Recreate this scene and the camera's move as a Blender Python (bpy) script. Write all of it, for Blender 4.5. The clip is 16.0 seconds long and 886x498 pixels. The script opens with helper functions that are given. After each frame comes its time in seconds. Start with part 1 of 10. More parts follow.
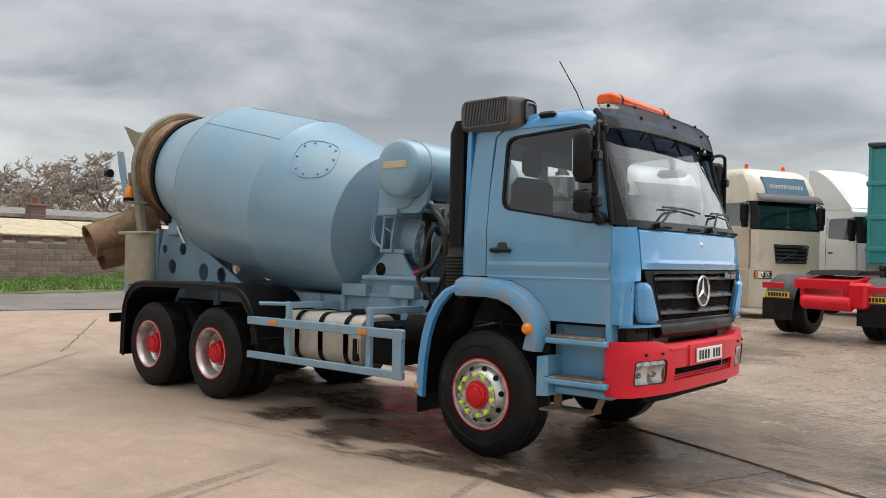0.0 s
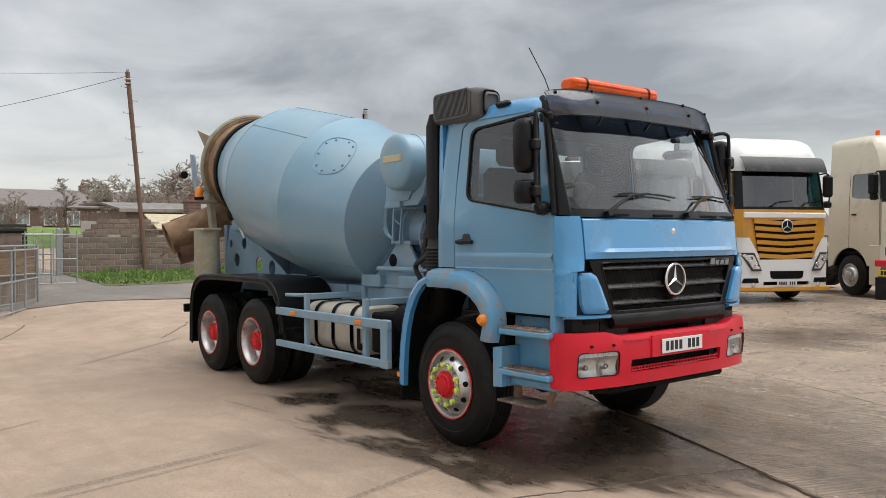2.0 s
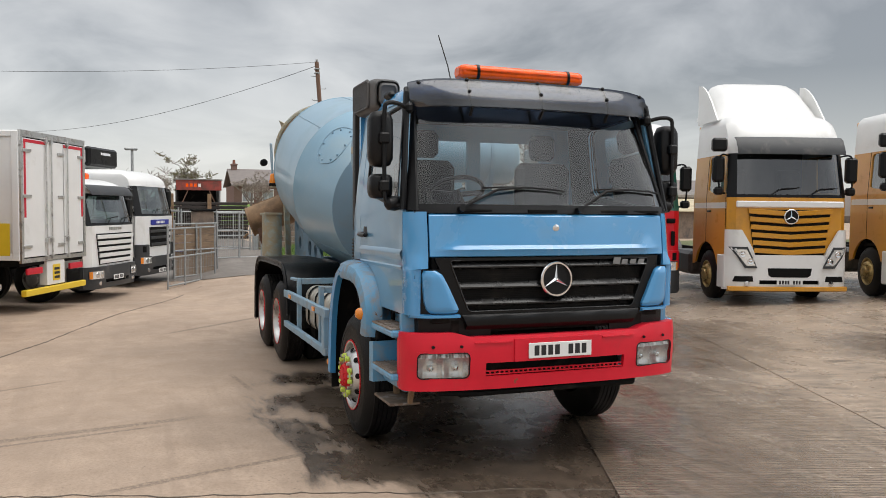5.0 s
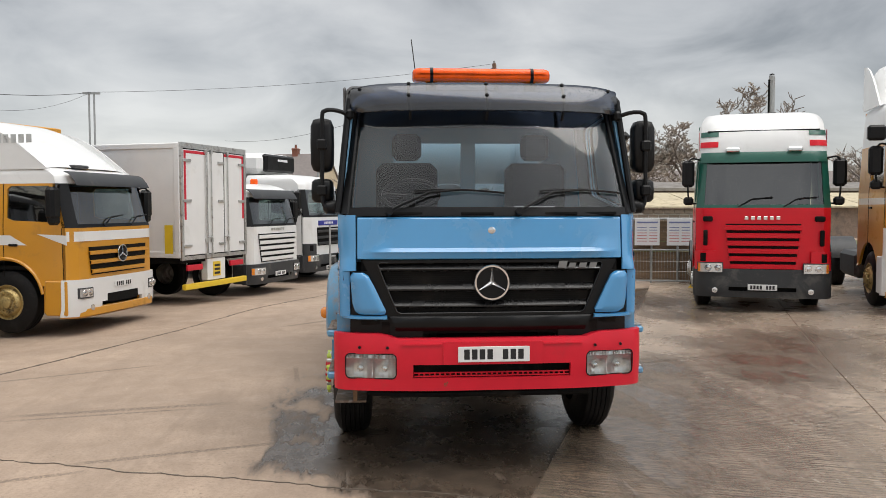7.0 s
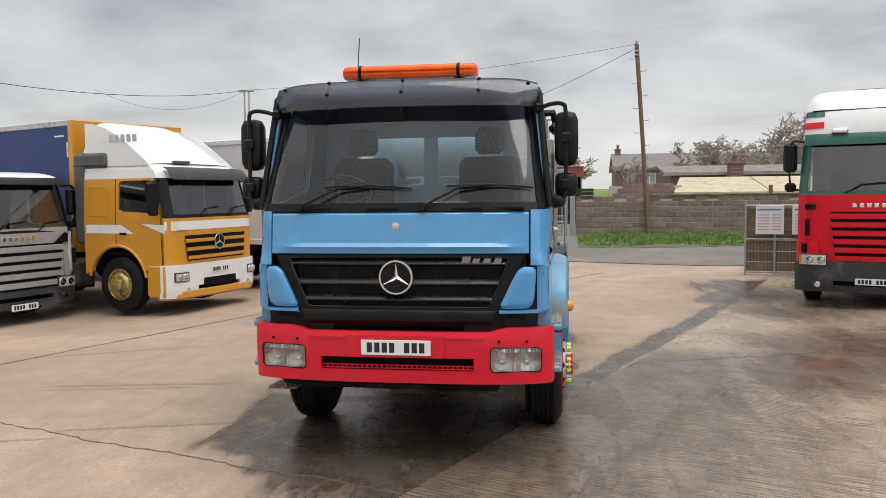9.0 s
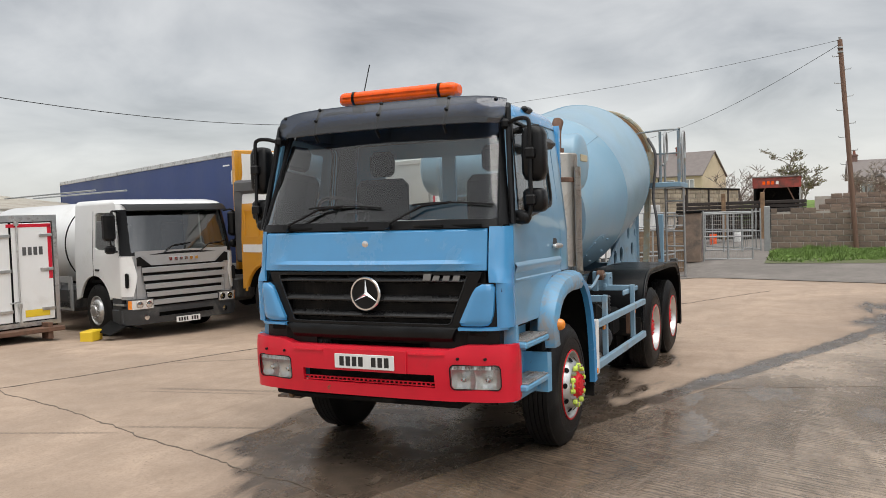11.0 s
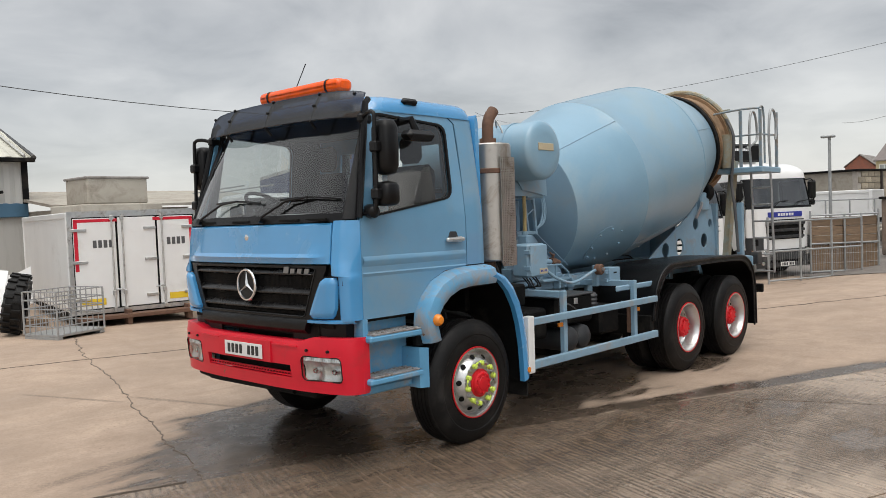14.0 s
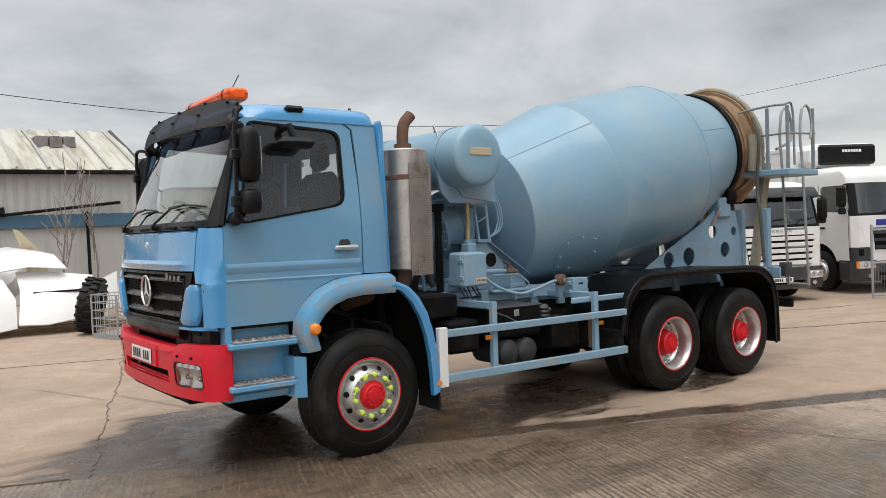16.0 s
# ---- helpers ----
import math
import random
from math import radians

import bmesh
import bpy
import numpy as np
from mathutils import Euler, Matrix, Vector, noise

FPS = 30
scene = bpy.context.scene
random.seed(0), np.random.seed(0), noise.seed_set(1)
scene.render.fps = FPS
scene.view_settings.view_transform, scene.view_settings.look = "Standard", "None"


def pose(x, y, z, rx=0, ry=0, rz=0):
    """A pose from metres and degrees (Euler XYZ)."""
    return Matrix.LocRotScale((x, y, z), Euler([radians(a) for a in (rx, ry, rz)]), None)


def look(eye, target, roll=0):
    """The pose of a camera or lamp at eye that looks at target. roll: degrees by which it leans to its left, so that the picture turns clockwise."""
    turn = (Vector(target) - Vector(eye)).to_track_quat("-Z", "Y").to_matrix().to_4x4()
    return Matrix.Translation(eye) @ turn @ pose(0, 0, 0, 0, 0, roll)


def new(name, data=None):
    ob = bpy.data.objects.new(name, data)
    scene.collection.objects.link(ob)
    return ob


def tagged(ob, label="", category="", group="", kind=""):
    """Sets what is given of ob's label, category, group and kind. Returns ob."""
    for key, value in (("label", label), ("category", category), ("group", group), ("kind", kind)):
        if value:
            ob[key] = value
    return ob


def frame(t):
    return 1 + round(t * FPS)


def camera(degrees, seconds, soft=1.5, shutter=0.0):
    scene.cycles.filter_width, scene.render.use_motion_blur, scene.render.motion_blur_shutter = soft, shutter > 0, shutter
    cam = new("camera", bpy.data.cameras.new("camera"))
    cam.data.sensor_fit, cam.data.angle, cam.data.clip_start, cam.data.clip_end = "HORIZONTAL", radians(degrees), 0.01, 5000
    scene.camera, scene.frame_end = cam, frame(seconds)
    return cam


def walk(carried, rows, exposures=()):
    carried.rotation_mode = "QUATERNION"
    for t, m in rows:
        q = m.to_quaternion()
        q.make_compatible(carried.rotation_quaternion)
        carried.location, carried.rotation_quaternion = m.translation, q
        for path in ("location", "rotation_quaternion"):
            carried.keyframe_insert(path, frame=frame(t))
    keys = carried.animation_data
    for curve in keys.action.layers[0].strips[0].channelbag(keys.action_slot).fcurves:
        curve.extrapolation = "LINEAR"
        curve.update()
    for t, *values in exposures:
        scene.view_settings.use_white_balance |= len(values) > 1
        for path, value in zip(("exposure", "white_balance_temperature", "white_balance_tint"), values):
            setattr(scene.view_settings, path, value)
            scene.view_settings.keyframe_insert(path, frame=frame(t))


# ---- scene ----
cam = camera(57.6, 16.0, soft=0.5)
PATH = [
    (0, (4.092, -6.516, 1.68), (2.791, -4.997, 1.691), 1.6),
    (0.5, (4.402, -6.439, 1.698), (3.012, -5.002, 1.669), 0.4),
    (1, (4.761, -6.171, 1.746), (3.265, -4.845, 1.7), 1.0),
    (1.5, (5.036, -5.803, 1.769), (3.496, -4.527, 1.719), 0.5),
    (2, (5.314, -5.395, 1.794), (3.733, -4.17, 1.754), -0.0),
    (2.5, (5.594, -4.968, 1.834), (3.981, -3.788, 1.779), 0.2),
    (3, (5.827, -4.534, 1.872), (4.162, -3.428, 1.801), -0.2),
    (3.5, (6.101, -4.092, 1.88), (4.372, -3.09, 1.804), -0.5),
    (3.7, (6.187, -3.941, 1.898), (4.437, -2.977, 1.814), -0.4),
    (5.8, (6.857, -2.021, 1.937), (4.921, -1.53, 1.851), 0.2),
    (6, (6.906, -1.776, 1.918), (4.955, -1.347, 1.836), 0.0),
    (6.5, (7.054, -1.299, 1.943), (5.077, -1.005, 1.865), 0.4),
    (7, (7.153, -0.809, 1.975), (5.161, -0.653, 1.871), -0.1),
    (7.5, (7.245, -0.311, 1.985), (5.25, -0.243, 1.863), 0.3),
    (8, (7.231, 0.211, 2.027), (5.237, 0.166, 1.87), 0.4),
    (8.5, (7.224, 0.734, 2.026), (5.237, 0.563, 1.876), -0.3),
    (9, (7.155, 1.254, 2.042), (5.184, 0.947, 1.904), -0.6),
    (9.5, (7.055, 1.74, 2.053), (5.105, 1.314, 1.926), -0.5),
    (10, (6.923, 2.229, 2.056), (5.01, 1.654, 1.946), -0.9),
    (10.2, (6.875, 2.419, 2.046), (4.984, 1.777, 1.946), -1.2),
    (12.3, (6.116, 4.217, 1.993), (4.42, 3.16, 1.894), -1.8),
    (12.5, (5.989, 4.388, 1.986), (4.316, 3.297, 1.888), -1.8),
    (13, (5.743, 4.813, 1.964), (4.123, 3.643, 1.869), -1.8),
    (13.5, (5.391, 5.162, 1.969), (3.842, 3.901, 1.879), -2.3),
    (14, (5.054, 5.554, 1.95), (3.585, 4.2, 1.858), -2.3),
    (14.5, (4.655, 5.882, 1.905), (3.239, 4.471, 1.827), -2.5),
    (15, (4.254, 6.212, 1.878), (2.896, 4.746, 1.804), -2.7),
    (15.5, (3.833, 6.526, 1.862), (2.574, 4.974, 1.779), -2.0),
    (16, (3.337, 6.833, 1.86), (2.152, 5.223, 1.803), -2.4),
]
walk(cam, [(t, look(eye, target, roll)) for t, eye, target, roll in PATH],
     exposures=[(0.0, 0.23), (1.5, 0.20), (3.5, 0.16), (6.0, 0.10), (7.5, 0.10), (9.0, 0.15), (10.5, 0.14), (12.5, 0.08), (14.0, 0.08), (16.0, 0.12)])

# ---- world, sun, exposure ----
world = bpy.data.worlds.new("overcast_sky")
scene.world = world
world.use_nodes = True
wn, wl = world.node_tree.nodes, world.node_tree.links
wn.clear()
SUN_EL, SUN_AZ = radians(69), radians(58)


def wnode(kind, **values):
    n = wn.new(kind)
    for key, value in values.items():
        n.inputs[key].default_value = value
    return n


sky = wn.new("ShaderNodeTexSky")
sky.sky_type, sky.sun_disc = "NISHITA", False
sky.sun_elevation, sky.sun_rotation = SUN_EL, radians(90) - SUN_AZ
coord = wn.new("ShaderNodeTexCoord")
split = wn.new("ShaderNodeSeparateXYZ")
wl.new(coord.outputs["Generated"], split.inputs[0])
lift = wn.new("ShaderNodeMath")
lift.operation = "MAXIMUM"
lift.inputs[1].default_value = 0.0
wl.new(split.outputs[2], lift.inputs[0])
lift2 = wn.new("ShaderNodeMath")
lift2.operation = "ADD"
lift2.inputs[1].default_value = 0.22
wl.new(lift.outputs[0], lift2.inputs[0])
flat = wn.new("ShaderNodeCombineXYZ")
for i in (0, 1):
    d = wn.new("ShaderNodeMath")
    d.operation = "DIVIDE"
    wl.new(split.outputs[i], d.inputs[0])
    wl.new(lift2.outputs[0], d.inputs[1])
    wl.new(d.outputs[0], flat.inputs[i])
big = wnode("ShaderNodeTexNoise", Scale=0.62, Detail=4.0, Roughness=0.48, Distortion=0.35)
fine = wnode("ShaderNodeTexNoise", Scale=1.7, Detail=6.0, Roughness=0.54, Distortion=0.5)
wl.new(flat.outputs[0], big.inputs["Vector"])
wl.new(flat.outputs[0], fine.inputs["Vector"])
both = wn.new("ShaderNodeMath")
both.operation = "MULTIPLY_ADD"
both.inputs[1].default_value = 0.46
wl.new(fine.outputs[0], both.inputs[0])
half = wn.new("ShaderNodeMath")
half.operation = "MULTIPLY"
half.inputs[1].default_value = 0.6
wl.new(big.outputs[0], half.inputs[0])
wl.new(half.outputs[0], both.inputs[2])
# the heavier bank of cloud lies over the far side of the yard (+y)
bank = wn.new("ShaderNodeMath")
bank.operation = "MULTIPLY_ADD"
bank.inputs[1].default_value = -0.105
wl.new(split.outputs[1], bank.inputs[0])
wl.new(both.outputs[0], bank.inputs[2])
ramp = wn.new("ShaderNodeValToRGB")
ramp.color_ramp.elements[0].position, ramp.color_ramp.elements[0].color = 0.36, (0.24, 0.246, 0.25, 1)
ramp.color_ramp.elements[1].position, ramp.color_ramp.elements[1].color = 0.64, (0.66, 0.655, 0.64, 1)
mid = ramp.color_ramp.elements.new(0.47)
mid.color = (0.425, 0.429, 0.43, 1)
level = bank.outputs[0]
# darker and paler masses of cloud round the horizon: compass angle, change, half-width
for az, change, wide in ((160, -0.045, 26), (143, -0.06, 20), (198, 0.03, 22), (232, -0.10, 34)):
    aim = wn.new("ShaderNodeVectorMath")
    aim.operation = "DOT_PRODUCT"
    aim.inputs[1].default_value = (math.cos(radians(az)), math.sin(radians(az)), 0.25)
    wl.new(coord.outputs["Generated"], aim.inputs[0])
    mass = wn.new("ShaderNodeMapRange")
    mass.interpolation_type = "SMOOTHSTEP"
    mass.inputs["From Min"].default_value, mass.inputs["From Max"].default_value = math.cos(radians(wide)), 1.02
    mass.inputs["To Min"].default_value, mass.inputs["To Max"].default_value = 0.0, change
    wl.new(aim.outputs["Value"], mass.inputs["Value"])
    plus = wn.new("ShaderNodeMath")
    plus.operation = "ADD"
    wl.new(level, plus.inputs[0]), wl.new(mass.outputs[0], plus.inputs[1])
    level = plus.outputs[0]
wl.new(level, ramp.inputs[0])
# paler towards the horizon
glow = wn.new("ShaderNodeMapRange")
glow.inputs["From Min"].default_value, glow.inputs["From Max"].default_value = 0.0, 0.16
glow.inputs["To Min"].default_value, glow.inputs["To Max"].default_value = 0.75, 0.0
wl.new(lift.outputs[0], glow.inputs["Value"])
pale = wn.new("ShaderNodeMix")
pale.data_type = "RGBA"
pale.inputs[7].default_value = (0.62, 0.615, 0.595, 1)
wl.new(glow.outputs[0], pale.inputs[0])
wl.new(ramp.outputs[0], pale.inputs[6])
bg_sky = wnode("ShaderNodeBackground", Strength=0.02)
bg_cloud = wnode("ShaderNodeBackground", Strength=1.0)
wl.new(sky.outputs[0], bg_sky.inputs[0])
# an overcast sky is brightest overhead
top_glow = wn.new("ShaderNodeMapRange")
top_glow.inputs["From Min"].default_value, top_glow.inputs["From Max"].default_value = 0.70, 1.0
top_glow.inputs["To Min"].default_value, top_glow.inputs["To Max"].default_value = 1.0, 3.3
wl.new(lift.outputs[0], top_glow.inputs["Value"])
# the cloud glows round the veiled sun
veil = wn.new("ShaderNodeVectorMath")
veil.operation = "DOT_PRODUCT"
veil.inputs[1].default_value = (math.cos(radians(60)) * math.cos(radians(34)), math.sin(radians(60)) * math.cos(radians(34)), math.sin(radians(34)))
wl.new(coord.outputs["Generated"], veil.inputs[0])
halo = wn.new("ShaderNodeMapRange")
halo.interpolation_type = "SMOOTHSTEP"
halo.inputs["From Min"].default_value, halo.inputs["From Max"].default_value = math.cos(radians(46)), 1.0
halo.inputs["To Min"].default_value, halo.inputs["To Max"].default_value = 1.0, 3.2
wl.new(veil.outputs["Value"], halo.inputs["Value"])
shine_ = wn.new("ShaderNodeMath")
shine_.operation = "MULTIPLY"
wl.new(top_glow.outputs[0], shine_.inputs[0]), wl.new(halo.outputs[0], shine_.inputs[1])
wl.new(shine_.outputs[0], bg_cloud.inputs["Strength"])
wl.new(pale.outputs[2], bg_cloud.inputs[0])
total = wn.new("ShaderNodeAddShader")
wl.new(bg_sky.outputs[0], total.inputs[0])
wl.new(bg_cloud.outputs[0], total.inputs[1])
wout = wn.new("ShaderNodeOutputWorld")
wl.new(total.outputs[0], wout.inputs[0])

sun = new("sun", bpy.data.lights.new("sun", "SUN"))
sun.data.energy, sun.data.angle, sun.data.color = 1.6, radians(52), (1.0, 0.95, 0.88)
sun.matrix_world = look((30 * math.cos(SUN_AZ) * math.cos(SUN_EL), 30 * math.sin(SUN_AZ) * math.cos(SUN_EL), 30 * math.sin(SUN_EL)), (0, 0, 0))

# ---- materials ----
def material(name, color, rough=0.5, metal=0.0, coat=0.0, vary=0.12, scale=6.0, grain=0.0, grain_scale=90.0, dirt=None, dirt_amount=0.0, dirt_scale=2.5,
             dirt_rough=0.85, spec=0.5, island=0.0, stretch=None, rust=0.0):
    """A painted or raw surface: base colour varied at two scales, stains of a second colour, fine relief."""
    m = bpy.data.materials.new(name)
    m.use_nodes = True
    nt = m.node_tree
    n, l = nt.nodes, nt.links
    b = n["Principled BSDF"]
    tc = n.new("ShaderNodeTexCoord")
    vec = tc.outputs["Object"]
    if stretch:
        mp = n.new("ShaderNodeMapping")
        mp.inputs["Scale"].default_value = stretch
        l.new(vec, mp.inputs[0])
        vec = mp.outputs[0]
    n1 = n.new("ShaderNodeTexNoise")
    n1.inputs["Scale"].default_value, n1.inputs["Detail"].default_value, n1.inputs["Roughness"].default_value = scale, 5.0, 0.6
    l.new(vec, n1.inputs["Vector"])
    hsv = n.new("ShaderNodeHueSaturation")
    hsv.inputs["Color"].default_value = (*color, 1)
    mr = n.new("ShaderNodeMapRange")
    mr.inputs["From Min"].default_value, mr.inputs["From Max"].default_value = 0.25, 0.75
    mr.inputs["To Min"].default_value, mr.inputs["To Max"].default_value = 1 - vary, 1 + vary
    l.new(n1.outputs[0], mr.inputs["Value"])
    val = mr.outputs[0]
    if island:
        info = n.new("ShaderNodeObjectInfo")
        isl = n.new("ShaderNodeMapRange")
        isl.inputs["To Min"].default_value, isl.inputs["To Max"].default_value = 1 - island, 1 + island
        l.new(info.outputs["Random"], isl.inputs["Value"])
        mul = n.new("ShaderNodeMath")
        mul.operation = "MULTIPLY"
        l.new(val, mul.inputs[0]), l.new(isl.outputs[0], mul.inputs[1])
        val = mul.outputs[0]
    l.new(val, hsv.inputs["Value"])
    col = hsv.outputs[0]
    rgh = None
    if dirt is not None:
        n2 = n.new("ShaderNodeTexNoise")
        n2.inputs["Scale"].default_value, n2.inputs["Detail"].default_value, n2.inputs["Roughness"].default_value = dirt_scale, 8.0, 0.68
        n2.inputs["Distortion"].default_value = 0.4
        l.new(vec, n2.inputs["Vector"])
        cr = n.new("ShaderNodeMapRange")
        cr.inputs["From Min"].default_value, cr.inputs["From Max"].default_value = 0.62 - 0.35 * dirt_amount, 0.82 - 0.35 * dirt_amount
        l.new(n2.outputs[0], cr.inputs["Value"])
        mx = n.new("ShaderNodeMix")
        mx.data_type = "RGBA"
        mx.inputs[7].default_value = (*dirt, 1)
        l.new(cr.outputs[0], mx.inputs[0]), l.new(col, mx.inputs[6])
        col = mx.outputs[2]
        mr2 = n.new("ShaderNodeMapRange")
        mr2.inputs["To Min"].default_value, mr2.inputs["To Max"].default_value = rough, dirt_rough
        l.new(cr.outputs[0], mr2.inputs["Value"])
        rgh = mr2.outputs[0]
    if rust:
        n3 = n.new("ShaderNodeTexNoise")
        n3.inputs["Scale"].default_value, n3.inputs["Detail"].default_value, n3.inputs["Roughness"].default_value = 7.0, 9.0, 0.72
        l.new(vec, n3.inputs["Vector"])
        c3 = n.new("ShaderNodeMapRange")
        c3.inputs["From Min"].default_value, c3.inputs["From Max"].default_value = 0.735 - 0.2 * rust, 0.76 - 0.2 * rust
        l.new(n3.outputs[0], c3.inputs["Value"])
        m3 = n.new("ShaderNodeMix")
        m3.data_type = "RGBA"
        m3.inputs[7].default_value = (0.17, 0.085, 0.04, 1)
        l.new(c3.outputs[0], m3.inputs[0]), l.new(col, m3.inputs[6])
        col = m3.outputs[2]
    l.new(col, b.inputs["Base Color"])
    b.inputs["Metallic"].default_value = metal
    b.inputs["Specular IOR Level"].default_value = spec
    if rgh is None:
        mr3 = n.new("ShaderNodeMapRange")
        mr3.inputs["To Min"].default_value, mr3.inputs["To Max"].default_value = max(rough - 0.08, 0.02), min(rough + 0.1, 1)
        l.new(n1.outputs[0], mr3.inputs["Value"])
        rgh = mr3.outputs[0]
    l.new(rgh, b.inputs["Roughness"])
    b.inputs["Coat Weight"].default_value = coat
    b.inputs["Coat Roughness"].default_value = 0.045
    if grain:
        n4 = n.new("ShaderNodeTexNoise")
        n4.inputs["Scale"].default_value, n4.inputs["Detail"].default_value = grain_scale, 4.0
        l.new(vec, n4.inputs["Vector"])
        bp = n.new("ShaderNodeBump")
        bp.inputs["Strength"].default_value, bp.inputs["Distance"].default_value = grain, 0.01
        l.new(n4.outputs[0], bp.inputs["Height"])
        l.new(bp.outputs[0], b.inputs["Normal"])
    return m


def glass(name, tint, gloss=1.0, rough=0.02, ior=1.5, both=False, dust=0.0, even=0.0):
    """A thin pane: tinted see-through with a Fresnel gloss (both: of its two faces) and a film of dust."""
    m = bpy.data.materials.new(name)
    m.use_nodes = True
    n, l = m.node_tree.nodes, m.node_tree.links
    n.clear()
    tr, gl, fr, mx, out = (n.new("ShaderNode" + k) for k in ("BsdfTransparent", "BsdfGlossy", "Fresnel", "MixShader", "OutputMaterial"))
    tr.inputs[0].default_value = (*tint, 1)
    gl.inputs["Roughness"].default_value = rough
    gl.inputs["Color"].default_value = (gloss, gloss, gloss, 1)
    fr.inputs["IOR"].default_value = ior
    amount = fr.outputs[0]
    if even:
        vn = n.new("ShaderNodeValue")
        vn.outputs[0].default_value = even
        amount = vn.outputs[0]
    if both:
        up, dn, qt = (n.new("ShaderNodeMath") for _ in range(3))
        up.operation, dn.operation, qt.operation = "MULTIPLY", "ADD", "DIVIDE"
        up.inputs[1].default_value, dn.inputs[1].default_value = 2.0, 1.0
        l.new(amount, up.inputs[0]), l.new(amount, dn.inputs[0]), l.new(up.outputs[0], qt.inputs[0]), l.new(dn.outputs[0], qt.inputs[1])
        amount = qt.outputs[0]
    under = tr.outputs[0]
    if dust:
        df, dm, nz, mr = (n.new("ShaderNode" + k) for k in ("BsdfDiffuse", "MixShader", "TexNoise", "MapRange"))
        df.inputs[0].default_value = (0.62, 0.61, 0.59, 1)
        nz.inputs["Scale"].default_value, nz.inputs["Detail"].default_value = 2.2, 6.0
        mr.inputs["From Min"].default_value, mr.inputs["From Max"].default_value = 0.3, 0.7
        mr.inputs["To Min"].default_value, mr.inputs["To Max"].default_value = dust * 0.5, dust * 1.5
        l.new(n.new("ShaderNodeTexCoord").outputs["Object"], nz.inputs["Vector"]), l.new(nz.outputs[0], mr.inputs["Value"])
        l.new(mr.outputs[0], dm.inputs[0]), l.new(under, dm.inputs[1]), l.new(df.outputs[0], dm.inputs[2])
        under = dm.outputs[0]
    l.new(amount, mx.inputs[0]), l.new(under, mx.inputs[1]), l.new(gl.outputs[0], mx.inputs[2]), l.new(mx.outputs[0], out.inputs[0])
    return m


CAB_BLUE = material("cab_blue_paint", (0.062, 0.28, 0.555), 0.24, coat=1.0, vary=0.05, scale=2.0, dirt=(0.10, 0.28, 0.49), dirt_amount=0.2, dirt_scale=1.6, dirt_rough=0.4)
DOOR_BLUE = material("faded_blue_paint", (0.13, 0.30, 0.46), 0.28, coat=0.7, vary=0.06, scale=1.6, dirt=(0.19, 0.30, 0.38), dirt_amount=0.35, dirt_scale=1.3, dirt_rough=0.42)
WORN_BLUE = material("worn_blue_paint", (0.11, 0.32, 0.52), 0.35, coat=0.2, vary=0.1, scale=5.0, dirt=(0.30, 0.31, 0.31), dirt_amount=0.36, dirt_scale=4.5, rust=0.42)
DRUM_BLUE = material("drum_blue_paint", (0.20, 0.345, 0.455), 0.32, coat=0.25, vary=0.07, scale=1.2, dirt=(0.265, 0.37, 0.43), dirt_amount=0.4, dirt_scale=0.9, dirt_rough=0.5, grain=0.08, grain_scale=40, rust=0.03)
FRAME_BLUE = material("grey_blue_steel_paint", (0.215, 0.34, 0.44), 0.45, vary=0.12, scale=4.0, dirt=(0.30, 0.31, 0.31), dirt_amount=0.25, dirt_scale=5.0, rust=0.22)
RUST_BROWN = material("cement_stained_rusty_steel", (0.27, 0.17, 0.095), 0.75, vary=0.3, scale=7.0, dirt=(0.16, 0.10, 0.06), dirt_amount=0.5, dirt_scale=3.0, grain=0.4, grain_scale=60)
CEMENT = material("paint_worn_by_cement", (0.30, 0.36, 0.34), 0.75, vary=0.2, scale=9.0, dirt=(0.33, 0.28, 0.19), dirt_amount=0.75, dirt_scale=6.0, grain=0.5, grain_scale=70)
# Drum blue darkened for the end's shade; weld seams reuse it.
DRUM_SHADE_BLUE = material("shade_darkened_drum_paint", (0.15, 0.25, 0.335), 0.42, vary=0.08, scale=1.5, dirt=(0.19, 0.25, 0.29), dirt_amount=0.25, rust=0.26)
RED = material("red_bumper_paint", (0.62, 0.010, 0.028), 0.42, spec=0.35, coat=0.06, vary=0.09, scale=4.0, dirt=(0.46, 0.03, 0.035), dirt_amount=0.2, dirt_scale=2.0, dirt_rough=0.5, rust=0.34)
HUB_RED = material("red_hub_paint", (0.60, 0.012, 0.02), 0.5, spec=0.35, vary=0.15, scale=12.0)
BLACK = material("black_plastic", (0.0045, 0.0045, 0.005), 0.34, spec=0.24, vary=0.2, scale=8.0, dirt=(0.014, 0.0135, 0.013), dirt_amount=0.2, grain=0.15, grain_scale=250)
MATT = material("matt_black_steel", (0.0045, 0.0045, 0.0045), 0.7, spec=0.15, vary=0.3, scale=6.0, dirt=(0.035, 0.03, 0.025), dirt_amount=0.25, grain=0.2)
GREY_PLASTIC = material("grey_weathered_plastic", (0.075, 0.075, 0.078), 0.55, vary=0.15, scale=5.0, dirt=(0.12, 0.115, 0.11), dirt_amount=0.35, grain=0.2, grain_scale=200)
RUBBER = material("tyre_rubber", (0.0068, 0.0065, 0.0065), 0.5, spec=0.22, vary=0.2, scale=5.0, dirt=(0.028, 0.026, 0.024), dirt_amount=0.3, dirt_scale=4.0, dirt_rough=0.8, grain=0.25, grain_scale=80)
CHROME = material("chrome", (0.72, 0.73, 0.74), 0.12, metal=1.0, vary=0.03)
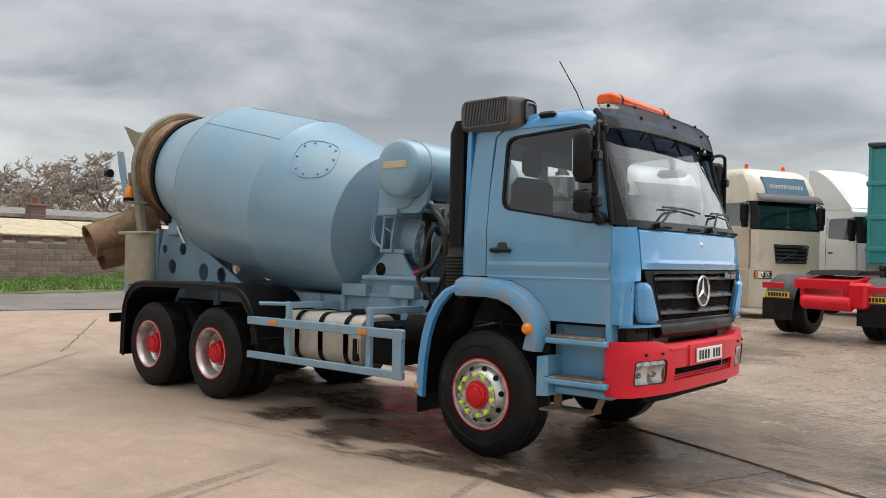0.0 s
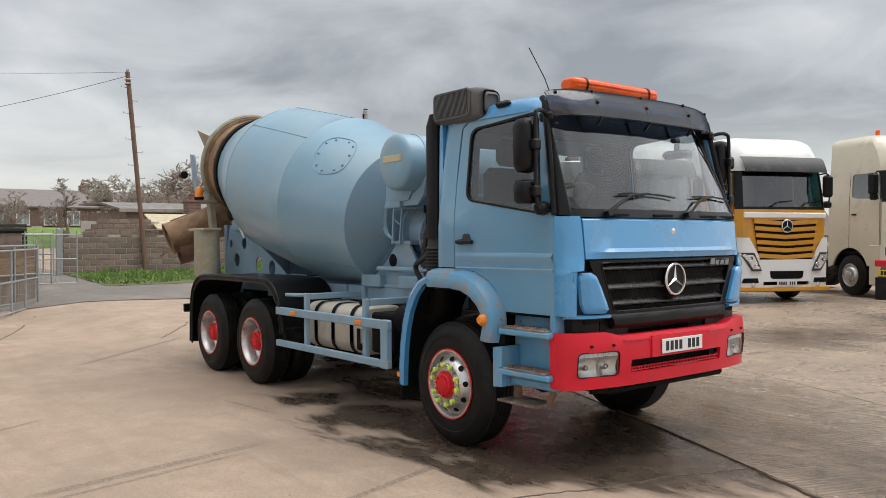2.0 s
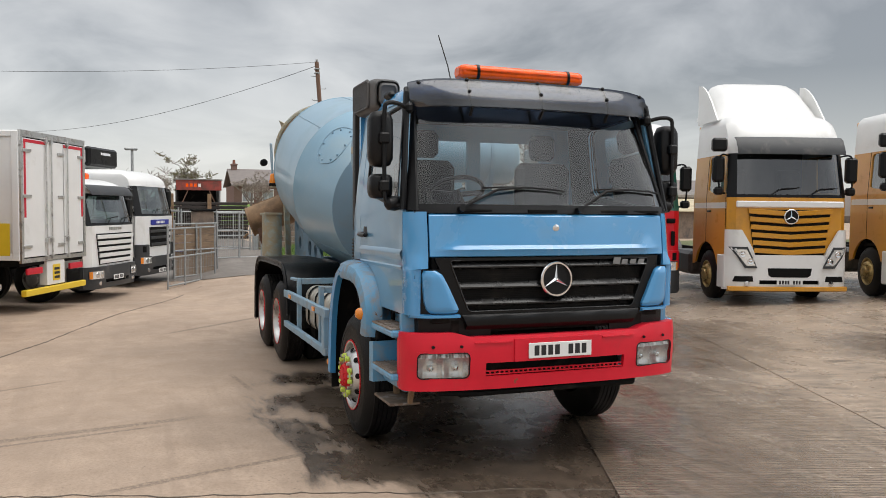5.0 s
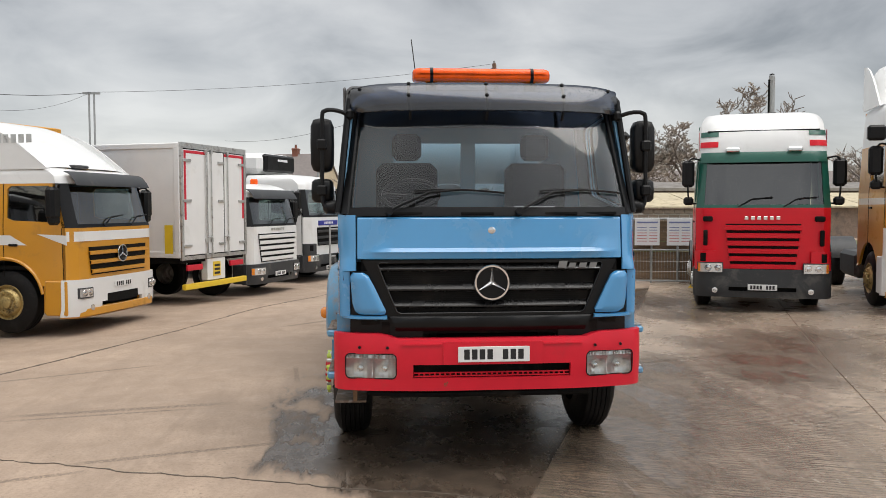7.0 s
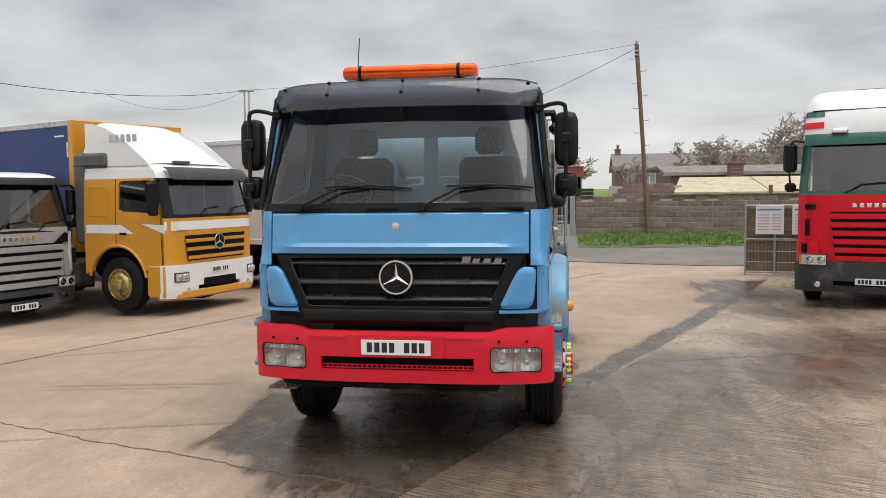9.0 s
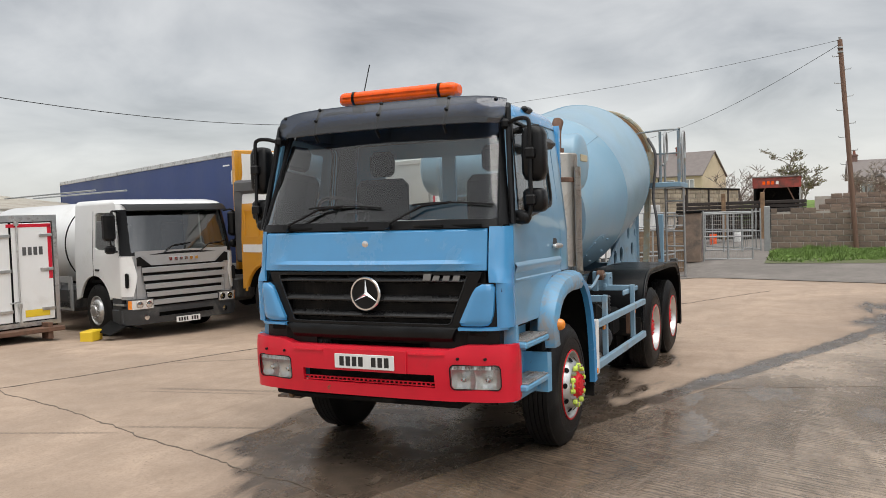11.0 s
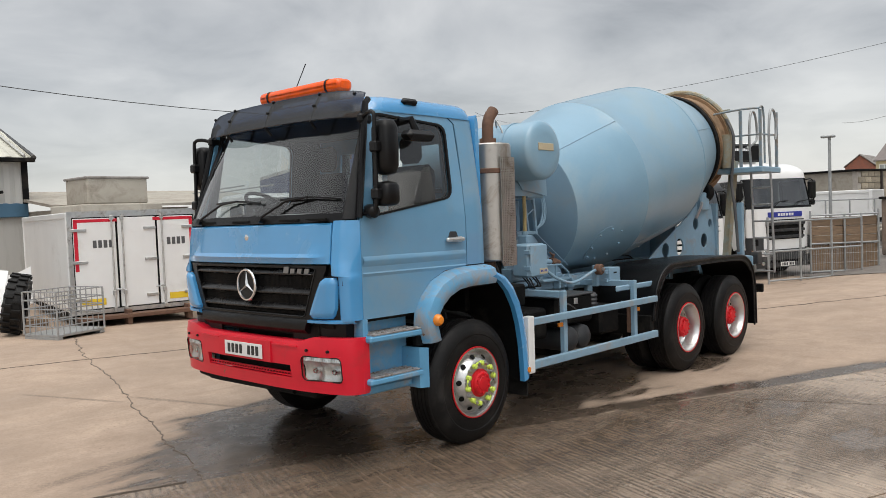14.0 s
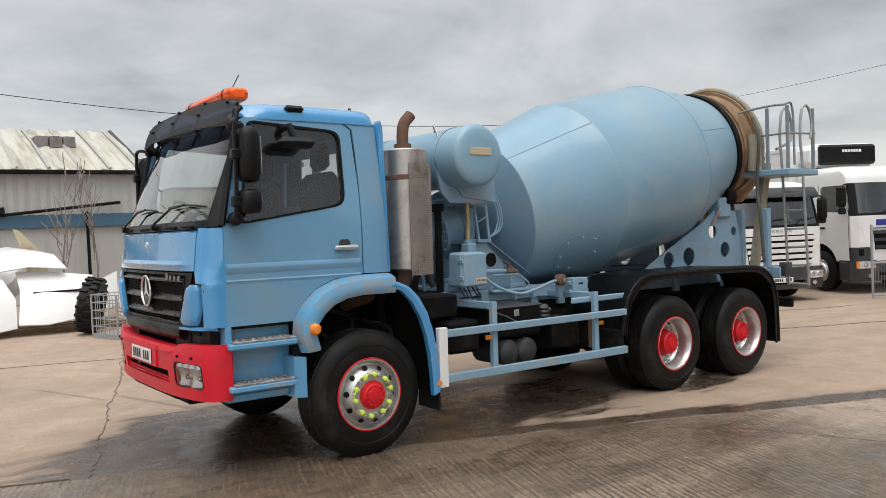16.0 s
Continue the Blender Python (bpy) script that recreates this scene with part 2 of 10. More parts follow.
STEEL = material("dull_steel", (0.60, 0.60, 0.59), 0.34, metal=0.9, vary=0.12, scale=8.0, dirt=(0.30, 0.28, 0.26), dirt_amount=0.3, dirt_scale=6.0)
TREAD = material("galvanised_tread_plate", (0.42, 0.42, 0.42), 0.45, metal=0.7, vary=0.2, scale=12.0, dirt=(0.20, 0.13, 0.08), dirt_amount=0.4, dirt_scale=9.0)
RUSTY_TREAD = material("rusty_tread_plate", (0.22, 0.16, 0.12), 0.7, metal=0.3, vary=0.3, scale=14.0, dirt=(0.40, 0.38, 0.36), dirt_amount=0.35, dirt_scale=11.0)
ALU = material("aluminium_tank", (0.50, 0.47, 0.41), 0.5, metal=0.25, vary=0.08, scale=3.0, dirt=(0.42, 0.38, 0.32), dirt_amount=0.4)
RAIL_GREY = material("worn_grey_blue_rail_paint", (0.20, 0.26, 0.30), 0.5, vary=0.2, scale=9.0, dirt=(0.26, 0.22, 0.17), dirt_amount=0.45, dirt_scale=8.0, rust=0.4)
GALV = material("galvanised_steel", (0.36, 0.37, 0.37), 0.5, metal=0.5, vary=0.15, scale=10.0)
LAMP_BOWL = material("silvered_lamp_bowl", (0.84, 0.84, 0.82), 0.22, metal=0.6, vary=0.12, scale=25.0)
ORANGE = material("orange_lens", (0.95, 0.105, 0.002), 0.22, spec=0.3, coat=0.3, vary=0.16, scale=9.0)
AMBER = material("amber_lens", (0.80, 0.25, 0.02), 0.25, coat=0.4, vary=0.08)
LIME = material("fluorescent_lime_plastic", (0.62, 0.78, 0.12), 0.45, vary=0.08)
WHITE = material("white_paint", (0.76, 0.76, 0.75), 0.32, coat=0.3, vary=0.05, scale=1.5, dirt=(0.62, 0.61, 0.58), dirt_amount=0.15, dirt_scale=1.2, dirt_rough=0.45)
CREAM = material("cream_paint", (0.66, 0.61, 0.49), 0.3, coat=0.4, vary=0.05, scale=1.5, dirt=(0.48, 0.44, 0.36), dirt_amount=0.2)
YELLOW = material("golden_yellow_paint", (0.60, 0.275, 0.022), 0.3, coat=0.4, vary=0.06, scale=1.5, dirt=(0.42, 0.21, 0.04), dirt_amount=0.2)
LORRY_RED = material("lorry_red_paint", (0.68, 0.008, 0.022), 0.3, spec=0.35, coat=0.15, vary=0.06, scale=1.5)
GREEN = material("dark_green_paint", (0.012, 0.10, 0.07), 0.3, coat=0.4, vary=0.06)
SILVER = material("silver_grey_paint", (0.36, 0.365, 0.37), 0.35, metal=0.25, coat=0.3, vary=0.06)
DARK_GREY = material("dark_grey_plastic", (0.032, 0.034, 0.037), 0.5, vary=0.12, scale=5.0, dirt=(0.12, 0.115, 0.105), dirt_amount=0.3)
TEAL = material("teal_paint", (0.02, 0.24, 0.25), 0.35, coat=0.2, vary=0.08)
CURTAIN = material("blue_curtain_fabric", (0.018, 0.045, 0.17), 0.5, vary=0.12, scale=1.2, grain=0.35, grain_scale=5)
PLATE_WHITE = material("white_number_plate", (0.72, 0.72, 0.71), 0.4, vary=0.05)
PLATE_YELLOW = material("yellow_number_plate", (0.75, 0.52, 0.03), 0.4, vary=0.05)
INK = material("black_print", (0.012, 0.012, 0.013), 0.5, vary=0.05)
FADED_BLUE = material("faded_blue_print", (0.16, 0.18, 0.36), 0.6, vary=0.25, scale=30.0)
FADED_RED = material("faded_red_print", (0.52, 0.20, 0.20), 0.6, vary=0.25, scale=30.0)
YELLOWED = material("yellowed_plastic", (0.36, 0.27, 0.12), 0.5, vary=0.2, scale=8.0)
BLUE_INK = material("blue_print", (0.02, 0.03, 0.26), 0.5, vary=0.05)
RED_TAPE = material("red_reflective_tape", (0.55, 0.01, 0.03), 0.4, vary=0.08)
WINDSCREEN = glass("windscreen_glass", (0.80, 0.84, 0.83), ior=1.50, both=True, dust=0.005)
SIDE_GLASS = glass("side_window_glass", (0.62, 0.66, 0.66), both=True, dust=0.01)
DARK_GLASS = glass("tinted_lorry_glass", (0.42, 0.52, 0.50), ior=1.75, both=True, dust=0.006)
VISOR_GLASS = glass("smoked_acrylic", (0.20, 0.235, 0.30), rough=0.10, even=0.075, dust=0.015)
GRILLE_BLACK = material("satin_black_grille", (0.006, 0.006, 0.0065), 0.26, spec=0.4, vary=0.2, scale=8.0, dirt=(0.016, 0.0155, 0.015), dirt_amount=0.2, dirt_scale=7.0)
LENS = glass("clear_lamp_lens", (0.88, 0.9, 0.9))
SEAT = material("dark_seat_fabric", (0.012, 0.0125, 0.014), 0.9, spec=0.08, vary=0.15, scale=6.0)
INTERIOR = material("grey_cab_lining", (0.04, 0.04, 0.042), 0.8, spec=0.1, vary=0.1)
HOSE = material("rubber_hose", (0.02, 0.02, 0.02), 0.55, vary=0.2)
EXHAUST = material("rusty_exhaust_pipe", (0.13, 0.07, 0.045), 0.8, vary=0.3, scale=15.0, grain=0.3)
SILENCER = material("stained_stainless_steel", (0.46, 0.44, 0.41), 0.35, metal=0.85, vary=0.12, scale=3.0, dirt=(0.24, 0.19, 0.14), dirt_amount=0.28, dirt_scale=4.0, dirt_rough=0.55)
WOOD = material("brown_fence_board", (0.20, 0.135, 0.085), 0.85, vary=0.25, scale=3.0, grain=0.5, grain_scale=30, island=0.2, dirt=(0.12, 0.085, 0.06), dirt_amount=0.4, stretch=(1, 1, 8))
POLE_WOOD = material("weathered_pole_timber", (0.17, 0.10, 0.07), 0.85, vary=0.25, scale=5.0, grain=0.5, grain_scale=40, stretch=(6, 6, 0.6))
BLOCK = material("concrete_block", (0.235, 0.175, 0.135), 0.9, vary=0.18, scale=6.0, grain=0.5, grain_scale=50, island=0.22, dirt=(0.11, 0.095, 0.085), dirt_amount=0.4)
MORTAR = material("mortar", (0.42, 0.385, 0.345), 0.95, vary=0.15, scale=5.0)
BRICK = material("red_brick", (0.24, 0.095, 0.065), 0.9, vary=0.2, scale=4.0, grain=0.3, grain_scale=30, dirt=(0.16, 0.09, 0.07), dirt_amount=0.4)
RENDERED = material("yellow_house_render", (0.55, 0.46, 0.32), 0.85, vary=0.1, scale=1.0)
SLATE = material("grey_brown_roof_slate", (0.19, 0.165, 0.155), 0.75, vary=0.15, scale=2.5, grain=0.3, grain_scale=12)
FELT = material("grey_roof_felt", (0.23, 0.215, 0.20), 0.9, vary=0.2, scale=1.5, dirt=(0.13, 0.115, 0.10), dirt_amount=0.5)
PANEL_CREAM = material("cream_roof_sheet", (0.50, 0.43, 0.29), 0.7, vary=0.14, scale=1.0, dirt=(0.30, 0.25, 0.17), dirt_amount=0.35)
SHED_ROOF = material("weathered_corrugated_roof", (0.52, 0.51, 0.44), 0.65, vary=0.12, scale=1.0, dirt=(0.28, 0.265, 0.21), dirt_amount=0.45, dirt_scale=1.6, stretch=(2.2, 0.22, 0.22))
SHED_WALL = material("pale_grey_cladding", (0.44, 0.44, 0.42), 0.5, vary=0.06, scale=0.8, dirt=(0.33, 0.32, 0.29), dirt_amount=0.2, stretch=(1.5, 1, 0.15))
SHED_BLUE = material("faded_blue_fascia", (0.06, 0.14, 0.22), 0.55, vary=0.15, scale=2.0)
BARK = material("grey_bark", (0.20, 0.17, 0.15), 0.9, vary=0.25, scale=6.0)
TWIG = material("bare_twigs", (0.25, 0.215, 0.185), 0.9, vary=0.2, scale=2.0)
PANE = material("house_window_pane", (0.34, 0.36, 0.38), 0.2, vary=0.3, scale=1.0)
# Brick muted to put distance haze in its colour; the near chimney shares it.
DULL_HAZED_BRICK = material("dull_hazed_brick", (0.20, 0.125, 0.105), 0.9, vary=0.15, scale=2.0)
BUD = material("pale_spring_buds", (0.50, 0.455, 0.395), 0.85, vary=0.3, scale=1.0)
GRASS = material("verge_grass", (0.15, 0.235, 0.055), 0.8, vary=0.4, scale=1.5)
CABLE = material("black_cable", (0.02, 0.02, 0.02), 0.6, vary=0.05)
SIGN = material("white_sign_board", (0.72, 0.72, 0.74), 0.45, vary=0.05)
PALE_STONE = material("pale_concrete", (0.36, 0.33, 0.28), 0.85, vary=0.15, scale=1.2, dirt=(0.25, 0.22, 0.18), dirt_amount=0.4, grain=0.2)
GOLD_RIM = material("dirty_golden_wheel_rim", (0.50, 0.37, 0.15), 0.4, metal=0.6, vary=0.2, scale=9.0, dirt=(0.12, 0.09, 0.05), dirt_amount=0.4, dirt_scale=7.0)
BADGE = material("dark_metal_badge", (0.26, 0.27, 0.28), 0.3, metal=0.9, vary=0.1)
SCUFFED = material("scuffed_blue_arch_paint", (0.11, 0.32, 0.52), 0.38, coat=0.2, vary=0.1, scale=5.0, dirt=(0.27, 0.27, 0.27), dirt_amount=0.5, dirt_scale=5.5, rust=0.5)
DARK_TIMBER = material("tarred_timber", (0.045, 0.037, 0.033), 0.85, vary=0.3, scale=4.0, grain=0.4, grain_scale=30)
STONE_BLOCK = material("pale_stone_block", (0.34, 0.295, 0.22), 0.9, vary=0.2, scale=3.0, island=0.28, grain=0.3, grain_scale=30, dirt=(0.17, 0.15, 0.125), dirt_amount=0.4)
GLASSES = {WINDSCREEN.name, SIDE_GLASS.name, DARK_GLASS.name, LENS.name}


def face_out(ob, middle):
    """Turn a pane's faces away from the middle of its cab."""
    me = ob.data
    out = []
    for p in me.polygons:
        d = p.center - middle
        d.z = 0.0
        out.append([me.vertices[i].co.copy() for i in (p.vertices if p.normal.dot(d) >= 0 else reversed(p.vertices))])
    verts = [v for f in out for v in f]
    faces, k = [], 0
    for f in out:
        faces.append(tuple(range(k, k + len(f))))
        k += len(f)
    smooth = me.polygons[0].use_smooth
    me.clear_geometry()
    me.from_pydata([tuple(v) for v in verts], [], faces)
    bm = bmesh.new()
    bm.from_mesh(me)
    bmesh.ops.remove_doubles(bm, verts=bm.verts, dist=1e-5)
    for f in bm.faces:
        f.smooth = smooth
    bm.to_mesh(me)
    bm.free()


# ---- mesh helpers ----
class Shape:
    """Vertices and faces of one part, gathered piece by piece."""

    def __init__(self):
        self.v, self.f = [], []

    def add(self, verts, faces):
        k = len(self.v)
        self.v.extend([tuple(p) for p in verts])
        self.f.extend([tuple(i + k for i in f) for f in faces])
        return self

    def moved(self, m):
        self.v = [tuple(m @ Vector(p)) for p in self.v]
        return self

    def join(self, other, m=None):
        return self.add(other.v if m is None else [m @ Vector(p) for p in other.v], other.f)



def box(x0, x1, y0, y1, z0, z1, c=0.006):
    """A block with chamfered edges."""
    lo, hi = (x0, y0, z0), (x1, y1, z1)
    lo, hi = [min(a, b) for a, b in zip(lo, hi)], [max(a, b) for a, b in zip(lo, hi)]
    c = min(c, *(0.45 * (b - a) for a, b in zip(lo, hi)))
    vs, index = [], {}
    for sx in (0, 1):
        for sy in (0, 1):
            for sz in (0, 1):
                s = (sx, sy, sz)
                for ax in range(3):
                    p = []
                    for k in range(3):
                        edge = hi[k] if s[k] else lo[k]
                        p.append(edge if k == ax else edge + (-c if s[k] else c))
                    index[(s, ax)] = len(vs)
                    vs.append(p)
    fs = []
    for ax in range(3):
        u, w = [k for k in range(3) if k != ax]
        for side in (0, 1):
            ring = []
            for a, b in ((0, 0), (1, 0), (1, 1), (0, 1)):
                s = [0, 0, 0]
                s[ax], s[u], s[w] = side, a, b
                ring.append(index[(tuple(s), ax)])
            fs.append(ring if (side == 1) == (ax != 1) else ring[::-1])
    for ax in range(3):
        u, w = [k for k in range(3) if k != ax]
        for a in (0, 1):
            for b in (0, 1):
                q = []
                for e, face in ((0, u), (1, u), (1, w), (0, w)):
                    s = [0, 0, 0]
                    s[ax], s[u], s[w] = e, a, b
                    q.append(index[(tuple(s), face)])
                fs.append(q if (a == b) == (ax != 1) else q[::-1])
    for sx in (0, 1):
        for sy in (0, 1):
            for sz in (0, 1):
                t = [index[((sx, sy, sz), k)] for k in range(3)]
                fs.append(t if (sx + sy + sz) % 2 == 1 else t[::-1])
    return Shape().add(vs, fs)


def basis(d):
    d = Vector(d).normalized()
    u = d.orthogonal().normalized()
    return u, d.cross(u), d


def cyl(p0, p1, r0, r1=None, n=16, c=0.0):
    """A closed cylinder or cone from p0 to p1, with chamfered rims if c."""
    r1 = r0 if r1 is None else r1
    p0, p1 = Vector(p0), Vector(p1)
    u, w, d = basis(p1 - p0)
    h = (p1 - p0).length
    rows = [(0, r0), (h, r1)] if not c else [(0, r0 - c), (c, r0), (h - c, r1), (h, r1 - c)]
    return lathe(rows, p0, d, n, True)


def lathe(rows, origin, axis, n=24, caps=False):
    """Rows (height, radius) turned round an axis."""
    u, w, d = basis(axis)
    o = Vector(origin)
    s = Shape()
    vs, fs = [], []
    for h, r in rows:
        for i in range(n):
            a = 2 * math.pi * i / n
            vs.append(o + d * h + (u * math.cos(a) + w * math.sin(a)) * r)
    for j in range(len(rows) - 1):
        for i in range(n):
            k = (i + 1) % n
            fs.append((j * n + i, j * n + k, (j + 1) * n + k, (j + 1) * n + i))
    if caps:
        fs.append(tuple(range(n))[::-1])
        fs.append(tuple((len(rows) - 1) * n + i for i in range(n)))
    return s.add(vs, fs)


def tube(points, r, n=8):
    """A round bar along a line of points."""
    pts = [Vector(p) for p in points]
    s = Shape()
    vs, fs = [], []
    u = None
    for i, p in enumerate(pts):
        d = (pts[min(i + 1, len(pts) - 1)] - pts[max(i - 1, 0)]).normalized()
        if u is None:
            u = d.orthogonal().normalized()
        u = (u - d * u.dot(d)).normalized()
        w = d.cross(u)
        for k in range(n):
            a = 2 * math.pi * k / n
            vs.append(p + (u * math.cos(a) + w * math.sin(a)) * r)
    for i in range(len(pts) - 1):
        for k in range(n):
            m = (k + 1) % n
            fs.append((i * n + k, i * n + m, (i + 1) * n + m, (i + 1) * n + k))
    fs.append(tuple(range(n))[::-1])
    fs.append(tuple((len(pts) - 1) * n + k for k in range(n)))
    return s.add(vs, fs)


def curve(points, steps=6):
    """A smooth line through points (Catmull-Rom)."""
    p = [Vector(q) for q in points]
    p = [p[0] * 2 - p[1], *p, p[-1] * 2 - p[-2]]
    out = []
    for i in range(1, len(p) - 2):
        for k in range(steps):
            t = k / steps
            a, b, c, d = p[i - 1], p[i], p[i + 1], p[i + 2]
            out.append(0.5 * (2 * b + (c - a) * t + (2 * a - 5 * b + 4 * c - d) * t * t + (3 * b - a - 3 * c + d) * t ** 3))
    return out + [p[-2]]


def grid(rows, closed=False, flip=False):
    """A sheet through rows of points."""
    n = len(rows[0])
    fs = []
    for j in range(len(rows) - 1):
        for i in range(n if closed else n - 1):
            k = (i + 1) % n
            q = (j * n + i, j * n + k, (j + 1) * n + k, (j + 1) * n + i)
            fs.append(q[::-1] if flip else q)
    return Shape().add([p for r in rows for p in r], fs)


def slab(rows, off, closed=False):
    """A sheet through rows of points, given thickness by the offset."""
    n, m = len(rows[0]), len(rows)
    a = [Vector(p) for r in rows for p in r]
    o = Vector(off)
    s = grid(rows, closed)
    k = len(a)
    s.v += [tuple(p + o) for p in a]
    s.f += [tuple(i + k for i in f[::-1]) for f in s.f[:]]
    rim = []
    if not closed:
        rim = [i for i in range(n)] + [j * n + n - 1 for j in range(1, m)] + [(m - 1) * n + i for i in range(n - 2, -1, -1)] + [j * n for j in range(m - 2, 0, -1)]
        s.f += [(rim[(i + 1) % len(rim)], rim[i], rim[i] + k, rim[(i + 1) % len(rim)] + k) for i in range(len(rim))]
    else:
        for base in (0, (m - 1) * n):
            s.f += [(base + (i + 1) % n, base + i, base + i + k, base + (i + 1) % n + k) for i in range(n)]
    return s


def prism(poly, a, b, axis="y"):
    """A polygon of (u, w) drawn out from a to b along an axis: y (u = x, w = z), x (u = y, w = z) or z (u = x, w = y)."""
    place = {"y": lambda u, w, t: (u, t, w), "x": lambda u, w, t: (t, u, w), "z": lambda u, w, t: (u, w, t)}[axis]
    n = len(poly)
    vs = [place(u, w, a) for u, w in poly] + [place(u, w, b) for u, w in poly]
    fs = [tuple(range(n)), tuple(range(2 * n - 1, n - 1, -1))] + [(i, i + n, (i + 1) % n + n, (i + 1) % n) for i in range(n)]
    return Shape().add(vs, fs)


def reach(poly, c, a):
    """How far a ray at angle a from c runs to the outline poly."""
    dx, dy = math.cos(a), math.sin(a)
    best = 0.0
    for i in range(len(poly)):
        (x0, y0), (x1, y1) = poly[i], poly[(i + 1) % len(poly)]
        ex, ey = x1 - x0, y1 - y0
        det = dx * -ey + dy * ex
        if abs(det) < 1e-9:
            continue
        t = ((x0 - c[0]) * -ey + (y0 - c[1]) * ex) / det
        s = (dx * (y0 - c[1]) - dy * (x0 - c[0])) / det
        if t > 0 and -1e-6 <= s <= 1 + 1e-6:
            best = max(best, t) if best == 0 else min(best, t)
    return best


def holed(outer, inner, place, off, n=64):
    """A plate with the outline outer and the hole inner (both round a common middle), set in space by place(u, w), of thickness off."""
    c = (sum(p[0] for p in inner) / len(inner), sum(p[1] for p in inner) / len(inner))
    angles = sorted({round(2 * math.pi * i / n - math.pi, 5) for i in range(n)} | {round(math.atan2(p[1] - c[1], p[0] - c[0]), 5) for p in list(outer) + list(inner)})
    rings = []
    for poly in (outer, inner):
        rings.append([(c[0] + math.cos(a) * reach(poly, c, a), c[1] + math.sin(a) * reach(poly, c, a)) for a in angles])
    mid = [((a[0] + b[0]) / 2, (a[1] + b[1]) / 2) for a, b in zip(*rings)]
    return slab([[place(*p) for p in r] for r in (rings[0], mid, rings[1])], off, True)


def rounded(x0, x1, y0, y1, r=0.05, k=5):
    """A rectangle's outline with round corners."""
    out = []
    for cx, cy, a0 in ((x1 - r, y1 - r, 0), (x0 + r, y1 - r, 90), (x0 + r, y0 + r, 180), (x1 - r, y0 + r, 270)):
        out += [(cx + r * math.cos(radians(a0 + 90 * i / k)), cy + r * math.sin(radians(a0 + 90 * i / k))) for i in range(k + 1)]
    return out


def thing(name, m=None, label="", category="", group="", kind=""):
    ob = new(name)
    ob.empty_display_size = 0.2
    if m is not None:
        ob.matrix_world = m
    return tagged(ob, label, category, group, kind)


def made(name, s, mat, smooth=None):
    me = bpy.data.meshes.new(name)
    me.from_pydata([tuple(p) for p in s.v], [], s.f)
    me.update()
    me.validate()
    if smooth is not None:
        me.shade_smooth()
        me.set_sharp_from_angle(angle=radians(smooth))
    me.materials.append(mat)
    return me


def part(name, s, mat, parent, label="", smooth=35, m=None):
    """One part of a thing, as a mesh object of its own."""
    ob = new(name, s if isinstance(s, bpy.types.Mesh) else made(name, s, mat, smooth))
    ob.parent = parent
    if m is not None:
        ob.matrix_basis = m
    return tagged(ob, label)


def single(name, s, mat, label, category, m=None, group="", kind="", smooth=35):
    """A thing that is one mesh."""
    ob = new(name, s if isinstance(s, bpy.types.Mesh) else made(name, s, mat, smooth))
    if m is not None:
        ob.matrix_world = m
    return tagged(ob, label, category, group, kind)


def smoothstep(a, b, x):
    t = min(max((x - a) / (b - a), 0.0), 1.0)
    return t * t * (3 - 2 * t)


def ground_z(x, y):
    """The height of the ground: a shallow dip under the mixer's rear, rising to the road and to the far row of lorries."""
    z = 0.0141 * min(max(x, -6.3), 0.6)
    z += 0.09 * smoothstep(-7.5, -13, x)
    z -= 0.22 * smoothstep(-8.5, -13.5, x) * smoothstep(0.5, -2.0, y)
    z -= 0.10 * smoothstep(-3.0, -5.0, x) * smoothstep(-5.0, -7.5, y) * (1 - smoothstep(-8.5, -13.5, x))
    z += 0.26 * smoothstep(-15, -26, x)
    z += 0.25 * smoothstep(4.5, 12, y)
    return z

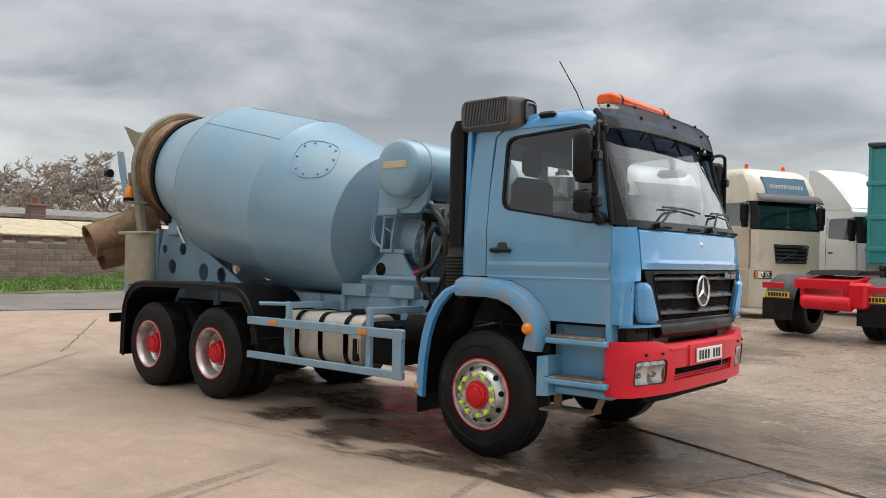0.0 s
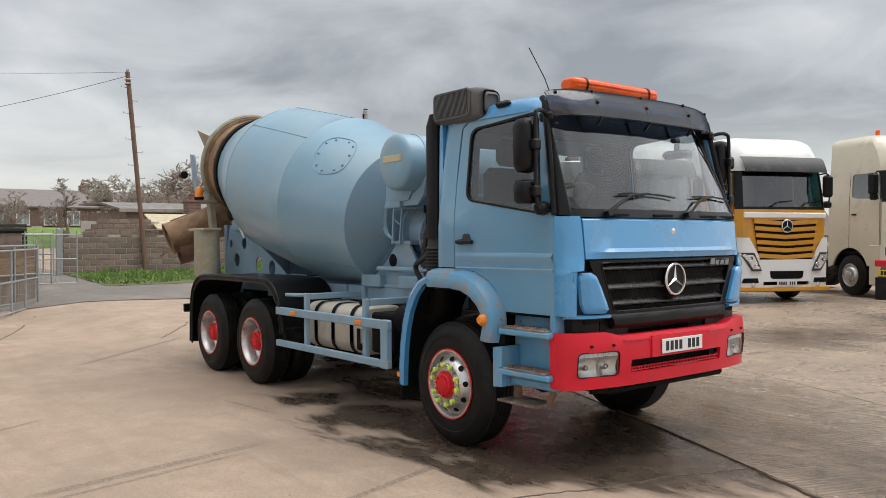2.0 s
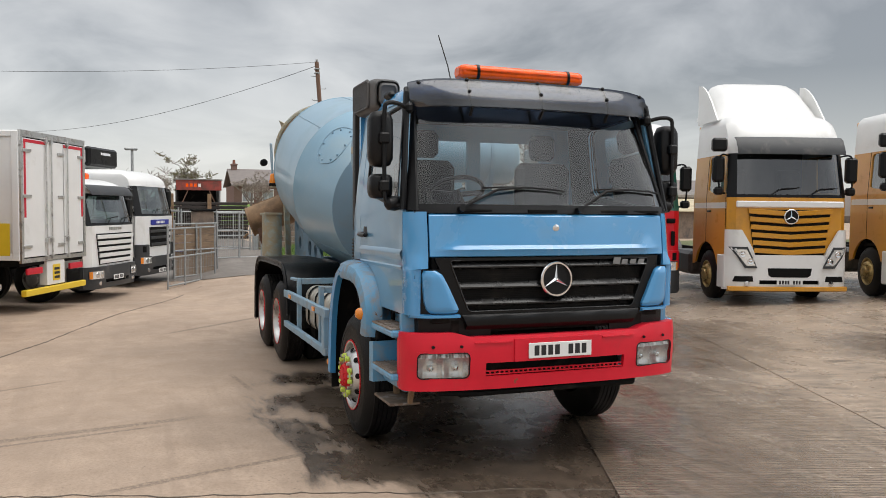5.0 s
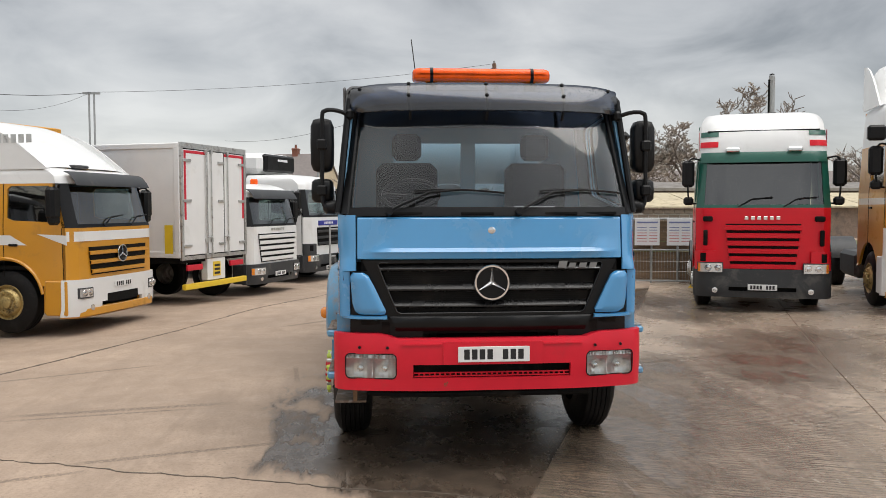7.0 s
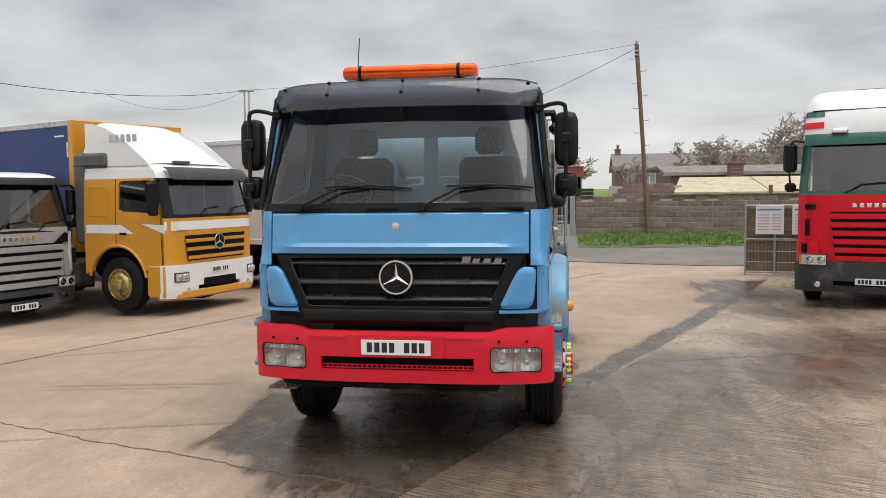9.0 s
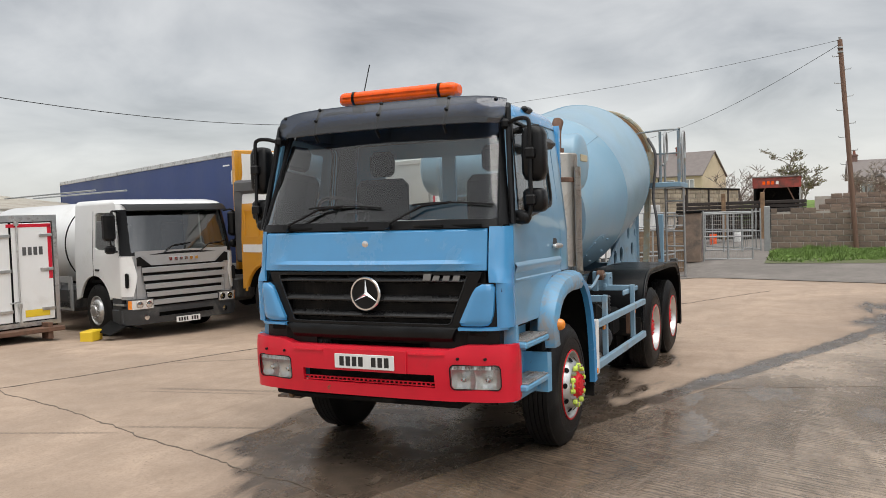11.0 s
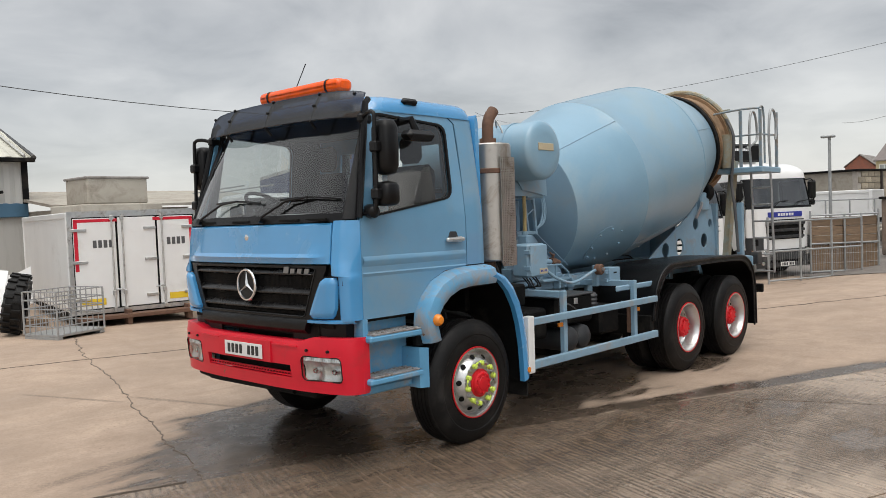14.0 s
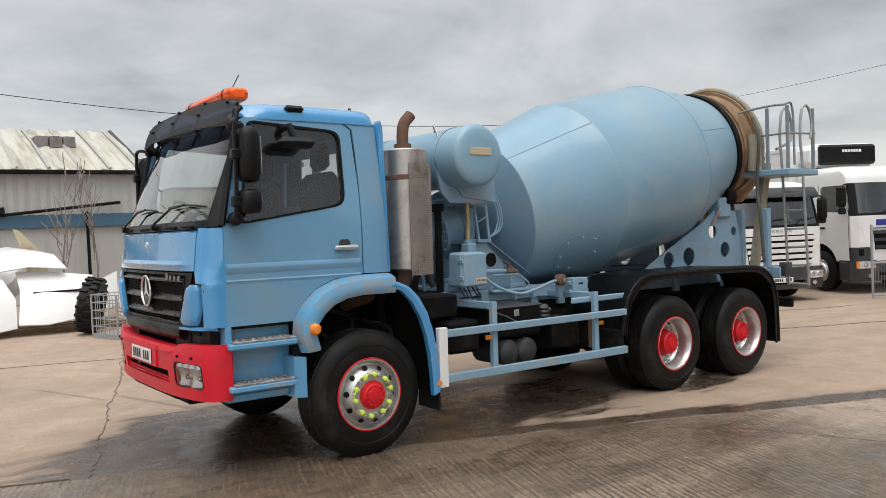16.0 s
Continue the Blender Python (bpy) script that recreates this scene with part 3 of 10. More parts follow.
# ---- ground ----
def ground_material(name, color, wet_color, rough, blobs, wet_noise, ridge=None, depth=0.94, marks=(), shore=(0.98, 0.66), strips=(), gloss=(0.04, 0.22)):
    """Concrete with stains, wet patches of their own shape (blobs: x, y, radius; strips: from, to, half width) and, if given, brushed ridges along an angle."""
    m = bpy.data.materials.new(name)
    m.use_nodes = True
    n, l = m.node_tree.nodes, m.node_tree.links
    b = n["Principled BSDF"]
    pos = n.new("ShaderNodeNewGeometry").outputs["Position"]

    def noise_of(scale, detail=6.0, rough=0.6, distortion=0.0, vec=pos):
        t = n.new("ShaderNodeTexNoise")
        t.inputs["Scale"].default_value, t.inputs["Detail"].default_value, t.inputs["Roughness"].default_value, t.inputs["Distortion"].default_value = scale, detail, rough, distortion
        l.new(vec, t.inputs["Vector"])
        return t.outputs[0]

    def span(value, a, b0, c=0.0, d=1.0):
        t = n.new("ShaderNodeMapRange")
        t.inputs["From Min"].default_value, t.inputs["From Max"].default_value, t.inputs["To Min"].default_value, t.inputs["To Max"].default_value = a, b0, c, d
        l.new(value, t.inputs["Value"])
        return t.outputs[0]

    def calc(op, a, b0):
        t = n.new("ShaderNodeMath")
        t.operation = op
        for i, v in enumerate((a, b0)):
            if isinstance(v, float):
                t.inputs[i].default_value = v
            else:
                l.new(v, t.inputs[i])
        return t.outputs[0]

    def mixed(f, a, b0, blend="MIX"):
        t = n.new("ShaderNodeMix")
        t.data_type, t.blend_type = "RGBA", blend
        for i, v in ((0, f), (6, a), (7, b0)):
            if isinstance(v, tuple):
                t.inputs[i].default_value = (*v, 1)
            elif isinstance(v, float):
                t.inputs[i].default_value = v
            else:
                l.new(v, t.inputs[i])
        return t.outputs[2]

    broad, mid_n, fine_n = noise_of(0.35, 7.0, 0.62, 0.6), noise_of(2.2, 8.0, 0.65, 0.3), noise_of(38.0, 5.0, 0.7)
    dark = tuple(c * 0.74 for c in color)
    light = tuple(min(c * 1.22, 1) for c in color)
    col = mixed(span(broad, 0.32, 0.68), dark, light)
    col = mixed(span(mid_n, 0.42, 0.70, 0.0, 0.6), col, tuple(c * 0.74 for c in color))
    col = mixed(span(fine_n, 0.45, 0.72, 0.0, 0.6), col, tuple(c * 0.55 for c in color))
    # pits and grit
    grit = n.new("ShaderNodeTexVoronoi")
    grit.inputs["Scale"].default_value = 17.0
    l.new(pos, grit.inputs["Vector"])
    spot = calc("MULTIPLY", span(grit.outputs["Distance"], 0.20, 0.10), span(noise_of(1.3, 4.0), 0.5, 0.62))
    col = mixed(calc("MULTIPLY", spot, 0.7), col, tuple(c * 0.4 for c in color))
    blotch = noise_of(6.5, 7.0, 0.72, 0.4)
    col = mixed(span(blotch, 0.56, 0.70, 0.0, 0.4), col, tuple(c * 0.66 for c in color))
    col = mixed(span(blotch, 0.40, 0.28, 0.0, 0.5), col, tuple(min(c * 1.3, 1) for c in color))
    # tyre-drag streaks
    st = n.new("ShaderNodeMapping")
    st.inputs["Rotation"].default_value, st.inputs["Scale"].default_value = (0, 0, radians(24)), (0.22, 3.0, 1)
    l.new(pos, st.inputs[0])
    streak = noise_of(0.9, 5.0, 0.6, 0.8, st.outputs[0])
    col = mixed(span(streak, 0.55, 0.72, 0.0, 0.5), col, tuple(c * 0.66 for c in color))
    drag = n.new("ShaderNodeMapping")
    drag.inputs["Rotation"].default_value, drag.inputs["Scale"].default_value = (0, 0, radians(-68)), (0.45, 1.7, 1)
    l.new(pos, drag.inputs[0])
    broken = calc("ADD", calc("MULTIPLY", calc("SUBTRACT", noise_of(1.0, 4.0, 0.55, 0.9, drag.outputs[0]), 0.5), 1.9), calc("MULTIPLY", calc("SUBTRACT", noise_of(4.5, 8.0, 0.68, 0.5, drag.outputs[0]), 0.5), 1.15))
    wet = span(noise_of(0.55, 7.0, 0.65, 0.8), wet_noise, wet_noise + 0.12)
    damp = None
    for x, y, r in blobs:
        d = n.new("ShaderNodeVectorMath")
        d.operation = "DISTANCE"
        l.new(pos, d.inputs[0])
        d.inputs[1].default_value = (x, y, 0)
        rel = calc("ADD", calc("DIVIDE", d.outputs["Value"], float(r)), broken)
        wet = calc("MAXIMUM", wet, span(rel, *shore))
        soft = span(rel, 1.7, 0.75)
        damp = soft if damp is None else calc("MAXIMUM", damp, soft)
    for x0, y0, x1, y1, wide in strips:
        ln = math.hypot(x1 - x0, y1 - y0)
        mk = n.new("ShaderNodeMapping")
        mk.vector_type = "TEXTURE"
        mk.inputs["Location"].default_value, mk.inputs["Rotation"].default_value = (x0, y0, 0), (0, 0, math.atan2(y1 - y0, x1 - x0))
        l.new(pos, mk.inputs[0])
        sep = n.new("ShaderNodeSeparateXYZ")
        l.new(mk.outputs[0], sep.inputs[0])
        rel = calc("ADD", calc("DIVIDE", calc("ABSOLUTE", sep.outputs[1], 0.0), float(wide)), broken)
        ends = calc("MULTIPLY", span(sep.outputs[0], 0.0, 0.6), span(sep.outputs[0], ln, ln - 0.6))
        wet = calc("MAXIMUM", wet, calc("MULTIPLY", span(rel, 1.15, 0.7), ends))
        damp = calc("MAXIMUM", damp, calc("MULTIPLY", span(rel, 2.2, 0.8), ends))
    for x0, y0, x1, y1, wide in marks:
        ln = math.hypot(x1 - x0, y1 - y0)
        mk = n.new("ShaderNodeMapping")
        mk.vector_type = "TEXTURE"
        mk.inputs["Location"].default_value, mk.inputs["Rotation"].default_value = (x0, y0, 0), (0, 0, math.atan2(y1 - y0, x1 - x0))
        l.new(pos, mk.inputs[0])
        sep = n.new("ShaderNodeSeparateXYZ")
        l.new(mk.outputs[0], sep.inputs[0])
        across = calc("ADD", calc("ABSOLUTE", sep.outputs[1], 0.0), calc("MULTIPLY", calc("SUBTRACT", mid_n, 0.5), wide * 1.2))
        m_ = calc("MULTIPLY", span(across, wide, wide * 0.5), calc("MULTIPLY", span(sep.outputs[0], 0.0, 0.3), span(sep.outputs[0], ln, ln - 0.3)))
        m_ = calc("MULTIPLY", m_, span(fine_n, 0.3, 0.55))
        col = mixed(calc("MULTIPLY", m_, 0.75), col, tuple(c * 0.38 for c in color))
    speck = noise_of(16.0, 6.0, 0.7, 0.3, drag.outputs[0])
    wet = calc("MULTIPLY", wet, span(speck, 0.66, 0.5, 0.9, 1.0))
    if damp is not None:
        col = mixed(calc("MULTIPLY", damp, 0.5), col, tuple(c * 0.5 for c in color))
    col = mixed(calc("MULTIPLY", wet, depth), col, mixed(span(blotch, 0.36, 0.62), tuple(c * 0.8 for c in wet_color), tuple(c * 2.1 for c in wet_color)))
    l.new(col, b.inputs["Base Color"])
    r0 = span(mid_n, 0.3, 0.7, rough - 0.1, rough + 0.1)
    shine = span(mid_n, 0.35, 0.65, *gloss)
    rm = n.new("ShaderNodeMix")
    l.new(wet, rm.inputs[0]), l.new(r0, rm.inputs[2]), l.new(shine, rm.inputs[3])
    l.new(rm.outputs[0], b.inputs["Roughness"])
    height = calc("ADD", calc("MULTIPLY", fine_n, 0.5), calc("MULTIPLY", mid_n, 0.8))
    if ridge is not None:
        rt = n.new("ShaderNodeMapping")
        rt.inputs["Rotation"].default_value = (0, 0, radians(-ridge))
        l.new(pos, rt.inputs[0])
        comb = n.new("ShaderNodeMapping")
        comb.inputs["Scale"].default_value = (2.2, 34.0, 1)
        l.new(rt.outputs[0], comb.inputs[0])
        line = noise_of(1.0, 6.0, 0.62, 0.25, comb.outputs[0])
        wave = n.new("ShaderNodeTexWave")
        wave.bands_direction = "Y"
        wave.inputs["Scale"].default_value, wave.inputs["Distortion"].default_value, wave.inputs["Detail"].default_value, wave.inputs["Detail Scale"].default_value = 6.0, 3.0, 5.0, 2.2
        l.new(rt.outputs[0], wave.inputs["Vector"])
        line = calc("ADD", calc("MULTIPLY", line, 0.76), calc("MULTIPLY", calc("ADD", calc("MULTIPLY", wave.outputs["Fac"], 0.5), 0.25), 0.24))
        worn = span(noise_of(0.9, 5.0, 0.6, 0.5), 0.30, 0.56)
        groove = calc("MULTIPLY", span(line, 0.515, 0.435), worn)
        col = mixed(calc("MULTIPLY", groove, 0.85), col, tuple(c * 0.24 for c in color))
        col = mixed(calc("MULTIPLY", span(line, 0.55, 0.64), 0.13), col, tuple(min(c * 1.25, 1) for c in color))
        l.new(col, b.inputs["Base Color"])
        height = calc("ADD", height, calc("MULTIPLY", line, calc("ADD", calc("MULTIPLY", worn, 2.6), 0.4)))
    # standing water lies level over the relief
    height = calc("MULTIPLY", height, span(wet, 0.55, 0.95, 1.0, 0.3 if ridge is None else 0.2))
    bp = n.new("ShaderNodeBump")
    bp.inputs["Strength"].default_value = 0.7
    bp.inputs["Distance"].default_value = 0.012
    l.new(height, bp.inputs["Height"])
    l.new(bp.outputs[0], b.inputs["Normal"])
    return m


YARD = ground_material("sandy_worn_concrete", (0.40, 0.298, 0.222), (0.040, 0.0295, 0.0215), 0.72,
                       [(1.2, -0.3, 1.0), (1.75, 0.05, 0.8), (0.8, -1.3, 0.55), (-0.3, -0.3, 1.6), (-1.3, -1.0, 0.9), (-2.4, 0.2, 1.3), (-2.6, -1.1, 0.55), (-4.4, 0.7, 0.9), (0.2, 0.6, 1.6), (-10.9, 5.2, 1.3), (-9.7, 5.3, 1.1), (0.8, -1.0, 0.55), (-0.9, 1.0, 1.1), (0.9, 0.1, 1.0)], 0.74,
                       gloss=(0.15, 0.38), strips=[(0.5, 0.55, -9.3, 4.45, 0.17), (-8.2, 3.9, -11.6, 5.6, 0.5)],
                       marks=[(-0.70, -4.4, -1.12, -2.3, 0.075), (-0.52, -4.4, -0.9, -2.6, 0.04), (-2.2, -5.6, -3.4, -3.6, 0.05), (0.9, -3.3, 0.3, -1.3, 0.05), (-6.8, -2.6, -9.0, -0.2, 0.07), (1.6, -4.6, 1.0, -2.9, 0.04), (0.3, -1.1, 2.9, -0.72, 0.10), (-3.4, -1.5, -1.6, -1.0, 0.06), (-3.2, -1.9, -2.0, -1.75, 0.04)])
BRUSHED = ground_material("brushed_wet_concrete", (0.43, 0.335, 0.255), (0.070, 0.049, 0.034), 0.30,
                          [(-3.9, 5.0, 1.2), (-4.6, 5.5, 0.9), (-1.9, 3.7, 0.7), (-2.9, 4.3, 1.0), (-7.5, 5.0, 0.8), (-2.6, 2.6, 0.8), (0.3, 1.3, 1.5), (1.3, 0.9, 1.4), (-0.9, 1.9, 1.2), (-2.2, 1.9, 1.0), (2.5, 0.9, 1.0), (-9.5, 4.6, 1.2), (-1.6, 7.5, 1.0)], 0.62, ridge=70, depth=0.88, shore=(1.6, 0.25))
ROAD = ground_material("worn_tarmac", (0.19, 0.168, 0.15), (0.075, 0.066, 0.06), 0.8, [], 0.7)
SOIL = ground_material("verge_soil", (0.11, 0.125, 0.05), (0.06, 0.05, 0.035), 0.9, [], 0.75)


def sheet(xs, ys, lift):
    return grid([[(x, y, ground_z(x, y) + lift) for x in xs] for y in ys])


def steps(a, b, n):
    return [a + (b - a) * i / n for i in range(n + 1)]


gx = steps(-600, -60, 9)[:-1] + steps(-60, -30, 10)[:-1] + steps(-30, 14, 66)[:-1] + steps(14, 40, 6)[:-1] + steps(40, 600, 8)
gy = steps(-600, -40, 8)[:-1] + steps(-40, -14, 10)[:-1] + steps(-14, 24, 57)[:-1] + steps(24, 60, 8)[:-1] + steps(60, 600, 8)
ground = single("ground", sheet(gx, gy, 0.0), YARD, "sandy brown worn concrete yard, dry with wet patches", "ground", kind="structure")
road = single("road", grid([[(x - 0.3 * min(max(5.5 - y, 0), 14), y, ground_z(x - 0.3 * min(max(5.5 - y, 0), 14), y) + 0.016) for x in steps(-20.9, -15.2, 12)] for y in steps(-60, 60, 160)]), ROAD, "dark grey worn tarmac road beyond the yard", "road", kind="structure")
lane = single("side_lane", sheet(steps(-44, -19.5, 24), steps(-45, 2.2, 70), 0.010), ROAD, "dark grey gravel and tarmac lane beyond the road", "lane", kind="structure")
verge_ground = single("verge", sheet(steps(-25.6, -20.6, 10), steps(1.6, 60, 90), 0.028), SOIL, "narrow earth verge under rough grass by the wall", "verge", kind="structure")

# brushed slabs: lanes that run at SLAB degrees, each bay a slab of its own with open joints
SLAB = -21.8
LANE = 3.75
pavement = thing("pavement", None, "grey brushed concrete slabs, wet and ridged", "pavement", kind="structure")
ca, sa = math.cos(radians(SLAB)), math.sin(radians(SLAB))


def lane_point(u, w):
    """u along the lanes from the truck's front corner, w across them."""
    x, y = 2.05 + u * -ca - w * sa * -1, 0.12 - u * sa + w * ca
    return x, y


for j in range(4):
    for u0, u1 in ((-11.75, 5.05), (5.05, 10.65), (10.65, 16.25)):
        u0, u1, w0, w1 = u0 + 0.012, u1 - 0.012, j * LANE + 0.012, (j + 1) * LANE - 0.012
        rows = [[(*lane_point(u, w), 0) for u in steps(u0, u1, max(8, int((u1 - u0) / 0.7)))] for w in steps(w0, w1, 6)]
        rows = [[(x, y, ground_z(x, y) + 0.014) for x, y, _ in r] for r in rows]
        part("concrete_slab", slab(rows[::-1], (0, 0, -0.05)), BRUSHED, pavement, smooth=20)

# cracks and open joints, as narrow dark ribbons of filler in the concrete
FILLER = material("dark_joint_filler", (0.135, 0.108, 0.086), 0.85, vary=0.25, scale=8.0)


def crack(points, width, seed, jag=0.035, lift=0.006, step=0.07):
    r = random.Random(seed)
    left, right = [], []
    j = 0.0
    for (xa, ya), (xb, yb) in zip(points, points[1:]):
        ln = math.hypot(xb - xa, yb - ya)
        nx, ny = -(yb - ya) / ln, (xb - xa) / ln
        k = max(2, int(ln / step))
        for i in range(k):
            t = i / k
            j = 0.72 * j + r.uniform(-jag, jag) * 0.7
            w = width * max(0.10, r.uniform(-0.1, 1.2)) / 2
            x, y = xa + (xb - xa) * t + nx * j, ya + (yb - ya) * t + ny * j
            left.append((x - nx * w, y - ny * w, ground_z(x, y) + lift))
            right.append((x + nx * w, y + ny * w, ground_z(x, y) + lift))
    part("crack", slab([left, right], (0, 0, -0.02)), FILLER, ground, "dark ragged crack in the concrete", smooth=None)


crack([(2.05, 0.57), (1.45, -1.4), (0.81, -3.47), (-0.1, -6.56), (-1.0, -9.2)], 0.016, 1)
crack([(-3.0, -5.35), (-5.19, -4.65), (-10.5, -3.0), (-15.75, -1.34)], 0.038, 2, jag=0.012)
crack([(-3.0, -5.35), (2.4, -7.0), (6.0, -8.1)], 0.03, 3, jag=0.02)
crack([(2.05, 0.10), (5.4, -1.25)], 0.022, 4, jag=0.01, lift=0.02)
crack([(-9.0, -0.6), (-13.5, 2.2)], 0.02, 5)

# ---- the mixer lorry ----
mixer = thing("mixer_lorry", pose(0, 0, 0, 0, -0.808, 0), "three-axle concrete mixer lorry with blue cab, blue drum and red bumper", "lorry")


def cells(us, ws, skip, place, thick):
    """A plate cut on the lines us, ws; the cells (i, j) in skip stay open. place(u, w, d): the point at depth d."""
    s = Shape()
    nu, nw = len(us), len(ws)
    for d in (0, thick):
        s.v += [tuple(place(u, w, d)) for w in ws for u in us]
    k = nu * nw
    full = {(i, j) for i in range(nu - 1) for j in range(nw - 1)} - set(skip)
    for i, j in full:
        a, b, c, d = j * nu + i, j * nu + i + 1, (j + 1) * nu + i + 1, (j + 1) * nu + i
        s.f += [(a, b, c, d), (d + k, c + k, b + k, a + k)]
        for di, dj, p, q in ((0, -1, a, b), (1, 0, b, c), (0, 1, c, d), (-1, 0, d, a)):
            if (i + di, j + dj) not in full:
                s.f.append((q, p, p + k, q + k))
    return s


def table(rows, t):
    for (a, x), (b, y) in zip(rows, rows[1:]):
        if t <= b:
            return x + (y - x) * max(0.0, (t - a) / (b - a))
    return rows[-1][1]


BOW = [(0, 0), (0.3, 0.005), (0.6, 0.02), (0.8, 0.037), (0.98, 0.068), (1.04, 0.10), (1.085, 0.15), (1.11, 0.20), (1.12, 0.25)]
NOSE = [(0.5, 1.38), (1.15, 1.385), (1.57, 1.40), (1.87, 1.37), (1.93, 1.35), (2.70, 1.045), (2.9, 0.96)]
HALF = [(0.5, 1.12), (1.9, 1.12), (2.72, 1.03), (2.95, 1.0)]


def front(y, z, d=0.0):
    """The point of the cab's curved front at y, z; d inwards."""
    k = table(HALF, z) / 1.12
    return (table(NOSE, z) - table(BOW, abs(y) / k) - d, y, z)


def side(sgn, d=0.0):
    return lambda x, z: (x, sgn * (table(HALF, z) - d), z)


# cab shell
DOOR = [(1.15, 1.165), (1.15, 1.90), (0.985, 2.70), (0.93, 2.735), (0.09, 2.735), (0.01, 2.68), (-0.02, 2.2), (-0.02, 1.50), (0.25, 1.47), (0.42, 1.40), (0.54, 1.29), (0.615, 1.165)]
WINDOW = [(1.00, 1.965), (0.91, 2.64), (0.895, 2.675), (0.87, 2.695), (0.835, 2.70), (0.21, 2.662), (0.165, 2.65), (0.135, 2.62), (0.125, 2.58), (0.125, 2.16), (0.135, 2.11), (0.165, 2.075), (0.21, 2.058), (0.94, 1.942), (0.975, 1.94), (0.995, 1.95)]


def shrunk(poly, k):
    cx, cz = sum(p[0] for p in poly) / len(poly), sum(p[1] for p in poly) / len(poly)
    return [(cx + (x - cx) * k, cz + (z - cz) * k) for x, z in poly]


for sgn in (1, -1):
    rim = [(1.10, 1.14), (1.10, 1.90), (0.95, 2.74), (-0.20, 2.74), (-0.25, 1.48), (0.25, 1.45), (0.50, 1.28), (0.58, 1.14)]
    part("cab_frame", holed(rim, shrunk(WINDOW, 0.99), side(sgn, 0.035), (0, -sgn * 0.02, 0)), MATT, mixer, "dark inner cab frame at the door gap")
for sgn in (1, -1):
    door = part("cab_door", holed(DOOR, WINDOW, side(sgn), (0, -sgn * 0.03, 0)), DOOR_BLUE, mixer, "faded blue cab door with a raised waist line")
    part("window_seal", holed(shrunk(WINDOW, 1.035), shrunk(WINDOW, 0.985), side(sgn, -0.004), (0, -sgn * 0.02, 0)), BLACK, door, "black rubber window seal")
    c = shrunk(WINDOW, 0.995)
    pane = Shape().add([side(sgn, 0.012)(x, z) for x, z in c], [tuple(range(len(c)))])
    glass_pane = part("side_window", pane, SIDE_GLASS, door, "dark side window glass", smooth=None)
    glass_pane.visible_shadow = False
    # raised waist line and lower crease
    crease = [[side(sgn, d)(x, z) for x in steps(0.0, 1.14, 10)] for z, d in ((1.63, 0.001), (1.605, -0.016), (1.59, -0.016), (1.55, 0.001))]
    part("waist_line", grid(crease if sgn < 0 else crease[::-1]), DOOR_BLUE, door)
    crease = [[side(sgn, d)(x, z) for x in steps(-0.0, 1.14, 10)] for z, d in ((1.512, 0.001), (1.50, -0.008), (1.475, 0.001))]
    part("lower_crease", grid(crease if sgn < 0 else crease[::-1]), DOOR_BLUE, door)
    h = box(0.03, 0.245, sgn * 1.125, sgn * 1.165, 1.70, 1.735, 0.012)
    h.join(box(0.05, 0.11, sgn * 1.115, sgn * 1.15, 1.695, 1.74, 0.008))
    part("door_handle", h, BLACK if sgn < 0 else STEEL, door, "black door handle" if sgn < 0 else "dull chrome door handle")
    part("handle_recess", prism([(0.08, 1.735), (0.20, 1.735), (0.185, 1.775), (0.17, 1.785), (0.11, 1.785), (0.095, 1.775)], sgn * 1.1195, sgn * 1.1225), DARK_GREY, door, smooth=None)
    # rear quarter panel
    rows = [[side(sgn)(x0 + (x1 - x0) * t, z) for t in (0, 0.33, 0.66, 1)] for z, x0, x1 in ((1.5, -0.03, -0.24), (1.85, -0.03, -0.235), (2.2, -0.03, -0.225), (2.5, -0.022, -0.215), (2.68, -0.008, -0.205), (2.71, 0.03, -0.203), (2.742, 0.085, -0.20))]
    rows = [r + [(r[-1][0] - 0.035, r[-1][1] - sgn * 0.02, r[-1][2]), (r[-1][0] - 0.05, r[-1][1] - sgn * 0.08, r[-1][2])] for r in rows]
    part("rear_quarter_panel", slab(rows, (0.0, -sgn * 0.02, 0)), DOOR_BLUE, mixer)
    part("rear_corner_strip", prism([(-0.255, 1.50), (-0.255, 2.74), (-0.275, 2.775), (-0.295, 2.72), (-0.33, 1.50)], sgn * 0.965, sgn * 1.055), CAB_BLUE, mixer, "brighter blue upright strip at the cab's back corner")
    # front corner panel
    rows = []
    for z in [1.165, 1.25, 1.35, 1.45, 1.488, 1.496, 1.53, 1.57, 1.61, 1.70, 1.80, 1.90]:
        inner = 0.985 if z > 1.49 else 1.03
        bulge = 0.03 * smoothstep(1.60, 1.50, z)
        row = []
        for k in steps(0, 1, 7):
            y = inner + (1.12 - inner) * k
            row.append((max(front(y, z)[0] + bulge * math.sin(math.pi * k), 1.158), sgn * (y + bulge * 0.6 * math.sin(math.pi * k)), z))
        rows.append(row)
    part("corner_panel", slab(rows, (-0.015, -sgn * 0.004, 0)), CAB_BLUE, mixer, "bright blue front corner panel")
    # air deflector beside the grille
    rows = []
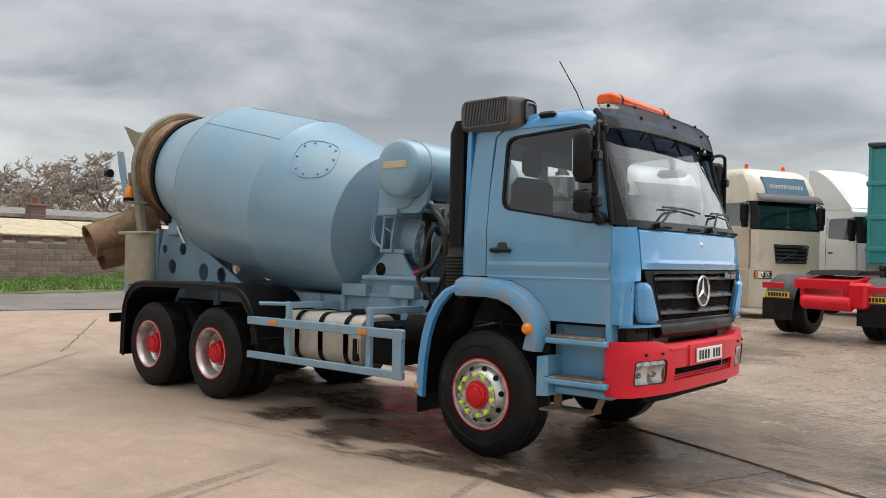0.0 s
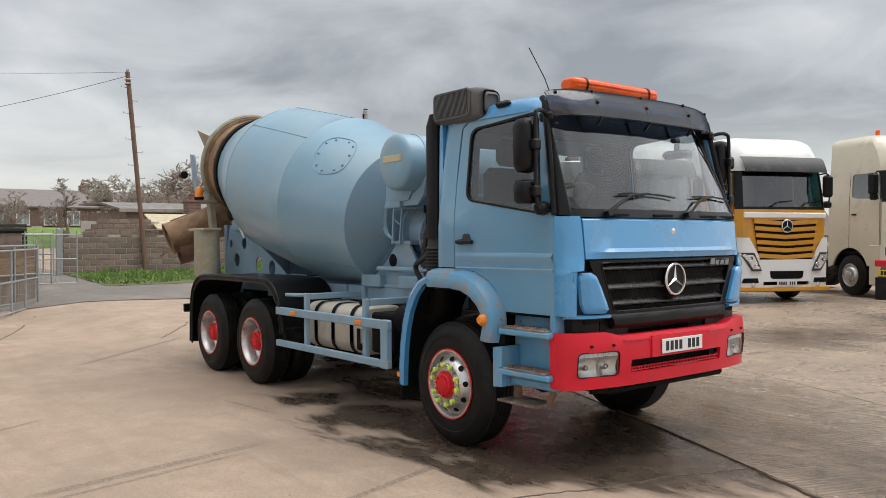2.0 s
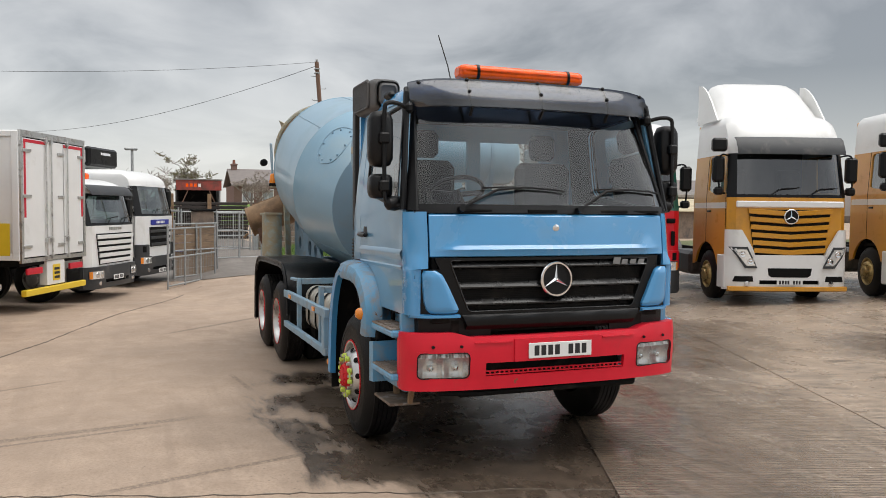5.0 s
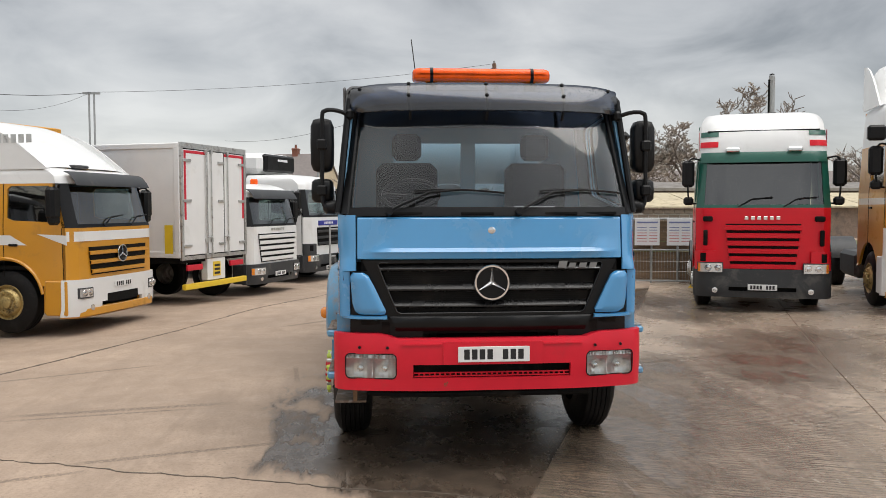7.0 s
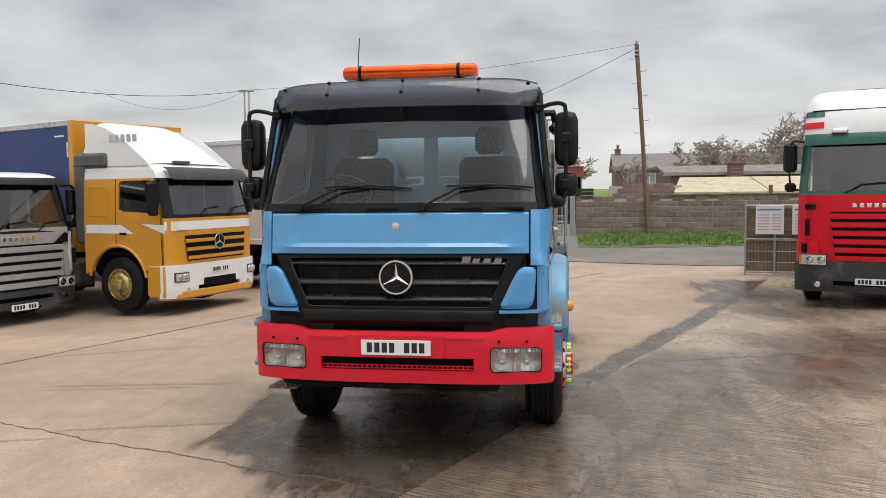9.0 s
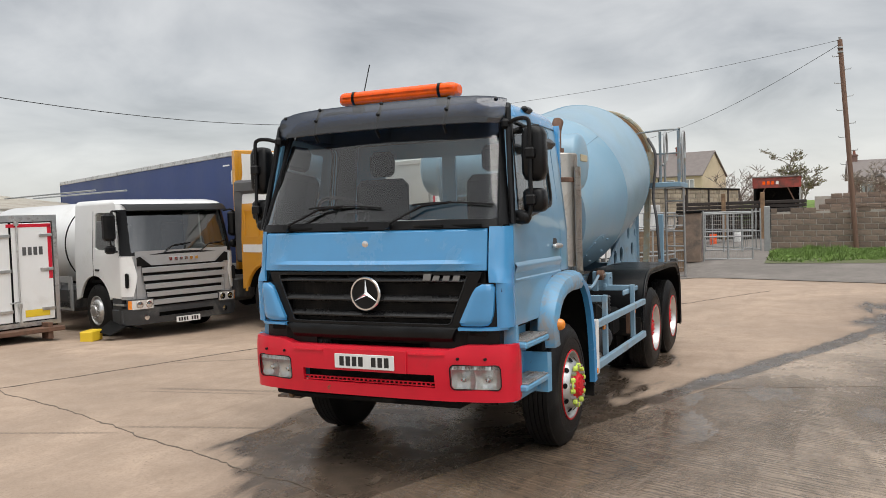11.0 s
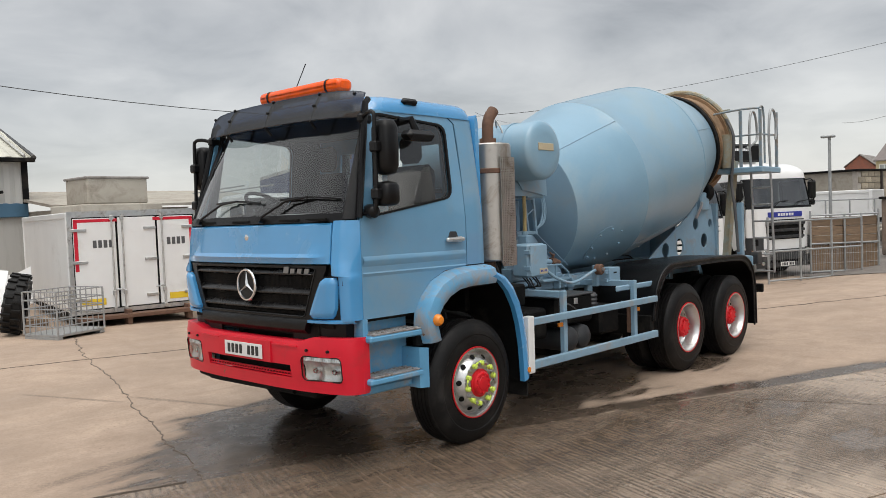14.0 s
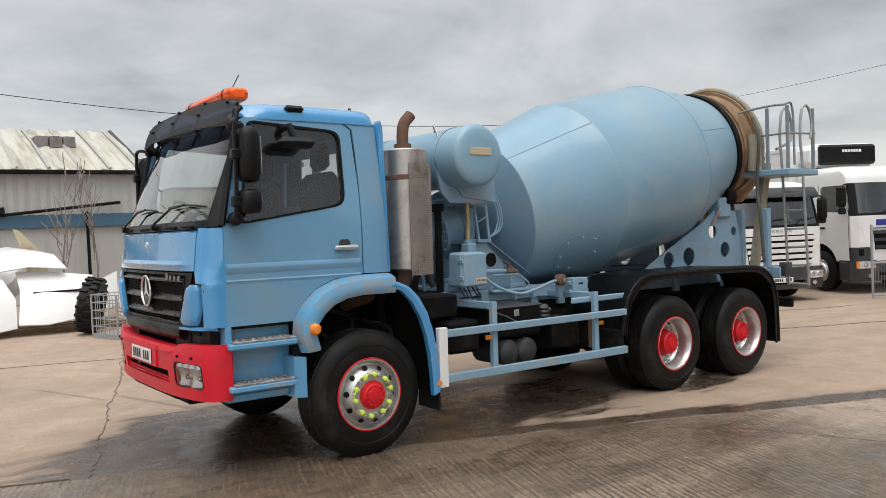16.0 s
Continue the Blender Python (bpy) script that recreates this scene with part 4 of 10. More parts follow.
    for z in steps(1.18, 1.484, 12):
        inner = table([(1.18, 0.775), (1.20, 0.765), (1.38, 0.85), (1.46, 0.893), (1.484, 0.93)], z)
        outer = table([(1.18, 0.965), (1.20, 0.99), (1.26, 1.01), (1.44, 1.025), (1.47, 1.024), (1.484, 1.01)], z)
        puff = 0.042 - 0.02 * smoothstep(1.45, 1.484, z) - 0.02 * smoothstep(1.21, 1.18, z)
        rows.append([(front(y, z)[0] + puff - 0.022 * abs(2 * i / 8 - 1) ** 4, sgn * y, z) for i, y in enumerate(steps(inner, outer, 8))])
    part("air_deflector", slab(rows, (-0.03, 0, 0)), CAB_BLUE, mixer, "blue moulded deflector with a black edge slot")
    rows = [[(front(y, z)[0] + d - 0.02 * smoothstep(0.98, 1.08, y), sgn * y, z) for y in steps(0.76, 1.09, 8)] for z, d in ((1.140, 0.012), (1.148, 0.034), (1.166, 0.034), (1.172, 0.012))]
    part("deflector_lip", slab(rows, (-0.03, 0, 0)), CAB_BLUE, mixer)
    gap = [[(front(y, z)[0] - 0.012, sgn * y, z) for y in steps(table([(1.16, 0.75), (1.38, 0.83), (1.492, 0.89)], z), 1.045, 6)] for z in steps(1.16, 1.49, 6)]
    part("deflector_slot", slab(gap, (-0.02, 0, 0)), BLACK, mixer)

# roof
ROOF = [(0.0, 2.892), (0.4, 2.888), (0.75, 2.878), (0.90, 2.866), (0.965, 2.850), (1.005, 2.822), (1.028, 2.785), (1.038, 2.738)]
rows = []
for x, drop, tuck in ((1.03, 0.12, 0.05), (0.985, 0.055, 0.02), (0.9, 0.018, 0.005), (0.7, 0.0, 0.0), (0.3, -0.004, 0.0), (-0.05, -0.002, 0.0), (-0.14, 0.0, 0.0), (-0.195, 0.012, 0.004), (-0.222, 0.045, 0.012), (-0.234, 0.11, 0.02)):
    half = [(x - (0.10 * (y / 1.04) ** 8 if x > 0.8 else 0.0), y * (1 - tuck), max(z - drop, 2.737)) for y, z in ROOF]
    rows.append([(a, -b, c) for a, b, c in half[:0:-1]] + half)
part("cab_roof", slab(rows, (0, 0, -0.012)), CAB_BLUE, mixer, "blue pressed steel cab roof with rounded edges", smooth=50)
part("roof_back", slab([[(-0.222, -1.0, 2.735), (-0.222, 1.0, 2.735)], [(-0.222, -0.98, 2.80), (-0.222, 0.98, 2.80)]], (0.01, 0, 0)), CAB_BLUE, mixer)
for sgn in (1, -1):
    part("marker_lamp", box(0.42, 0.58, sgn * 0.985, sgn * 1.05, 2.80, 2.85, 0.02), BLACK, mixer, "small black roof marker lamp")
# back wall with two windows
ys = [-1.05, -0.72, -0.07, 0.07, 0.72, 1.05]
zs = [1.45, 2.12, 2.56, 2.78]
part("cab_back", cells(ys, zs, {(1, 1), (3, 1)}, lambda u, w, d: (-0.23 + d, u * min(1, table(HALF, w) / 1.12 + 0.0), w), 0.03), DOOR_BLUE, mixer, "blue back wall with two windows", smooth=None)
for a, b in ((-0.72, -0.07), (0.07, 0.72)):
    rear_pane = part("rear_window", Shape().add([(-0.215, a * 0.97, 2.12), (-0.215, b * 0.97, 2.12), (-0.215, b * 0.97, 2.56), (-0.215, a * 0.97, 2.56)], [(0, 1, 2, 3)]), WINDSCREEN, mixer, smooth=None)
    rear_pane.visible_shadow = False
part("cab_floor", box(-0.2, 1.3, -1.08, 1.08, 1.42, 1.48), MATT, mixer)
part("firewall", box(1.22, 1.30, -0.95, 0.95, 1.1, 1.85), MATT, mixer)

# front: hood flap, grille, windscreen surround
rows = []
for z, d in ((1.578, 0.012), (1.585, 0.0), (1.618, -0.012), (1.632, -0.022), (1.645, -0.012), (1.66, 0.0), (1.75, 0.0), (1.87, 0.0), (1.886, 0.01)):
    rows.append([front(y, z, d if abs(y) < 0.8 or d >= 0 else 0.0) for y in steps(-0.972, 0.972, 22)])
part("hood_flap", slab(rows, (-0.02, 0, 0)), CAB_BLUE, mixer, "bright blue front flap with a small round badge")
part("flap_badge", lathe([(0, 0.028), (0.008, 0.028), (0.012, 0.02)], (1.372, 0, 1.785), (1, 0, -0.1), 20, True), CHROME, mixer, "small round chrome badge")


def hole_edge(z):
    return table([(1.05, 0.70), (1.17, 0.735), (1.38, 0.82), (1.50, 0.90), (1.575, 0.95)], z)


rows = [[front(y, z, 0.06) for y in steps(-hole_edge(z), hole_edge(z), 14)] for z in steps(1.12, 1.575, 8)]
grille = part("grille", slab(rows, (-0.02, 0, 0)), BLACK, mixer, "black plastic radiator grille with three mesh bands")
V_OUT = [(0.70, 1.10), (0.752, 1.17), (0.84, 1.38), (0.925, 1.54), (0.935, 1.572), (-0.935, 1.572), (-0.925, 1.54), (-0.84, 1.38), (-0.752, 1.17), (-0.70, 1.10)]
V_IN = [(0.665, 1.185), (0.69, 1.20), (0.80, 1.47), (0.825, 1.54), (0.81, 1.553), (-0.81, 1.553), (-0.825, 1.54), (-0.80, 1.47), (-0.69, 1.20), (-0.665, 1.185)]
part("grille_frame", holed(V_OUT, V_IN, lambda u, w: front(u, w, 0.01), (-0.06, 0, 0), 96), BLACK, grille, "black V-shaped grille surround", smooth=30)
rows = [[front(y, z, d) for y in steps(-k, k, 14)] for z, k, d in ((1.055, 0.70, 0.02), (1.085, 0.70, -0.012), (1.125, 0.72, -0.02), (1.155, 0.735, -0.012), (1.165, 0.74, 0.0))]
part("grille_lip", slab(rows, (-0.05, 0, 0)), BLACK, grille)


def grille_edge(z):
    return table([(1.185, 0.665), (1.20, 0.69), (1.47, 0.80), (1.54, 0.825)], z)


for z0, z1 in ((1.492, 1.546), (1.345, 1.402), (1.224, 1.278)):
    rows = []
    for z, d, cut in ((z0 - 0.004, 0.04, 0.012), (z0, 0.02, 0.004), (z0 + 0.008, 0.004, 0.0), (z0 + 0.018, 0.004, 0.0), (z1 - 0.006, 0.03, 0.0), (z1, 0.04, 0.0)):
        k = grille_edge(z) - cut
        rows.append([front(y, z, d) for y in steps(-k, k, 16)])
    part("grille_bar", slab(rows, (-0.02, 0, 0)), GRILLE_BLACK, grille, smooth=25)
rim_pts = [front(u, w, 0.008) for u, w in V_IN]
part("grille_rim", tube(rim_pts + rim_pts[:1], 0.006, 6), GRILLE_BLACK, grille)
for z0, z1 in ((1.402, 1.492), (1.278, 1.345), (1.19, 1.224)):
    mesh = Shape()
    k = grille_edge(z0) - 0.01
    for z in steps(z0, z1, max(2, int((z1 - z0) / 0.013))):
        mesh.join(tube([front(y, z, 0.034) for y in steps(-k, k, 8)], 0.003, 4))
    for y in steps(-k, k, 96):
        mesh.join(tube([front(y - 0.006, z0, 0.034), front(y + 0.006, z1, 0.034)], 0.0024, 4))
    part("grille_mesh", mesh, MATT, grille, smooth=None)
# the round emblem: a ring with three spokes
emblem = lathe([(0, 0.128), (0.012, 0.132), (0.02, 0.126), (0.02, 0.114), (0.008, 0.111)], (1.385, 0, 1.408), (1, 0, 0), 40, False)
star = part("emblem_ring", emblem, CHROME, grille, "chrome ring emblem")
part("emblem_disc", cyl((1.36, 0, 1.408), (1.390, 0, 1.408), 0.116, n=40), BLACK, star)
for k in range(3):
    a = radians(90 + 120 * k)
    tip = (1.397, 0.116 * math.cos(a), 1.408 + 0.116 * math.sin(a))
    sp = Shape()
    nx, nz = -math.sin(a), math.cos(a)
    vs = [(1.392, 0.016 * nx, 1.408 + 0.016 * nz), (1.392, -0.016 * nx, 1.408 - 0.016 * nz), tip, (1.408, 0.008 * math.cos(a), 1.408 + 0.008 * math.sin(a)), (1.392, -0.012 * math.cos(a), 1.408 - 0.012 * math.sin(a))]
    sp.add(vs, [(0, 3, 2), (3, 1, 2), (0, 4, 3), (4, 1, 3), (0, 2, 1)])
    part("emblem_spoke", sp, CHROME, star, smooth=None)
# maker's model badge: plain raised bars
badge = part("model_badge", box(front(0.6, 1.535)[0] - 0.012, front(0.6, 1.535)[0] - 0.002, 0.47, 0.80, 1.506, 1.510, 0.002), BADGE, grille, "dark metal model badge of four raised bars")
for i, (w, hgt) in enumerate(((0.062, 0.05), (0.05, 0.036), (0.052, 0.036), (0.052, 0.036))):
    y = 0.485 + i * 0.078
    x = front(y, 1.535)[0] - 0.006
    part("badge_bar", prism([(y, 1.512), (y + w, 1.512), (y + w + 0.012, 1.512 + hgt), (y + 0.012, 1.512 + hgt)], x, x + 0.01, "x"), BADGE, badge, smooth=None)
part("lower_grille", cells([-0.80, 0.80], [1.03, 1.12], set(), lambda u, w, d: (front(u, w)[0] - 0.04 - d, u, w), 0.03), MATT, mixer)
for sgn in (1, -1):
    rows = [[(front(y, z)[0] - 0.045, sgn * y, z) for y in steps(0.5, 1.03, 8)] + [(1.10, sgn * 1.035, z)] for z in (1.00, 1.10, 1.175)]
    part("bumper_gap_panel", slab(rows, (-0.02, 0, 0)), BLACK, mixer, "black panel between cab and bumper")

# windscreen
rows = [[front(y * table(HALF, z) / 1.12, z, 0.012) for y in steps(-1.075, 1.075, 30)] for z in steps(1.93, 2.745, 10)]
screen = part("windscreen", grid(rows), WINDSCREEN, mixer, "large curved windscreen reflecting the sky")
screen.visible_shadow = False


def band(u0, u1, z0, z1, d=-0.002, nu=24, nz=2):
    return slab([[front(u * table(HALF, z) / 1.12, z, d) for u in steps(u0, u1, nu)] for z in steps(z0, z1, nz)], (-0.03, 0, 0))


surround = Shape()
surround.join(band(-1.06, 1.06, 1.892, 1.955)).join(band(-1.05, 1.05, 2.725, 2.765))
part("windscreen_surround", surround, BLACK, mixer, "black windscreen surround and wiper cowl")
for sgn in (1, -1):
    rows = [[(front(sgn * u * table(HALF, z) / 1.12, z, d)) for u, d in ((1.035, 0.004), (1.05, -0.012), (1.085, -0.012), (1.10, 0.0))] for z in steps(1.91, 2.76, 10)]
    part("windscreen_pillar", slab(rows, (-0.02, -sgn * 0.01, 0)), BLACK, mixer, "black windscreen pillar trim")
    part("pillar_gutter", tube([(1.158 - 0.172 * t, sgn * (1.118 - 0.082 * t), 1.915 + 0.86 * t) for t in steps(0, 1, 8)] + [(0.945, sgn * 1.022, 2.81)], 0.025, 8), BLACK, mixer)
for y0, b0, b1 in ((-0.74, -0.56, 0.11), (0.20, 0.37, 1.0)):
    mid = (b0 + b1) / 2
    arm = [(front(y0, 1.93)[0] + 0.04, y0, 1.925), (front(y0 + 0.05, 1.95)[0] + 0.045, y0 + 0.05, 1.955), (front(mid - 0.22, 2.06)[0] + 0.035, mid - 0.22, 2.065), (front(mid, 2.08)[0] + 0.025, mid, 2.085)]
    wiper = part("wiper", tube(arm, 0.010, 6), BLACK, mixer, "black wiper arm and blade")
    bl = [front(y, z, -0.016) for y, z in zip(steps(b0, b1, 8), (2.075, 2.08, 2.083, 2.084, 2.083, 2.08, 2.075, 2.068, 2.06))]
    part("wiper_blade", tube(bl, 0.008, 5), BLACK, wiper)
    part("wiper_pivot", cyl((front(y0, 1.92)[0] - 0.02, y0, 1.915), (front(y0, 1.92)[0] + 0.05, y0, 1.928), 0.026, n=12), BLACK, wiper)
for y in (-0.62, -0.1, 0.52, 0.82):
    part("cowl_vent", box(front(y, 1.91)[0] - 0.01, front(y, 1.91)[0] + 0.012, y - 0.12, y + 0.12, 1.90, 1.922, 0.004), MATT, mixer)

# sun visor of smoked acrylic on brackets, with studs
rows = []
for t in steps(0, 1, 6):
    row = []
    for u in steps(-1, 1, 28):
        k = abs(u) ** 8
        x = 1.045 + 0.125 * t - 0.10 * k * (0.5 + 0.5 * t) - 0.035 * u * u
        z = 2.905 - 0.035 * t - 0.185 * t * t - 0.012 * u * u - 0.03 * k * (1 - t)
        row.append((x, u * (1.03 - 0.02 * (2 * t - 1) ** 4), z))
    rows.append(row)
visor = part("sun_visor", slab(rows, (-0.006, 0, -0.006)), VISOR_GLASS, mixer, "smoked grey acrylic sun visor over the windscreen", smooth=50)
visor_rows = rows
for u in (-0.95, -0.60, 0.0, 0.60, 0.95):
    i = round((u + 1) / 2 * 28)
    for j in ((1, 4) if abs(u) < 0.9 else (2,)):
        p = Vector(visor_rows[j][i])
        part("stud", lathe([(-0.004, 0.014), (0.008, 0.014), (0.014, 0.006)], p, (0.75, 0, 0.66), 10, True), BLACK, visor)
    if abs(u) < 0.9:
        pts = [Vector(visor_rows[j][i]) + Vector((-0.014, 0, -0.008)) for j in range(7)] + [Vector((1.10, visor_rows[6][i][1], 2.62))]
        part("bracket", tube(pts, 0.013, 6), BLACK, visor)
# light bar
bar = part("light_bar", slab([[(0.75 + u * k, y, 3.002 + w * k) for u, w in rounded(-0.092, 0.092, -0.054, 0.054, 0.045, 5)] for y, k in ((-0.545, 0.55), (-0.535, 0.80), (-0.515, 0.95), (-0.49, 1.0), (0.49, 1.0), (0.515, 0.95), (0.535, 0.80), (0.545, 0.55))], (0, 0, 0.001), True), ORANGE, mixer, "long orange roof light bar with rounded ends", smooth=50)
for sgn in (1, -1):
    cap = [(0.75 + u * 0.55, sgn * 0.546, 3.002 + w * 0.55) for u, w in rounded(-0.092, 0.092, -0.054, 0.054, 0.045, 5)]
    part("end_lens", Shape().add(cap, [tuple(range(len(cap)))]), ORANGE, bar, smooth=None)
    part("bar_strap", slab([[(0.75 + u * 1.05, sgn * y, 3.002 + w * 1.07) for u, w in rounded(-0.092, 0.092, -0.054, 0.054, 0.045, 5)] for y in (0.385, 0.41)], (0, 0, 0.001), True), BLACK, bar)
    part("bar_foot", box(0.71, 0.79, sgn * 0.35, sgn * 0.44, 2.87, 2.95, 0.01), BLACK, bar)
part("roof_clutter", lathe([(0, 0.022), (0.08, 0.02), (0.11, 0.012)], (-0.35, 0.42, 2.86), (0, 0, 1), 12, True), DARK_GREY, mixer)
part("aerial", tube([(0.56, -0.50, 2.87), (0.46, -0.51, 3.10), (0.30, -0.535, 3.385)], 0.005, 5), BLACK, mixer, "thin black whip aerial leaning back")

# mirrors
for sgn in (1, -1):
    arm = curve([(1.02, sgn * 1.04, 2.66), (1.06, sgn * 1.13, 2.685), (1.08, sgn * 1.21, 2.68), (1.085, sgn * 1.235, 2.62), (1.085, sgn * 1.235, 2.3), (1.09, sgn * 1.235, 2.03), (1.10, sgn * 1.20, 1.955), (1.12, sgn * 1.12, 1.945)])
    mirror = part("mirror_arm", tube(arm, 0.016, 8), BLACK, mixer, "black tubular mirror arm with two mirrors")
    for z0, z1, w in ((2.225, 2.63, 0.09), (1.995, 2.175, 0.085)):
        rows = []
        prof = [(-0.5, 0.35), (-0.47, 0.75), (-0.35, 0.97), (0, 1.0), (0.35, 0.97), (0.47, 0.75), (0.5, 0.35)]
        for tz, k in prof:
            z = (z0 + z1) / 2 + tz * (z1 - z0)
            ring = []
            for a in range(16):
                c, s_ = math.cos(2 * math.pi * a / 16), math.sin(2 * math.pi * a / 16)
                e = lambda v: math.copysign(abs(v) ** 0.55, v)
                ring.append((0.99 + 0.08 * e(c) * k, sgn * (1.24 + w * e(s_) * k), z))
            rows.append(ring)
        body = grid(rows, True)
        n0 = len(rows[0])
        body.f += [tuple(range(n0))[::-1], tuple((len(rows) - 1) * n0 + i for i in range(n0))]
        head = part("mirror_head", body, BLACK, mirror, "black plastic mirror housing", smooth=50)
        part("mirror_clamp", box(1.05, 1.12, sgn * 1.20, sgn * 1.275, (z0 + z1) / 2 - 0.04, (z0 + z1) / 2 + 0.04, 0.012), BLACK, mirror)
        part("mirror_glass", box(0.906, 0.914, sgn * (1.24 - w * 0.6), sgn * (1.24 + w * 0.6), z0 + 0.07, z1 - 0.07, 0.002), CHROME, mirror)
    part("arm_foot", lathe([(0, 0.05), (0.05, 0.055), (0.10, 0.045), (0.12, 0.02)], (1.06, sgn * 1.115, 1.965), (0.3, sgn, -0.1), 14, True), BLACK, mirror)
    part("arm_root", box(0.93, 1.06, sgn * 1.0, sgn * 1.06, 2.62, 2.70, 0.02), BLACK, mirror)
# kerb mirror over the near-side window (left)
part("kerb_mirror", box(0.42, 0.72, 1.10, 1.24, 2.50, 2.58, 0.035), BLACK, mixer, "black kerb mirror above the window")
part("kerb_mirror_foot", tube([(0.62, 1.04, 2.66), (0.60, 1.13, 2.67), (0.57, 1.16, 2.57)], 0.03, 8), BLACK, mixer)

# bumper
BUMP = [(0, 0.0), (0.36, 0.0), (0.60, 0.012), (0.75, 0.03), (0.95, 0.065), (1.06, 0.10), (1.12, 0.145), (1.145, 0.19), (1.15, 0.25)]


def bump(u, w, d):
    lean = 0.02 * smoothstep(0.86, 0.65, w) + 0.012 * smoothstep(0.98, 1.045, w)
    dip = 0.034 * smoothstep(0.80, 0.70, abs(u)) * smoothstep(0.955, 1.03, w)
    return (1.435 - table(BUMP, abs(u)) - lean - d, u - 0.12 * d * u, w - dip)


us = [-1.15, -1.145, -1.12, -1.07, -0.95, -0.82, -0.76, -0.69, -0.575, -0.36, -0.18, 0, 0.18, 0.36, 0.575, 0.69, 0.76, 0.82, 0.95, 1.07, 1.12, 1.145, 1.15]
zs = [0.628, 0.64, 0.71, 0.722, 0.82, 0.905, 0.97, 1.025, 1.043]
holes = set()
for i in range(len(us) - 1):
    m_ = (us[i] + us[i + 1]) / 2
    for j in range(len(zs) - 1):
        k = (zs[j] + zs[j + 1]) / 2
        if (0.69 < abs(m_) < 1.07 and 0.71 < k < 0.905) or (abs(m_) < 0.575 and 0.722 < k < 0.82):
            holes.add((i, j))
bumper = part("bumper", cells(us, zs, holes, bump, 0.03), RED, mixer, "red steel bumper with chipped paint", smooth=40)
part("bumper_top", slab([[(bump(u, 1.04, d)) for u in us] for d in (0.0, 0.04, 0.09)], (0, 0, -0.01)), RED, bumper)
for sgn in (1, -1):
    part("bumper_end", box(1.12, 1.20, sgn * 1.125, sgn * 1.152, 0.632, 1.04, 0.012), RED, bumper)
    rows = [[bump(sgn * u, z, -0.012) for u in steps(0.37, 0.66, 4)] for z in (0.965, 0.975, 0.985)]
    part("bumper_rib", slab(rows, (-0.02, 0, 0)), RED, bumper)
part("plate_panel", cells([-0.36, -0.1, 0.1, 0.36], [0.822, 0.985], set(), lambda u, w, d: (1.447 - d, u, w), 0.02), RED, bumper, "raised red panel behind the plate")
part("slot_back", box(1.28, 1.30, -0.60, 0.60, 0.70, 0.83), MATT, bumper)
sg = Shape()
for i in range(-14, 15):
    sg.join(box(1.385, 1.395, i * 0.038 - 0.006, i * 0.038 + 0.006, 0.73, 0.755, 0.002))
sg.join(box(1.38, 1.40, -0.57, 0.57, 0.728, 0.736, 0.002)).join(box(1.38, 1.40, -0.57, 0.57, 0.752, 0.76, 0.002))
part("slot_step", sg, RED, bumper)


def number_plate(parent, x, y, z, w, h, mat, axis=1, bars=7):
    """A plate with plain bars in place of its characters."""
    p = part("number_plate", box(x, x + 0.008 * axis, y - w / 2, y + w / 2, z - h / 2, z + h / 2, 0.003), mat, parent, "number plate with plain dark bars")
    gap = w * 0.86 / bars
    for i in range(bars):
        if i == 4:
            continue
        y0 = y - w * 0.43 + i * gap + gap * 0.14
        xs = (x + 0.0095 * axis, x + 0.006 * axis)
        part("plate_bar", box(*xs, y0, y0 + gap * 0.72, z - h * 0.33, z + h * 0.33, 0.002), INK, p, smooth=None)
    return p


